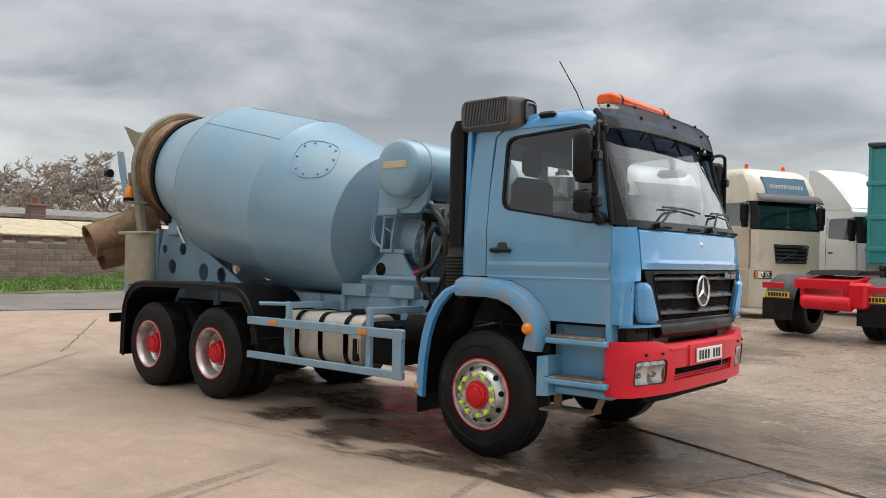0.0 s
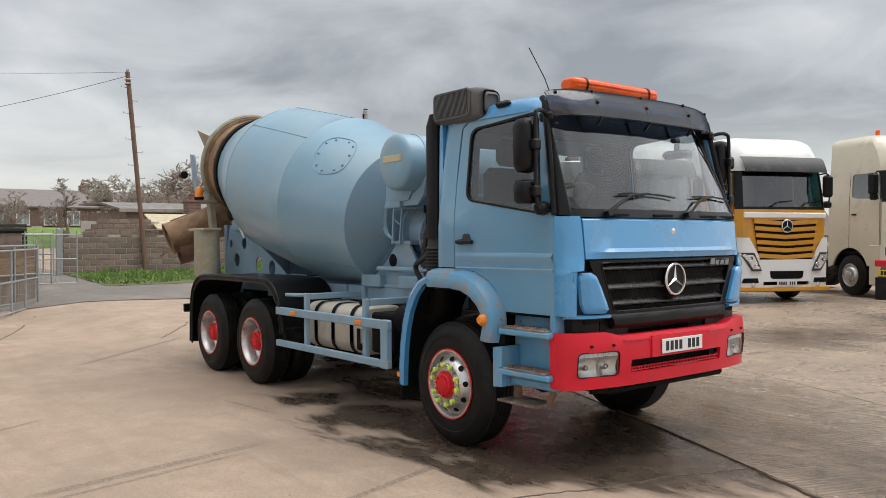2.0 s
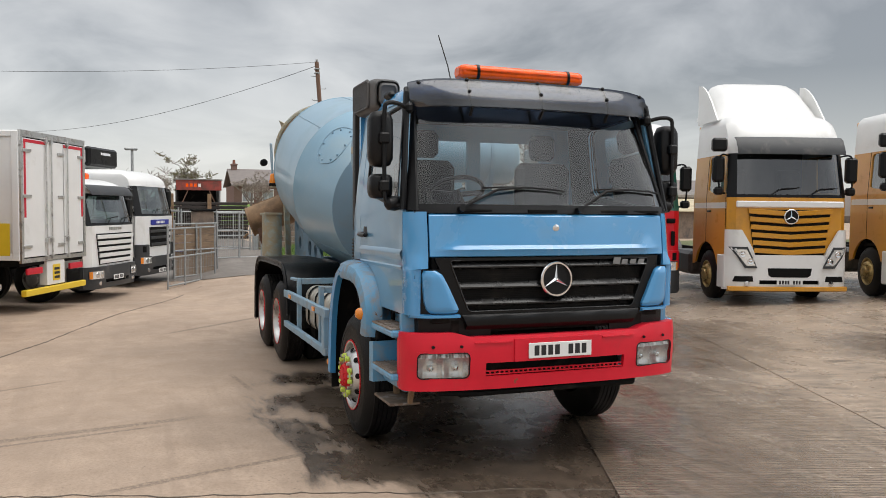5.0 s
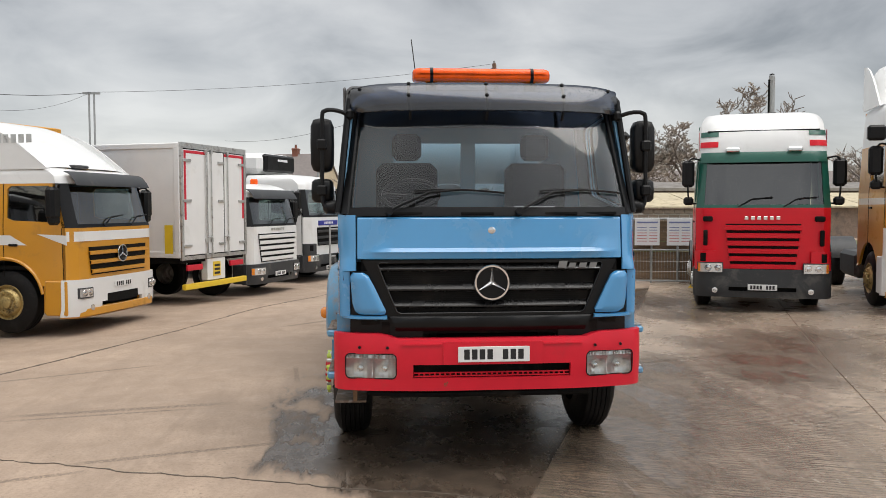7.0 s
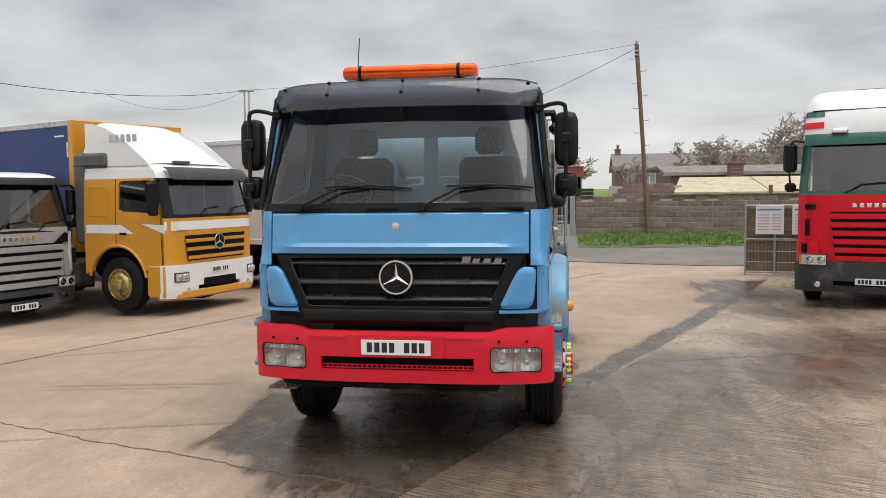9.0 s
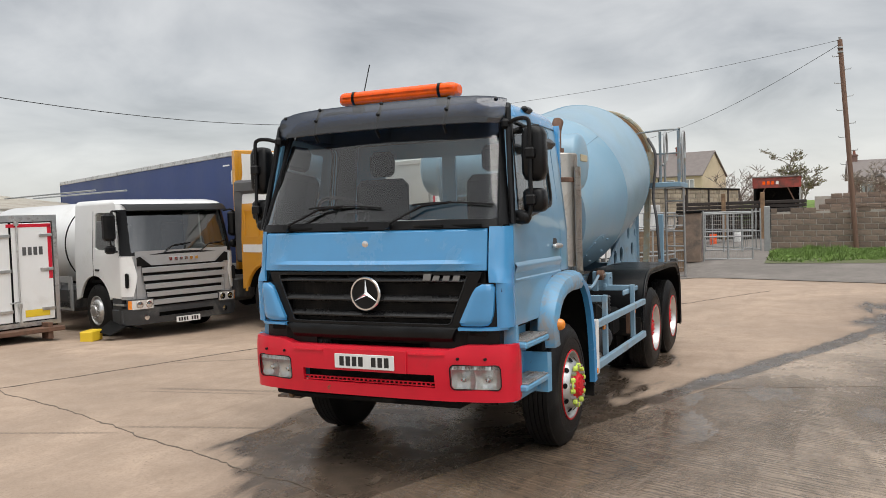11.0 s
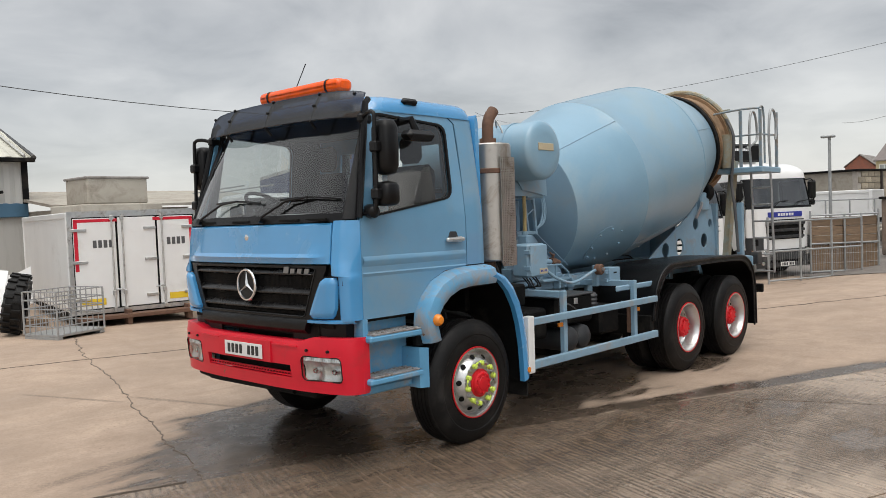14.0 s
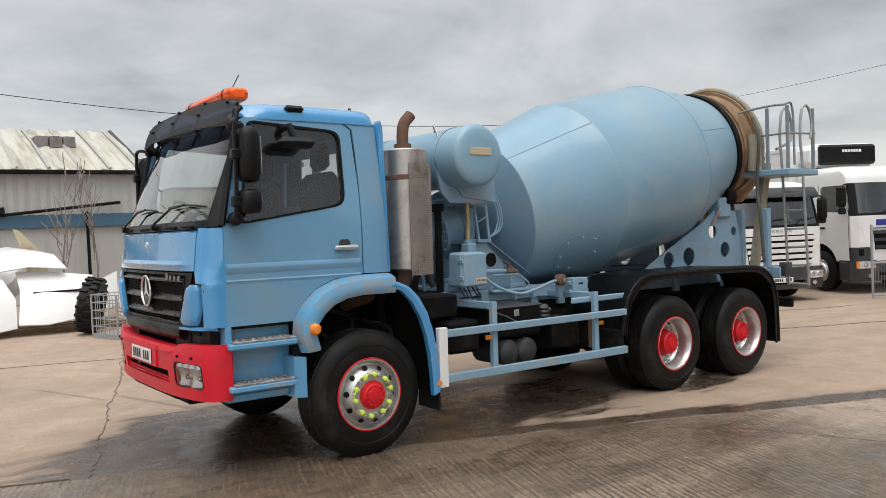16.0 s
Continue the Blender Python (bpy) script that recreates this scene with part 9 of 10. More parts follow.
for i in range(3):
    part("plate_bar", box(0.074, 0.08, -0.10, 0.10, 0.64 + i * 0.085, 0.69 + i * 0.085, 0.001), INK, bt)
for sgn in (1, -1):
    part("tail_lamp", box(0.03, 0.08, sgn * 0.55, sgn * 1.1, 0.78, 0.90, 0.01), RED_TAPE, bt)
for ax in (-2.0, -3.3, -4.6):
    for sgn in (1, -1):
        plain_wheel(bt, ax, 1.2, sgn, SILVER_WHEEL)
for sgn in (1, -1):
    part("yellow_side_patch", box(-0.35, -0.15, sgn * 1.27, sgn * 1.276, 1.15, 1.75, 0.001), PLATE_YELLOW, bt)

# low box body standing in the yard
lowbox = box_body("insulated_container", -2.75, -10.13, 78, -5.5, 0.0, 0.30, 2.26, WHITE, WHITE, "white insulated box body on low timbers, with lettered doors")
rear_doors(lowbox, 0.02, 0.30, 2.26, [-1.19, -0.36, 0.42, 1.19])
for y0 in (-0.82, 0.62):
    for i in range(4):
        part("lettering_bar", box(0.066, 0.07, y0 + i * 0.10, y0 + 0.07 + i * 0.10, 1.55, 1.70, 0.002), GREY_PLASTIC, lowbox)
for y0 in (-1.08, 0.62):
    part("yellow_patch", box(0.066, 0.07, y0, y0 + 0.45, 0.42, 0.55, 0.002), PLATE_YELLOW, lowbox)
part("tail_bar", box(0.05, 0.35, -1.2, 1.2, 0.14, 0.22, 0.01).join(box(0.05, 0.3, -0.3, -0.2, 0.0, 0.3, 0.01)).join(box(0.05, 0.3, 0.9, 1.0, 0.0, 0.3, 0.01)), EXHAUST, lowbox, "rusty steel frame under the doors")

# red tractor chassis seen from behind, with a teal tipper body beyond
rt = thing("tractor_chassis", pose(-0.40, 9.78, ground_z(-0.4, 9.78) + 0.06, 0, 0, 79), "rear of a tractor unit with red chassis and fifth wheel", "lorry", "parked lorries")
part("chassis", box(0.1, 5.5, 0.36, 0.46, 0.75, 1.0).join(box(0.1, 5.5, -0.46, -0.36, 0.75, 1.0)), LORRY_RED, rt, "red chassis rails")
part("rear_beam", prism([(0.05, 0.95), (0.05, 1.12), (0.9, 1.2), (0.9, 0.95)], -0.55, 0.55), LORRY_RED, rt, "red sloping rear beam")
part("air_tank", cyl((0.0, -0.6, 0.70), (0.0, 0.35, 0.70), 0.14, n=20, c=0.03), LORRY_RED, rt, "red air reservoir")
part("air_tank", box(-0.05, 0.3, -0.85, -0.5, 0.62, 1.1, 0.05), LORRY_RED, rt)
for sgn in (1, -1):
    rows = [[(0.85 + 0.68 * math.cos(radians(a)), sgn * yy, 0.50 + 0.68 * math.sin(radians(a))) for a in range(0, 181, 15)] for yy in (0.62, 1.25)]
    part("rear_guard", slab(rows, (0, 0, 0.02)), DARK_GREY, rt, "dark grey half-round mudguard")
    part("inner_tyre", PLAIN_TYRE, None, plain_wheel(rt, 0.85, 1.2, sgn, SILVER_WHEEL), m=pose(0, -0.335, 0))
    part("mud_flap", box(0.12, 0.14, sgn * 0.62, sgn * 1.25, 0.30, 0.72, 0.005), RUBBER, rt)
    part("tail_lamp", box(0.08, 0.13, sgn * 0.80, sgn * 1.24, 0.92, 1.04, 0.01), RED_TAPE, rt)
    part("tail_plate", box(0.10, 0.115, sgn * 0.68, sgn * 1.18, 0.74, 0.86, 0.003), PLATE_YELLOW, rt, "yellow plate with dark bars")
    for i in range(7):
        part("plate_bar", box(0.09, 0.103, sgn * (0.72 + i * 0.06), sgn * (0.76 + i * 0.06), 0.765, 0.84, 0.001), INK, rt)
part("fifth_wheel", prism([(0.35, 1.22), (0.55, 1.30), (1.5, 1.32), (1.6, 1.24)], -0.48, 0.48), MATT, rt, "black greasy fifth wheel plate")
tl = thing("tipper_body", pose(0.55, 14.75, ground_z(0.5, 14), 0, 0, -80), "tall teal steel tipper body with horizontal ribs", "trailer", "parked lorries")
part("body", box(-4.0, 0.0, -1.25, 1.25, 1.45, 4.22, 0.04), TEAL, tl)
for z in (1.75, 2.5, 3.3):
    part("rib", box(-4.02, 0.06, -1.32, 1.32, z, z + 0.12, 0.02), TEAL, tl)
for y0 in (-1.28, -0.4, 0.4, 1.2):
    part("post", box(-0.02, 0.05, y0, y0 + 0.08, 1.45, 4.22, 0.01), TEAL, tl)
part("top_sheet", box(-4.0, 0.1, -1.3, 1.3, 4.22, 4.33, 0.03), DARK_GREY, tl, "rolled top sheet")
part("chassis", box(-4.0, -0.2, -0.9, 0.9, 0.9, 1.4, 0.03), MATT, tl)
for ax in (-1.0, -2.4):
    for sgn in (1, -1):
        plain_wheel(tl, ax, 1.18, sgn, SILVER_WHEEL)

# ---- fences, walls, buildings, trees, wires ----
def walled(root, x0, x1, y0, y1, z0, z1, mat, t=0.22):
    """Four plain walls of a building, as parts."""
    for a, b, c, d in ((x0, x0 + t, y0, y1), (x1 - t, x1, y0, y1), (x0 + t, x1 - t, y0, y0 + t), (x0 + t, x1 - t, y1 - t, y1)):
        part("wall", box(a, b, c, d, z0, z1, 0.01), mat, root, smooth=None)


def gable_roof(root, x0, x1, y0, y1, ze, zr, mat, along="y", over=0.25, label=""):
    """Two roof slopes with thickness; the ridge runs along y or x."""
    if along == "y":
        xm = (x0 + x1) / 2
        for e in (x0 - over, x1 + over):
            rows = [[(e, y, ze - 0.05) for y in (y0 - over, y1 + over)], [(xm, y, zr) for y in (y0 - over, y1 + over)]]
            part("roof", slab(rows, (0, 0, 0.12)), mat, root, label)
    else:
        ym = (y0 + y1) / 2
        for e in (y0 - over, y1 + over):
            rows = [[(x, e, ze - 0.05) for x in (x0 - over, x1 + over)], [(x, ym, zr) for x in (x0 - over, x1 + over)]]
            part("roof", slab(rows, (0, 0, 0.12)), mat, root, label)


def chimney(root, x, y, z0, z1, mat, pots=2, w=0.45):
    c = part("chimney", box(x - w, x + w, y - w * 0.7, y + w * 0.7, z0, z1, 0.02), mat, root, "brick chimney")
    part("chimney_cap", box(x - w - 0.06, x + w + 0.06, y - w * 0.7 - 0.06, y + w * 0.7 + 0.06, z1 - 0.16, z1 - 0.04, 0.02), mat, c)
    for i in range(pots):
        part("chimney_pot", lathe([(0, 0.14), (0.35, 0.11), (0.36, 0.13), (0.4, 0.13)], (x + (i - (pots - 1) / 2) * 0.4, y, z1), (0, 0, 1), 12, True), BRICK, c)
    return c


def window_part(root, x, y, z, w, h, axis="x", mat=WHITE, out=1):
    """A window standing a little proud of a wall that faces along an axis."""
    fr = 0.07
    s = Shape()

    def bx(a, b, c, d, t0, t1):
        return box(x + t0 * out, x + t1 * out, y + a, y + b, z + c, z + d, 0.006) if axis == "x" else box(x + a, x + b, y + t0 * out, y + t1 * out, z + c, z + d, 0.006)
    s.join(bx(-w / 2, w / 2, 0, fr, 0, 0.05)).join(bx(-w / 2, w / 2, h - fr, h, 0, 0.05)).join(bx(-w / 2, -w / 2 + fr, fr, h - fr, 0, 0.05)).join(bx(w / 2 - fr, w / 2, fr, h - fr, 0, 0.05)).join(bx(-fr / 2, fr / 2, fr, h - fr, 0, 0.045))
    wd = part("window", s, mat, root, smooth=None)
    part("pane", bx(-w / 2 + fr, w / 2 - fr, fr, h - fr, 0.0, 0.02), PANE if mat is WHITE else MATT, wd, smooth=None)
    part("sill", bx(-w / 2 - 0.06, w / 2 + 0.06, -0.08, 0, 0, 0.12), PALE_STONE, wd, smooth=None)


# block wall along the road, each near block an object of its own
WX = -26.0
wall = thing("wall_west", None, "brown concrete block garden wall, darker and broken at the top", "wall", kind="structure")
part("mortar_core", box(WX - 0.09, WX - 0.012, 1.55, 15.5, 0.05, 1.72, 0.004), MORTAR, wall, smooth=None)
BLOCK_MESH = made("block", box(-0.05, 0.006, -0.209, 0.209, -0.094, 0.094, 0.006), BLOCK, None)
HALF_MESH = made("block", box(-0.05, 0.006, -0.1, 0.1, -0.094, 0.094, 0.006), BLOCK, None)
rng = random.Random(4)
for row in range(8):
    off = 0.22 if row % 2 else 0.0
    for i in range(31):
        yy = 1.78 + i * 0.445 + off
        zz = 0.26 + row * 0.213
        if row == 7 and rng.random() < 0.25:
            continue
        ob = part("block", BLOCK_MESH, None, wall, m=pose(WX + rng.uniform(-0.006, 0.006), yy, zz, 0, 0, rng.uniform(-0.6, 0.6)))
    if off:
        part("block", HALF_MESH, None, wall, m=pose(WX, 1.665, 0.26 + row * 0.213))
coping = Shape()
for i in range(22):
    coping.join(box(WX - 0.14, WX + 0.06, 4.2 + i * 0.52, 4.2 + i * 0.52 + 0.5, 1.86 + rng.uniform(0, 0.02), 1.93, 0.01))
part("coping", coping, BLOCK, wall, smooth=None)
part("wall_pier", box(WX - 0.06, WX + 0.10, 1.32, 1.53, 0.1, 1.95, 0.02), GALV, wall, "grey end post")

# second wall behind, stepped at its end
back_wall = thing("wall_back", None, "older dark block wall stepped at its end", "wall", kind="structure")
part("mortar_core", box(-29.7, -29.62, 3.05, 6.2, 0.3, 2.28, 0.004), MORTAR, back_wall, smooth=None)
for row in range(10):
    for i in range(8):
        yy = 2.75 + i * 0.445 + (0.22 if row % 2 else 0.0)
        if yy > 6.0 or yy < 2.7 + max(0, row - 6) * 0.3:
            continue
        part("block", BLOCK_MESH, None, back_wall, m=pose(-29.6 + rng.uniform(-0.006, 0.006), yy, 0.36 + row * 0.213, 0, 0, rng.uniform(-0.6, 0.6)))

# verge grass: one stuff object of blades in tufts
blades, faces_ = [], []
for _ in range(22000):
    gx_, gy_ = rng.uniform(-25.8, -20.9), rng.uniform(1.7, 16)
    if gx_ > -22.3 and rng.random() < 0.8 or gx_ > -21.2 - 0.4 * math.sin(gy_ * 1.7):
        continue
    hh, aa = rng.uniform(0.04, 0.15) * (1.9 if math.sin(gy_ * 2.3) + math.sin(gy_ * 5.1 + gx_ * 2) > 0.9 else 1.0), rng.uniform(0, math.pi)
    dx, dy, lx_, ly_ = 0.03 * math.cos(aa), 0.03 * math.sin(aa), rng.uniform(-0.16, 0.16), rng.uniform(-0.16, 0.16)
    z0 = ground_z(gx_, gy_) + 0.01
    k = len(blades)
    for q in range(3):
        ox, oy = rng.uniform(-0.09, 0.09), rng.uniform(-0.09, 0.09)
        blades += [(gx_ + ox - dx, gy_ + oy - dy, z0), (gx_ + ox + dx, gy_ + oy + dy, z0), (gx_ + ox + lx_ * (q - 1), gy_ + oy + ly_ * (q - 1), z0 + hh * rng.uniform(0.7, 1.1))]
        faces_ += [(k + 3 * q, k + 3 * q + 1, k + 3 * q + 2)]
single("verge_grass", Shape().add(blades, faces_), GRASS, "rough green grass along the foot of the wall", "grass", kind="stuff", smooth=None)

# telegraph pole and wires
POLE_TOP = Vector((-26.3, 3.95, 7.9))
pole = single("telegraph_pole", tube([(-25.82, 4.42, 0.1), (-25.9, 4.28, 2.5), POLE_TOP], 0.085, 12), POLE_WOOD, "leaning weathered wooden telegraph pole with step irons", "pole")
for i in range(9):
    t = 0.42 + i * 0.063
    p = Vector((-25.82, 4.42, 0.1)).lerp(POLE_TOP, t)
    s_ = 1 if i % 2 else -1
    part("step_iron", tube([p, p + Vector((0.02, 0.28 * s_, 0)), p + Vector((0.02, 0.29 * s_, 0.05))], 0.014, 5), GALV, pole)
for dz in (0.0, -0.16):
    part("pole_cap", box(-26.42, -26.15, 3.87, 4.05, 7.58 + dz, 7.64 + dz, 0.01), GALV, pole)
part("insulator", lathe([(0, 0.04), (0.1, 0.05), (0.12, 0.02)], POLE_TOP, (0, 0, 1), 10, True), GALV, pole)


def wire(a, b, sag, label, r=0.007):
    a, b = Vector(a), Vector(b)
    pts = [a.lerp(b, t) - Vector((0, 0, 4 * sag * t * (1 - t))) for t in steps(0, 1, 28)]
    return single("overhead_wire", tube(pts, r, 5), CABLE, label, "wire", group="overhead wires")


P2 = Vector((-23.2, -11.2, 6.15))
wire(POLE_TOP, P2, 0.25, "thin black overhead wire between two poles")
wire(POLE_TOP + Vector((0, 0, -0.15)), (-60.0, -13.3, 7.4), 1.0, "black overhead wire sagging towards the houses", 0.010)
wire(P2, (9.0, -12.3, 6.1), 1.5, "black overhead wire crossing behind the lorries", 0.009)
wire(P2, (-20.6, -16.0, 6.0), 0.75, "slack black overhead wire at the twin pole", 0.005)
tp = thing("twin_pole", None, "grey steel twin pole that carries overhead wires", "pole")
for dy in (-0.09, 0.09):
    part("post", cyl((-23.2, -11.2 + dy, 0.1), (-23.2, -11.2 + dy, 6.1), 0.035, n=8), GALV, tp)
part("crossbar", box(-23.26, -23.14, -11.5, -10.9, 6.08, 6.16, 0.01), GALV, tp)

# board and tube fences of the yard
def board_fence(a, b, h, label, boards=6, bars=4, open_gate=False):
    """A fence panel from a to b: boards behind a galvanised tube frame."""
    ax_, ay_ = a
    bx_, by_ = b
    ln = math.hypot(bx_ - ax_, by_ - ay_)
    ang = math.degrees(math.atan2(by_ - ay_, bx_ - ax_))
    root = thing("yard_fence", pose(ax_, ay_, ground_z(ax_, ay_), 0, 0, ang), label, "fence", "yard fences")
    if boards:
        for i in range(boards):
            z0 = 0.06 + i * (h - 0.12) / boards
            part("board", box(0.02, ln - 0.02, 0.035, 0.055, z0 + 0.006, z0 + (h - 0.12) / boards - 0.006, 0.004), WOOD, root)
    for i in range(bars + 1):
        x_ = ln * i / bars
        part("post", cyl((x_, 0, 0.0), (x_, 0, h + (0.12 if i in (0, bars) else 0.02)), 0.028, n=8), GALV, root)
    for z in (0.08, h * 0.52, h):
        part("rail", cyl((0, 0, z), (ln, 0, z), 0.024, n=8), GALV, root)
    mesh_ = Shape()
    if open_gate:
        for i in range(int(ln / 0.12)):
            mesh_.join(tube([(i * 0.12, 0, 0.1), (i * 0.12, 0, h)], 0.006, 4))
    else:
        for i in range(int(ln / 0.075)):
            mesh_.join(tube([(i * 0.075, 0.0, 0.08), (i * 0.075, 0, h * 0.52)], 0.003, 3))
    part("wire_mesh", mesh_, GALV, root, smooth=None)
    return root


board_fence((-15.5, -2.2), (-18.3, -0.78), 1.58, "open galvanised tube gate beside the lorries", boards=0, bars=3)
board_fence((-17.9, -1.95), (-19.3, -0.62), 1.62, "brown board fence behind the tube gate", bars=2)
fb_ = board_fence((-13.0, 5.45), (-12.1, 9.9), 1.66, "board fence with a tube frame and two notices", bars=7)
for i, y0 in enumerate((0.22, 1.02)):
    sg_ = part("notice_board", box(y0, y0 + 0.62, 0.03, 0.045, 0.98, 1.66, 0.004), SIGN, fb_, "white notice with blue heading and rows of dark and red bars")
    part("heading_bar", box(y0 + 0.05, y0 + 0.57, 0.026, 0.031, 1.545, 1.585, 0.001), FADED_BLUE, sg_)
    for r_ in range(6):
        part("text_bar", box(y0 + 0.06, y0 + 0.30, 0.026, 0.031, 1.08 + r_ * 0.07, 1.098 + r_ * 0.07, 0.001), FADED_RED if r_ < 4 else FADED_BLUE, sg_)
        part("text_bar", box(y0 + 0.36, y0 + 0.56, 0.026, 0.031, 1.08 + r_ * 0.07, 1.098 + r_ * 0.07, 0.001), FADED_RED if r_ < 4 else FADED_BLUE, sg_)
for o in fb_.children:
    if o.name.startswith("notice_board"):
        o.location.y -= 0.09
        o.rotation_euler.x = 0
ck = thing("wheel_chock", pose(-11.6, 6.55, ground_z(-11.6, 6.5), 0, 0, 60), "yellow plastic wheel chock on the ground", "chock")
part("body", prism([(0, 0), (0.36, 0), (0.30, 0.22), (0.24, 0.24)], -0.1, 0.1), PLATE_YELLOW, ck)
part("rib", box(0.1, 0.2, -0.11, 0.11, 0.0, 0.06, 0.01), PLATE_YELLOW, ck)
# block pier and tube gates across the road
gp_ = single("gate_pier", box(-22.5, -22.0, -1.22, -0.48, 0.1, 1.80, 0.03), BLOCK, "brown rendered gate pier with a dark flat cap", "pier")
part("pier_cap", box(-22.56, -21.94, -1.28, -0.42, 1.80, 1.88, 0.02), MATT, gp_)
board_fence((-22.1, -0.4), (-22.3, 1.15), 1.62, "sagging tube and mesh gate leaf by the pier", boards=0, bars=2)
board_fence((-25.8, 1.2), (-25.4, -1.4), 1.5, "open tubular steel gate across the road", boards=0, bars=4)
board_fence((-25.4, -1.5), (-24.6, -6.0), 1.75, "tubular steel railings across the road", boards=0, bars=6)
board_fence((-26.5, 1.0), (-31.0, -3.5), 1.5, "further tubular steel railings", boards=0, bars=5, open_gate=True)
rub = thing("rubble_heap", pose(-29, -4.5, 0.2), "low heap of broken slabs and scrap behind the railings", "rubble", kind="stuff")
hs = Shape()
for i in range(50):
    hs.join(box(-0.3, 0.3, -0.2, 0.2, -0.06, 0.06, 0.02), pose(rng.uniform(-2, 2), rng.uniform(-2.5, 2.5), rng.uniform(0, 0.7), rng.uniform(-40, 40), rng.uniform(-40, 40), rng.uniform(0, 180)))
part("slabs", hs, PALE_STONE, rub, smooth=None)
for i, (dx, dy, m__) in enumerate(((-28.5, -1.35, BLUE_INK), (-36.2, -0.5, WHITE), (-36.6, -1.7, ORANGE))):
    d_ = single("barrel", lathe([(0, 0.26), (0.02, 0.29), (0.3, 0.29), (0.31, 0.305), (0.33, 0.29), (0.6, 0.29), (0.61, 0.305), (0.63, 0.29), (0.88, 0.28)], (dx, dy, ground_z(dx, dy)), (0, 0, 1), 18, True).moved(Matrix.Translation((dx, dy, ground_z(dx, dy))) @ Matrix.Scale(0.62, 4) @ Matrix.Translation((-dx, -dy, -ground_z(dx, dy)))), m__, ("blue plastic barrel by the railings", "white plastic barrel by the railings", "orange plastic barrel by the railings")[i], "barrel")

# open-fronted shed with a red fascia
for sx, sy, w_ in ((-49.0, -0.5, 2.2),):
    sh = thing("open_shed", pose(sx, sy, 0.3) @ Matrix.Scale(1.2, 4), "open-fronted dark shed with a faded red fascia", "shed")
    part("back_wall", box(-2.2, -2.1, -0.05, w_ + 0.05, 0, 2.6, 0.01), MATT, sh)
    part("side_wall", box(-2.1, 0.0, -0.05, 0.02, 0, 2.55, 0.01), MATT, sh)
    part("side_wall", box(-2.1, 0.0, w_ - 0.02, w_ + 0.05, 0, 2.55, 0.01), GALV, sh)
    part("fascia", box(-0.02, 0.06, -0.1, w_ + 0.1, 2.30, 2.85, 0.01), material("faded_red_fascia", (0.30, 0.06, 0.045), 0.7, vary=0.2, scale=3.0, dirt=(0.12, 0.06, 0.05), dirt_amount=0.5), sh, "faded red fascia with worn lettering bars")
    part("roof", box(-2.3, 0.1, -0.15, w_ + 0.15, 2.85, 2.92, 0.01), FELT, sh)
    for i in range(4):
        part("lettering_bar", box(0.06, 0.065, 0.4 + i * 0.22, 0.54 + i * 0.22, 2.48, 2.66, 0.002), ORANGE if i < 3 else WHITE, sh)
    for k in (0.03, w_ - 0.06):
        part("brace", tube([(0, k, 1.2), (0, k + (0.5 if k < 1 else -0.5), 2.3)], 0.03, 5), POLE_WOOD, sh)

# long low building behind the wall, lean-to roofs and smoking chimney
lb = thing("low_building", None, "long low brown building with grey felt roof and a brick chimney", "building")
walled(lb, -42.0, -35.0, 6.4, 34.0, 0.2, 2.85, BLOCK)
rows = [[(-34.7, y, 2.88) for y in (6.0, 18, 34.4)], [(-38.0, y, 3.28) for y in (6.0, 18, 34.4)], [(-42.3, y, 3.3) for y in (6.0, 18, 34.4)]]
part("roof", slab(rows, (0, 0, 0.10)), FELT, lb, "weathered grey felt roof")
part("fascia", box(-34.75, -34.66, 6.0, 34.4, 2.80, 2.98, 0.01), PALE_STONE, lb)
for y in (8.2, 12.5, 17, 22, 27):
    window_part(lb, -34.99, y, 2.05, 1.3, 0.5, "x", DARK_GREY)
flue = part("flue", lathe([(2.9, 0.16), (8.88, 0.16), (8.89, 0.175), (8.94, 0.175), (8.95, 0.16), (9.14, 0.16), (9.18, 0.13)], (-36.0, 20.72, 0), (0, 0, 1), 20, True), GALV, lb, "tall steel flue with a dark pipe beside it")
part("flue_pipe", cyl((-35.95, 20.53, 2.9), (-35.95, 20.53, 8.93), 0.05, n=10), MATT, flue)
part("flue_cap", lathe([(9.18, 0.13), (9.23, 0.13), (9.27, 0.03)], (-36.0, 20.72, 0), (0, 0, 1), 16, True), MATT, flue)
cbk = thing("brick_chimney", pose(-34.0, 9.3, 0) @ Matrix.Diagonal((0.8, 0.8, 1.0, 1.0)), "square brick chimney with a red pot above the lean-to roof", "chimney")
part("shaft", box(-0.4, 0.4, -0.4, 0.4, 0.2, 3.35, 0.02), DULL_HAZED_BRICK, cbk)
for i in range(9):
    part("brick_course", box(-0.412, 0.412, -0.412, 0.412, 1.95 + i * 0.15, 2.04 + i * 0.15, 0.01), BLOCK if i % 3 == 0 else DULL_HAZED_BRICK, cbk)
part("cap", box(-0.47, 0.47, -0.47, 0.47, 3.3, 3.42, 0.02), DULL_HAZED_BRICK, cbk)
part("pot", lathe([(0, 0.22), (0.22, 0.18), (0.24, 0.22), (0.3, 0.2)], (0, 0, 3.42), (0, 0, 1), 16, True), BRICK, cbk, "red clay pot")
lt = thing("lean_to", None, "lean-to with cream sheet roof panels behind the block wall", "building")
walled(lt, -32.5, -28.6, 6.2, 30, 0.2, 1.9, BLOCK)
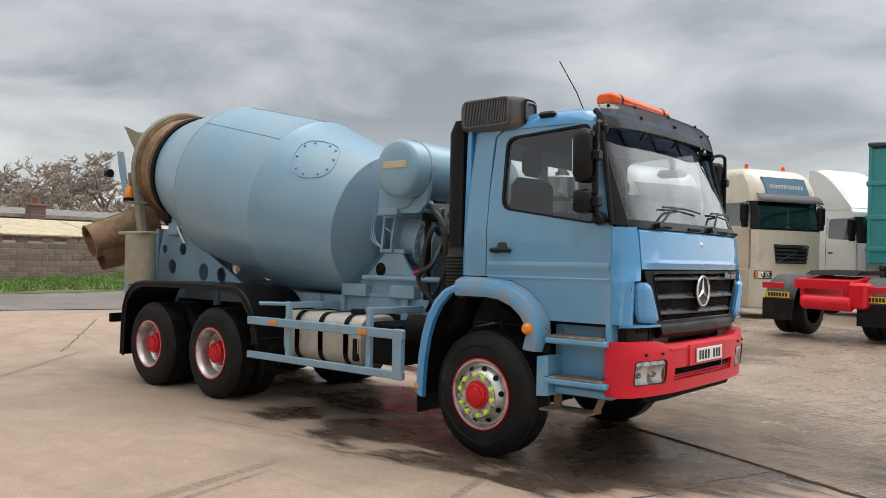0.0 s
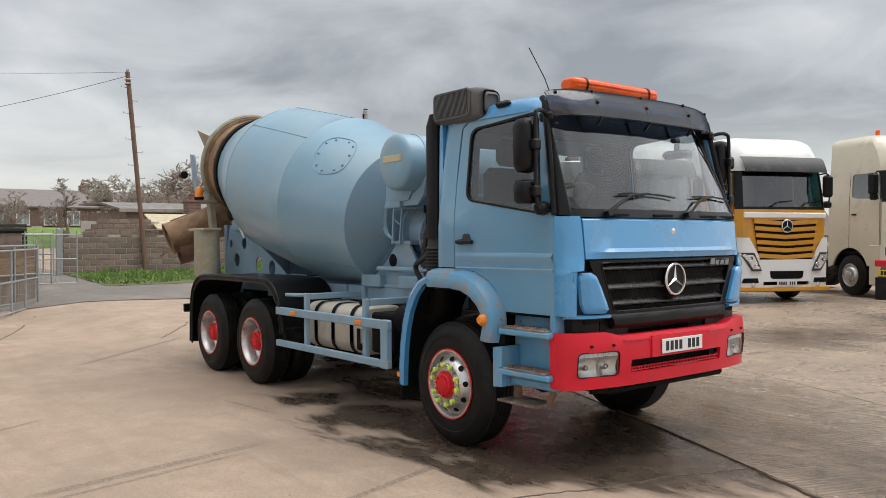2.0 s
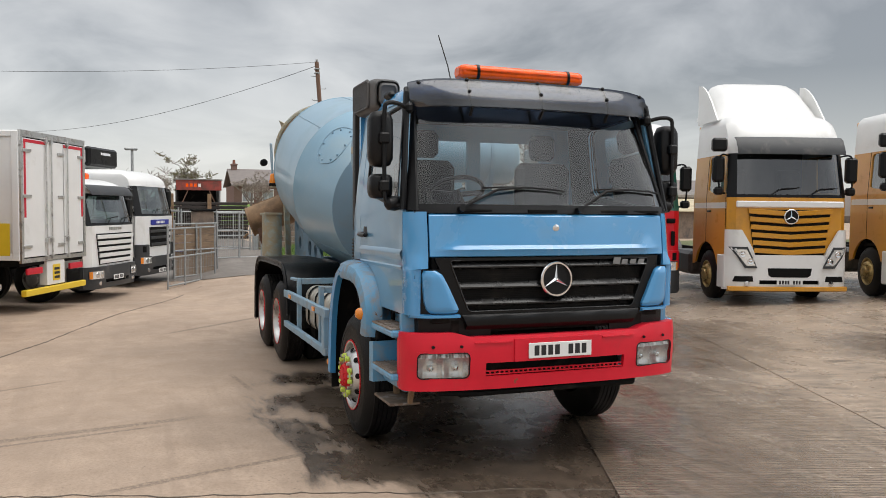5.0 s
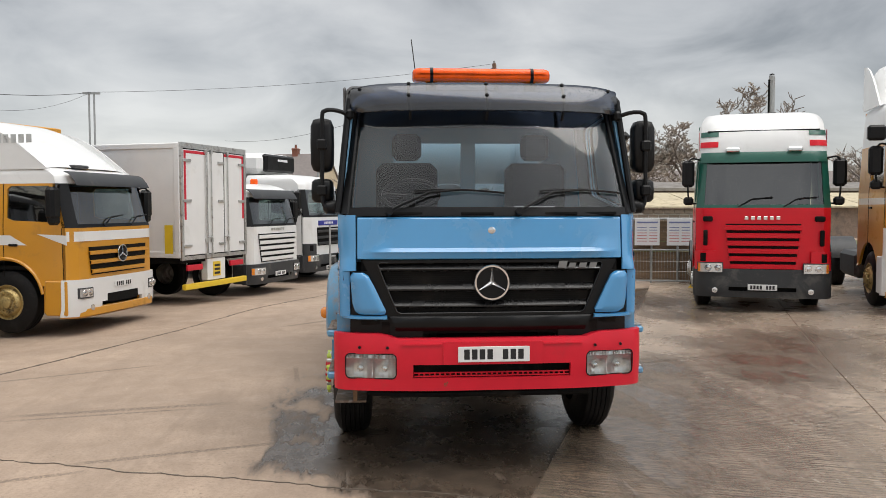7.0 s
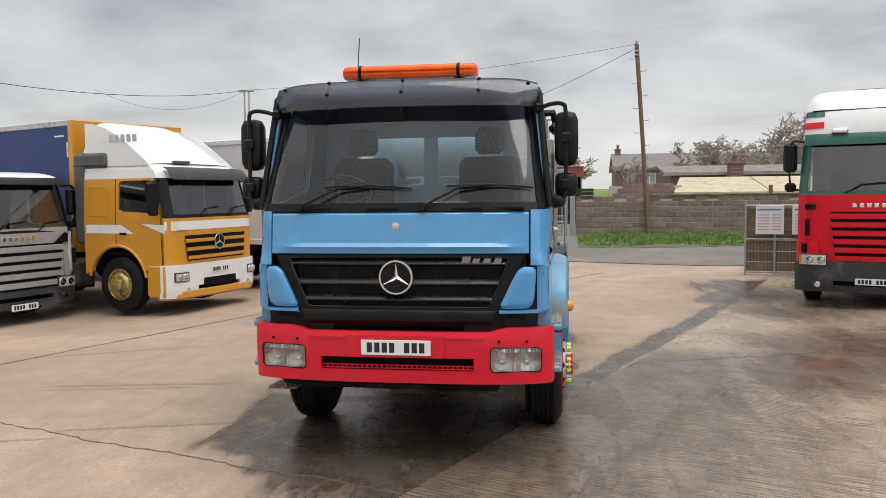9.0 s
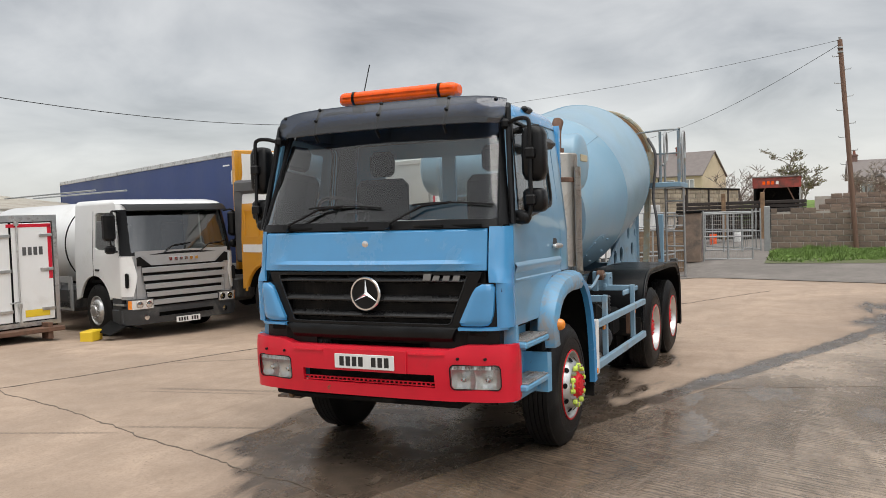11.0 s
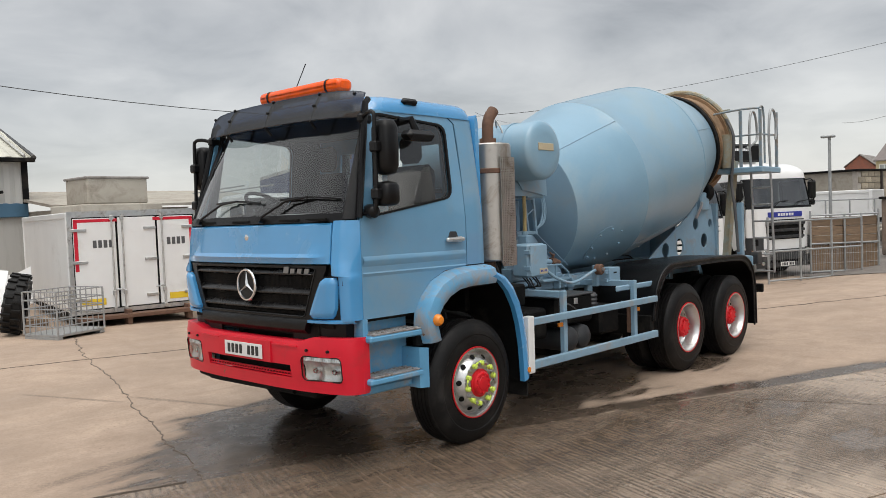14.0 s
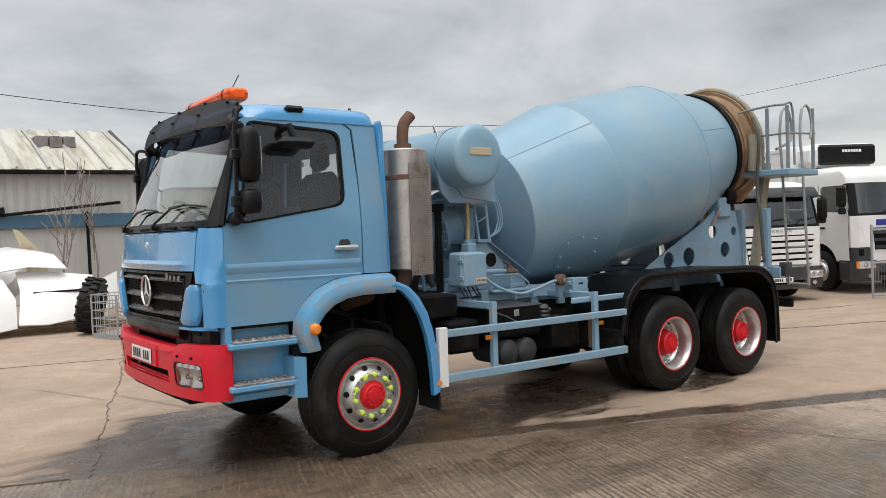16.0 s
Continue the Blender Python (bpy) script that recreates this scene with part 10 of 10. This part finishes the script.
for i in range(6):
    y0, y1 = 5.7 + i * 4.0, 5.7 + (i + 1) * 4.0 - 0.06
    rows = [[(-28.3, y, 1.92) for y in (y0, y1)], [(-32.6, y + (0.8 if i == 0 and y == y0 else 0), 2.62) for y in (y0, y1)]]
    part("roof_panel", slab(rows, (0, 0, 0.06)), PANEL_CREAM, lt, "cream roof sheet")
    part("roof_post", box(-28.35, -28.25, y1 - 0.1, y1 + 0.05, 1.85, 2.25, 0.01), POLE_WOOD, lt)
# terrace of brick houses far behind
ter = thing("terrace_row", None, "far terrace of red brick houses with grey roofs and white windows", "houses")
for i in range(7):
    y0 = 6 + i * 9.0
    part("wall", box(-84, -76, y0, y0 + 8.96, 0.0, 4.15, 0.02), DULL_HAZED_BRICK, ter, smooth=None)
    for k in (1.3, 3.3, 5.6, 7.6):
        window_part(ter, -75.98, y0 + k, 2.5, 1.15, 1.35, "x")
    part("door", box(-75.99, -75.93, y0 + 4.0, y0 + 4.9, 0.3, 2.4, 0.01), WHITE, ter)
    chimney(ter, -80, y0 + 0.4, 5.3, 6.5, DULL_HAZED_BRICK, 2, 0.4)
gable_roof(ter, -84, -76, 6, 69, 4.15, 5.85, SLATE, "y", 0.3, "grey slate roof")
bank_ = single("grass_bank", slab([[(-70, y, 0.2) for y in steps(-60, 40, 20)], [(-73, y, 1.9 + 0.3 * math.sin(y * 0.7)) for y in steps(-60, 40, 20)], [(-75.5, y, 2.3) for y in steps(-60, 40, 20)]], (0, 0, -0.3)), GRASS, "green grass bank before the terrace", "bank", kind="structure")

# yellow rendered house on the other side, with outbuildings
ho = thing("house", pose(-80.2, -14.7, 0, 0, 0, -14), "pale yellow rendered house with a brown slate roof and red chimney", "house")
walled(ho, -3.3, 3.3, 0.1, 8.8, 0, 5.0, RENDERED)
for y0 in (0.1, 8.6):
    part("gable_wall", prism([(-3.3, 5.0), (3.3, 5.0), (0, 7.42)], y0, y0 + 0.2), RENDERED, ho, smooth=None)
gable_roof(ho, -3.3, 3.3, 0.1, 8.8, 5.02, 7.45, SLATE, "y", 0.15, "brown slate roof")
chimney(ho, 0, 5.3, 7.0, 8.15, BRICK, 1, 0.4)
for y in (0.9, 2.6, 5.6, 7.6):
    window_part(ho, 3.3, y, 3.45, 0.95, 1.25, "x")
    window_part(ho, 3.3, y, 0.9, 1.2, 1.3, "x")
for y in (3.6, 4.4):
    part("down_pipe", cyl((3.36, y, 0), (3.36, y, 4.95), 0.05, n=6), MATT, ho)
ob_ = thing("outbuilding", pose(-40.4, -6.9, 0, 0, 0, 166.5), "long pale stone outbuilding with a dark flat roof edge", "building")
part("wall", box(0.0, 19.5, 0.03, 0.3, 0.1, 3.2, 0.01), MORTAR, ob_, smooth=None)
part("wall", box(0.0, 0.3, 0.3, 4.0, 0.1, 3.2, 0.01), PALE_STONE, ob_, smooth=None)
part("wall", box(19.2, 19.5, 0.3, 4.0, 0.1, 3.2, 0.01), PALE_STONE, ob_, smooth=None)
part("wall", box(0.3, 19.2, 3.7, 4.0, 0.1, 3.2, 0.01), PALE_STONE, ob_, smooth=None)
part("roof", box(-0.15, 19.6, -0.12, 4.1, 3.2, 3.31, 0.02), MATT, ob_)
STONE_MESH = made("stone", box(-0.3, 0.3, -0.03, 0.04, -0.145, 0.145, 0.012), STONE_BLOCK, None)
sr = random.Random(9)
for row in range(6):
    for i in range(31):
        part("stone", STONE_MESH, None, ob_, m=pose(0.32 + i * 0.625 + (0.3 if row % 2 and i < 30 else 0), sr.uniform(-0.01, 0.01), 1.5 + row * 0.31))
for x in (2.2, 5.6, 9.0, 13.0, 17.0):
    part("pier", box(x - 0.08, x + 0.08, -0.12, 0.0, 0.1, 3.2, 0.01), DARK_TIMBER, ob_)
sc = thing("scrap_stacks", None, "dark stacks of tarred timber in the yard beyond the road", "scrap", kind="stuff")
for k in range(3):
    sp_ = Shape()
    for i in range(10):
        sp_.join(box(-0.4, 0.4, -1.05, 1.05, 0, 0.17, 0.02), pose(-38.4 + rng.uniform(-0.2, 0.2), -2.7 + k * 2.15, 0.25 + i * 0.2, 0, 0, rng.uniform(-4, 4)))
    part("stack", sp_, DARK_TIMBER, sc, smooth=None)
for k in range(3):
    part("stack_post", box(-37.9, -37.75, -3.3 + k * 1.9, -3.1 + k * 1.9, 0.2, 2.65, 0.02), RUST_BROWN if k else DARK_TIMBER, sc)
wt_ = box_body("parked_trailer_body", -29.8, -3.3, 95, -6.0, 0.0, 1.0, 2.1, WHITE, WHITE, "long low white trailer body beyond the fence")
for ax in (-1.5, -4.5):
    for sgn in (1, -1):
        plain_wheel(wt_, ax, 1.2, sgn, SILVER_WHEEL)
br = thing("brick_building", pose(-110, -25.7, 0, 0, 0, 4), "red brick building with a grey gabled roof", "building")
walled(br, -9, 0, -1.8, 1.8, 0, 5.65, BRICK)
for x0 in (-9.0, -0.22):
    part("gable_wall", prism([(-1.8, 5.65), (1.8, 5.65), (0, 7.15)], x0, x0 + 0.22, "x"), BRICK, br, smooth=None)
gable_roof(br, -9, 0, -1.8, 1.8, 5.7, 7.2, FELT, "x", 0.15)
window_part(br, 0.0, 0.0, 3.4, 1.0, 1.2, "x")
lamp = thing("street_lamp", pose(-23.4, -3.1, ground_z(-23.4, -3.1)), "grey steel street lamp with a flat head", "lamp")
part("column", cyl((0, 0, 0), (0, 0, 3.9), 0.06, 0.045, 10), GALV, lamp)
part("lamp_head", box(-0.1, 0.12, -0.25, 0.18, 3.88, 3.97, 0.03), GALV, lamp)

# corrugated shed with blue fascia
shed = thing("industrial_shed", None, "industrial shed with weathered corrugated roof, pale cladding and faded blue fascia", "shed")
part("lower_wall", box(-4.4, 9.0, -26.0, -20.3, 0, 2.35, 0.02), SHED_WALL, shed, "grey lower wall", smooth=None)
part("blue_fascia", box(-4.45, 9.0, -20.3, -20.15, 2.3, 2.72, 0.02), SHED_BLUE, shed, "faded blue fascia band")
rows = [[(x, -20.18 + (0.03 if i % 2 else 0), z) for i, x in enumerate(steps(-4.4, 9.0, 90))] for z in (2.7, 4.1)]
part("cladding", slab(rows, (0, -0.1, 0)), SHED_WALL, shed, "pale ribbed cladding", smooth=None)
part("end_wall", box(-4.45, -4.35, -26, -20.2, 2.3, 4.1, 0.01), SHED_WALL, shed, smooth=None)
rows = []
for k, (yy, zz) in enumerate(((-19.85, 4.05), (-22.0, 4.95), (-24.2, 5.78))):
    rows.append([(x, yy, zz + (0.05 if i % 6 in (0, 1) else 0.0)) for i, x in enumerate(steps(-4.55, 9.1, 130))])
part("roof_sheet", slab(rows, (0, 0, -0.04)), SHED_ROOF, shed, "weathered pale corrugated roof", smooth=None)
# Ribs in the darker cladding colour, to stand in for their shading.
for i in range(16):
    xx = -4.3 + i * 0.88
    part("roof_rib", tube([(xx, -19.84, 4.12), (xx, -22.0, 5.02), (xx, -24.2, 5.85)], 0.045, 5), SHED_WALL, shed, smooth=None)
part("verge_trim", tube([(-4.56, -19.84, 4.06), (-4.56, -24.2, 5.80)], 0.09, 6), DARK_GREY, shed)
part("corner_trim", box(-4.47, -4.3, -20.24, -20.1, 2.7, 4.0, 0.01), MATT, shed)
part("gutter", box(-4.6, 9.1, -19.95, -19.80, 3.93, 4.06, 0.02), MATT, shed)
for i in range(3):
    part("roof_light", box(-2.9 + i * 0.42, -2.54 + i * 0.42, -22.9, -22.0, 4.98, 5.34, 0.005), FELT, shed)
part("rear_slope", slab([[(-4.55, -24.2, 5.74), (9.1, -24.2, 5.74)], [(-4.55, -28.5, 4.05), (9.1, -28.5, 4.05)]], (0, 0, -0.04)), SHED_ROOF, shed)
part("diagonal_pipe", tube([(-3.7, -20.0, 3.05), (0.6, -20.0, 2.62)], 0.05, 6), MATT, shed)
part("flood_lamp", box(-0.4, -0.1, -20.1, -19.9, 2.75, 2.95, 0.02), BLACK, shed, "small black flood lamp")
part("down_pipe", cyl((-2.7, -20.05, 0), (-2.7, -20.05, 2.8), 0.05, n=8), MATT, shed)
lr = thing("low_shed", None, "low pale shed with a shallow grey roof behind the box body", "shed")
walled(lr, -12.5, -4.5, -23, -18.2, 0, 2.45, PALE_STONE)
part("roof", slab([[(-12.8, -18.0, 2.5), (-4.3, -18.0, 2.5)], [(-12.8, -23.2, 3.1), (-4.3, -23.2, 3.1)]], (0, 0, 0.08)), PALE_STONE, lr)
st_ = thing("storage_crate", pose(-4.0, -14.0, 0), "tall pale grey storage crate stack with dented top box", "crate")
part("base_box", box(-1.0, 1.0, -0.9, 0.9, 0, 2.46, 0.03), PALE_STONE, st_)
part("top_box", box(-0.78, 0.72, -0.6, 0.6, 2.46, 3.08, 0.03), PALE_STONE, st_)
part("box_lid", box(-0.82, 0.76, -0.64, 0.64, 3.06, 3.12, 0.02), FELT, st_)

# heap of white fairings with a tractor tyre and a wire cage
def panel_heap(name, m, pts, mat, label):
    rows = [[Vector(p) for p in r] for r in pts]
    return single(name, slab(rows, (0, -0.03, -0.02)), mat, label, "panel", m=m, group="heap of white fairings", smooth=50)


panel_heap("lorry_fairing", None, [[(2.6, -11.6, 1.05), (1.6, -11.5, 1.22), (0.4, -11.5, 1.38), (-0.35, -11.6, 1.30)], [(2.6, -12.1, 1.35), (1.6, -12.1, 1.55), (0.5, -12.1, 1.72), (-0.2, -12.1, 1.60)], [(2.6, -12.7, 1.5), (1.6, -12.7, 1.68), (0.6, -12.7, 1.80), (0.05, -12.7, 1.70)]], WHITE, "large curved white lorry fairing lying on the heap")
panel_heap("lorry_fairing", None, [[(0.72, -10.9, 0.25), (0.2, -10.85, 0.22), (-0.5, -10.9, 0.30)], [(0.62, -11.2, 0.9), (0.1, -11.15, 0.85), (-0.6, -11.2, 0.80)], [(0.60, -11.8, 1.28), (0.0, -11.8, 1.25), (-0.9, -11.8, 1.12)]], WHITE, "white lorry fairing with a dark slot standing on edge")
panel_heap("lorry_fairing", None, [[(2.6, -10.8, 0.12), (1.5, -10.8, 0.10), (0.75, -10.9, 0.2)], [(2.6, -11.0, 0.7), (1.4, -11.0, 0.72), (0.72, -11.1, 0.75)], [(2.6, -11.6, 1.2), (1.3, -11.6, 1.25), (0.9, -11.6, 1.2)]], WHITE, "curved white lorry fairing resting on timbers")
panel_heap("lorry_fairing", None, [[(-0.9, -12.2, 0.3), (-1.15, -12.2, 0.3), (-1.5, -12.2, 0.4)], [(-0.8, -12.4, 1.0), (-1.2, -12.4, 1.0), (-1.55, -12.4, 1.15)]], WHITE, "pale white fairing offcut")
dm = single("dome_panel", lathe([(0, 0.95), (0.1, 0.93), (0.3, 0.8), (0.42, 0.5), (0.46, 0.01)], (1.15, -13.4, 1.1), (0, 0.6, 0.8), 28), WHITE, "domed white panel behind the heap", "panel", group="heap of white fairings")
single("torn_panel", slab([[(-0.15, -12.9, 0.6), (0.25, -12.9, 0.6)], [(-0.25, -13.0, 1.5), (0.2, -13.0, 1.4)], [(0.30, -13.1, 2.15), (0.42, -13.1, 2.2)]], (0, 0.03, 0)), PANEL_CREAM, "torn cream panel standing upright", "panel", group="heap of white fairings")
single("slot_trim", box(-0.5, 0.4, -11.22, -11.16, 0.83, 0.87, 0.01), BLACK, "black trim slot of a fairing", "trim", group="heap of white fairings")
for i in range(3):
    single("timber", box(-1.4, 2.6, -11.4 - i * 0.4, -11.25 - i * 0.4, -0.01, 0.13, 0.01), WOOD, "weathered timber baulk under the heap", "timber", group="timber baulks")
tt = thing("old_tractor_wheel", pose(-0.42, -10.45, 0.03, -12, 0, 62), "worn black tractor tyre with deep lugs leaning on the heap", "tyre")
part("carcass", lathe([(-0.16, 0.30), (-0.17, 0.45), (-0.12, 0.53), (0.12, 0.53), (0.17, 0.45), (0.16, 0.30)], (0, 0, 0.55), (0, 1, 0), 32), RUBBER, tt)
for i in range(20):
    for s_ in (1, -1):
        part("lug", box(-0.03, 0.03, 0.0, 0.16, 0.515, 0.565, 0.008), RUBBER, tt, m=pose(0, 0, 0.55, 0, 18 * i + 9 * (s_ > 0), 0) @ pose(0, 0, 0, 0, 0, 0 if s_ > 0 else 180))


def wire_cage(x, y, yaw, label):
    c = thing("wire_cage", pose(x, y, ground_z(x, y), 0, 0, yaw) @ Matrix.Scale(0.84, 4), label, "cage", "wire cages")
    part("base", box(-0.6, 0.6, -0.5, 0.5, 0.06, 0.12, 0.01).join(box(-0.6, -0.48, -0.5, 0.5, 0, 0.06)).join(box(0.48, 0.6, -0.5, 0.5, 0, 0.06)), GALV, c)
    for sx_, sy_ in ((-0.6, -0.5), (0.6, -0.5), (-0.6, 0.5), (0.6, 0.5)):
        part("corner_post", cyl((sx_, sy_, 0.1), (sx_, sy_, 1.0), 0.022, n=7), GALV, c)
    for z in (0.28, 0.46, 0.64, 0.82, 1.0):
        part("hoop", tube([(-0.6, -0.5, z), (0.6, -0.5, z), (0.6, 0.5, z), (-0.6, 0.5, z), (-0.6, -0.5, z)], 0.013, 6), GALV, c)
    for i in range(9):
        xx = -0.6 + 1.2 * i / 8
        for yy in (-0.5, 0.5):
            part("upright_wire", tube([(xx, yy, 0.1), (xx, yy, 1.0)], 0.009, 4), GALV, c, smooth=None)
    for i in range(7):
        yy = -0.5 + i / 6
        for xx in (-0.6, 0.6):
            part("upright_wire", tube([(xx, yy, 0.1), (xx, yy, 1.0)], 0.009, 4), GALV, c, smooth=None)
    return c


wire_cage(-0.95, -9.35, 18, "galvanised wire pallet cage standing before the box body")
single("hazard_block", box(-0.2, 0.2, -0.12, 0.12, 0, 0.2, 0.02), PLATE_YELLOW, "yellow and black hazard block on the ground", "block", m=pose(-3.95, -9.0, ground_z(-4, -9), 0, 0, 20))
tar = single("plastic_sheet", slab([[(-4.9, -9.0, 0.05), (-4.5, -9.1, 0.2), (-4.1, -9.0, 0.06)], [(-4.9, -8.7, 0.0), (-4.4, -8.6, 0.12), (-4.0, -8.6, 0.0)]], (0, 0, -0.02)), MATT, "crumpled black plastic sheet on the ground", "sheet")


# trees: tapered trunk, limbs and many fine twigs
def tree(name, x, y, height, spread, seed, label, buds=0, bud_mat=None, levels=4, z=0.0, thick=None):
    r = random.Random(seed)
    root = thing(name, pose(x, y, z), label, "tree", "bare trees")
    trunk_s, twig_s, bud_s = Shape(), Shape(), Shape()

    def grow(p, d, ln, rad, lvl):
        mid = p + d * ln * 0.5 + Vector((r.uniform(-1, 1), r.uniform(-1, 1), r.uniform(-0.3, 0.5))) * ln * 0.07
        end = p + d * ln + Vector((r.uniform(-1, 1), r.uniform(-1, 1), r.uniform(0, 0.6))) * ln * 0.08
        pts = [p, mid, end]
        if lvl <= 1:
            vs, fs = [], []
            trunk_s.join(taper(pts, rad, rad * 0.6, 7))
        else:
            twig_s.join(taper(pts, max(rad, 0.0032 * height), max(rad * 0.45, 0.0022 * height), 3))
        if lvl >= levels:
            for _ in range(buds):
                q = p.lerp(end, r.uniform(0.1, 1.1)) + Vector((r.uniform(-1, 1), r.uniform(-1, 1), r.uniform(-1, 1))) * 0.16 * ln
                s_ = r.uniform(0.018, 0.042) * height / 7
                a = Vector((r.uniform(-1, 1), r.uniform(-1, 1), r.uniform(-1, 1))).normalized() * s_
                b = a.orthogonal().normalized() * s_
                bud_s.add([q - a, q + b, q + a, q - b], [(0, 1, 2, 3)])
            return
        n = r.choice((3, 4, 4)) if lvl else r.choice((5, 6))
        for k in range(n):
            t = r.uniform(0.35, 1.0) if lvl else r.uniform(0.3, 1.0)
            base = p.lerp(end, t)
            side_ = Vector((r.uniform(-1, 1), r.uniform(-1, 1), r.uniform(-0.15, 0.5))).normalized()
            nd = (d * (0.55 if lvl else 0.75) + side_ * spread).normalized()
            grow(base, nd, ln * r.uniform(0.48, 0.72), rad * 0.52, lvl + 1)

    grow(Vector((0, 0, 0)), Vector((r.uniform(-0.05, 0.05), r.uniform(-0.05, 0.05), 1)).normalized(), height * 0.46, thick or height * 0.022, 0)
    part("trunk", trunk_s, BARK, root, "grey trunk and limbs")
    part("branchwork", twig_s, TWIG, root, "fine bare branches", smooth=None)
    if bud_s.f:
        part("crown", bud_s, bud_mat or BUD, root, "pale spring buds", smooth=None)
    return root


def taper(pts, r0, r1, n):
    s = Shape()
    vs, fs = [], []
    m_ = len(pts)
    d = (pts[-1] - pts[0]).normalized()
    u = d.orthogonal().normalized()
    w = d.cross(u)
    for i, p in enumerate(pts):
        rr = r0 + (r1 - r0) * i / (m_ - 1)
        for k in range(n):
            a = 2 * math.pi * k / n
            vs.append(p + (u * math.cos(a) + w * math.sin(a)) * rr)
    for i in range(m_ - 1):
        for k in range(n):
            q = (k + 1) % n
            fs.append((i * n + k, i * n + q, (i + 1) * n + q, (i + 1) * n + k))
    return s.add(vs, fs)


GREEN_BUD = material("young_green_leaves", (0.20, 0.20, 0.07), 0.85, vary=0.3, scale=1.0)
for i, (tx, ty, th_, bd, mt) in enumerate(((-70, -2.0, 5.2, 3, BUD), (-72, 1.9, 7.2, 9, GREEN_BUD), (-70, 7.0, 6.2, 2, BUD), (-70, 11.6, 6.4, 2, BUD), (-66, 14.0, 7.2, 9, BUD), (-64, 16.6, 8.0, 9, BUD), (-62, 19.0, 8.8, 8, BUD),
                                           (-56, 17.0, 8.2, 9, BUD), (-56, 20.5, 8.8, 9, BUD), (-57, 23.8, 9.4, 7, BUD), (-58, 28.5, 12.0, 3, BUD), (-56, 33, 9.0, 6, BUD), (-56, 39, 9.0, 5, BUD))):
    tree("tree", tx, ty, th_, 0.85, 10 + i, ("bare tree with pale blossom buds behind the low building", "tree with young green leaves before the terrace")[mt is GREEN_BUD], bd, mt, levels=5, z=0.4)
tree("tree", -40, 21.8, 10.2, 0.7, 51, "tall bare tree behind the red lorry", 0, None, levels=4, z=0.3)
tree("tree", -40, 29.0, 7.0, 0.8, 52, "bare tree behind the red lorry", 3, BUD, levels=4, z=0.3)
tree("tree", -27.9, 45.0, 9.2, 0.9, 61, "leafing tree behind the yellow lorries", 9, GREEN_BUD, levels=4, z=0.3)
tree("tree", -60, -2.3, 6.4, 0.8, 71, "bare tree beside the yellow house", 1, BUD, levels=4, z=0.3)
tree("sapling", -1.6, -18.2, 5.2, 0.3, 81, "slender bare sapling before the shed", 0, None, levels=2, thick=0.03)
tree("sapling", -2.3, -17.6, 4.6, 0.3, 82, "slender bare sapling before the shed", 0, None, levels=2, thick=0.026)
# plain hedge line that closes the far side of the yard
hedge = Shape()
for i in range(90):
    a = radians(20 + 140 * i / 89)
    rr = 120 + rng.uniform(-6, 6)
    hedge.join(lathe([(0, 2.8), (1.5, 3.4), (3.0 + rng.uniform(0, 1.5), 1.6), (4.2 + rng.uniform(0, 1.5), 0.2)], (rr * math.cos(a), rr * math.sin(a), 0), (0, 0, 1), 7, True))
single("far_hedge", hedge, BARK, "dark distant line of hedges and woods", "hedge", kind="stuff")

# panes look outwards
for ob in list(bpy.data.objects):
    if ob.type == "MESH" and ob.data.materials and ob.data.materials[0].name in GLASSES and ob.name.split(".")[0] in ("windscreen", "side_window", "lens"):
        face_out(ob, Vector((0.4 if ob.parent and ob.parent.name.startswith("mixer") else -0.9, 0, 0)))
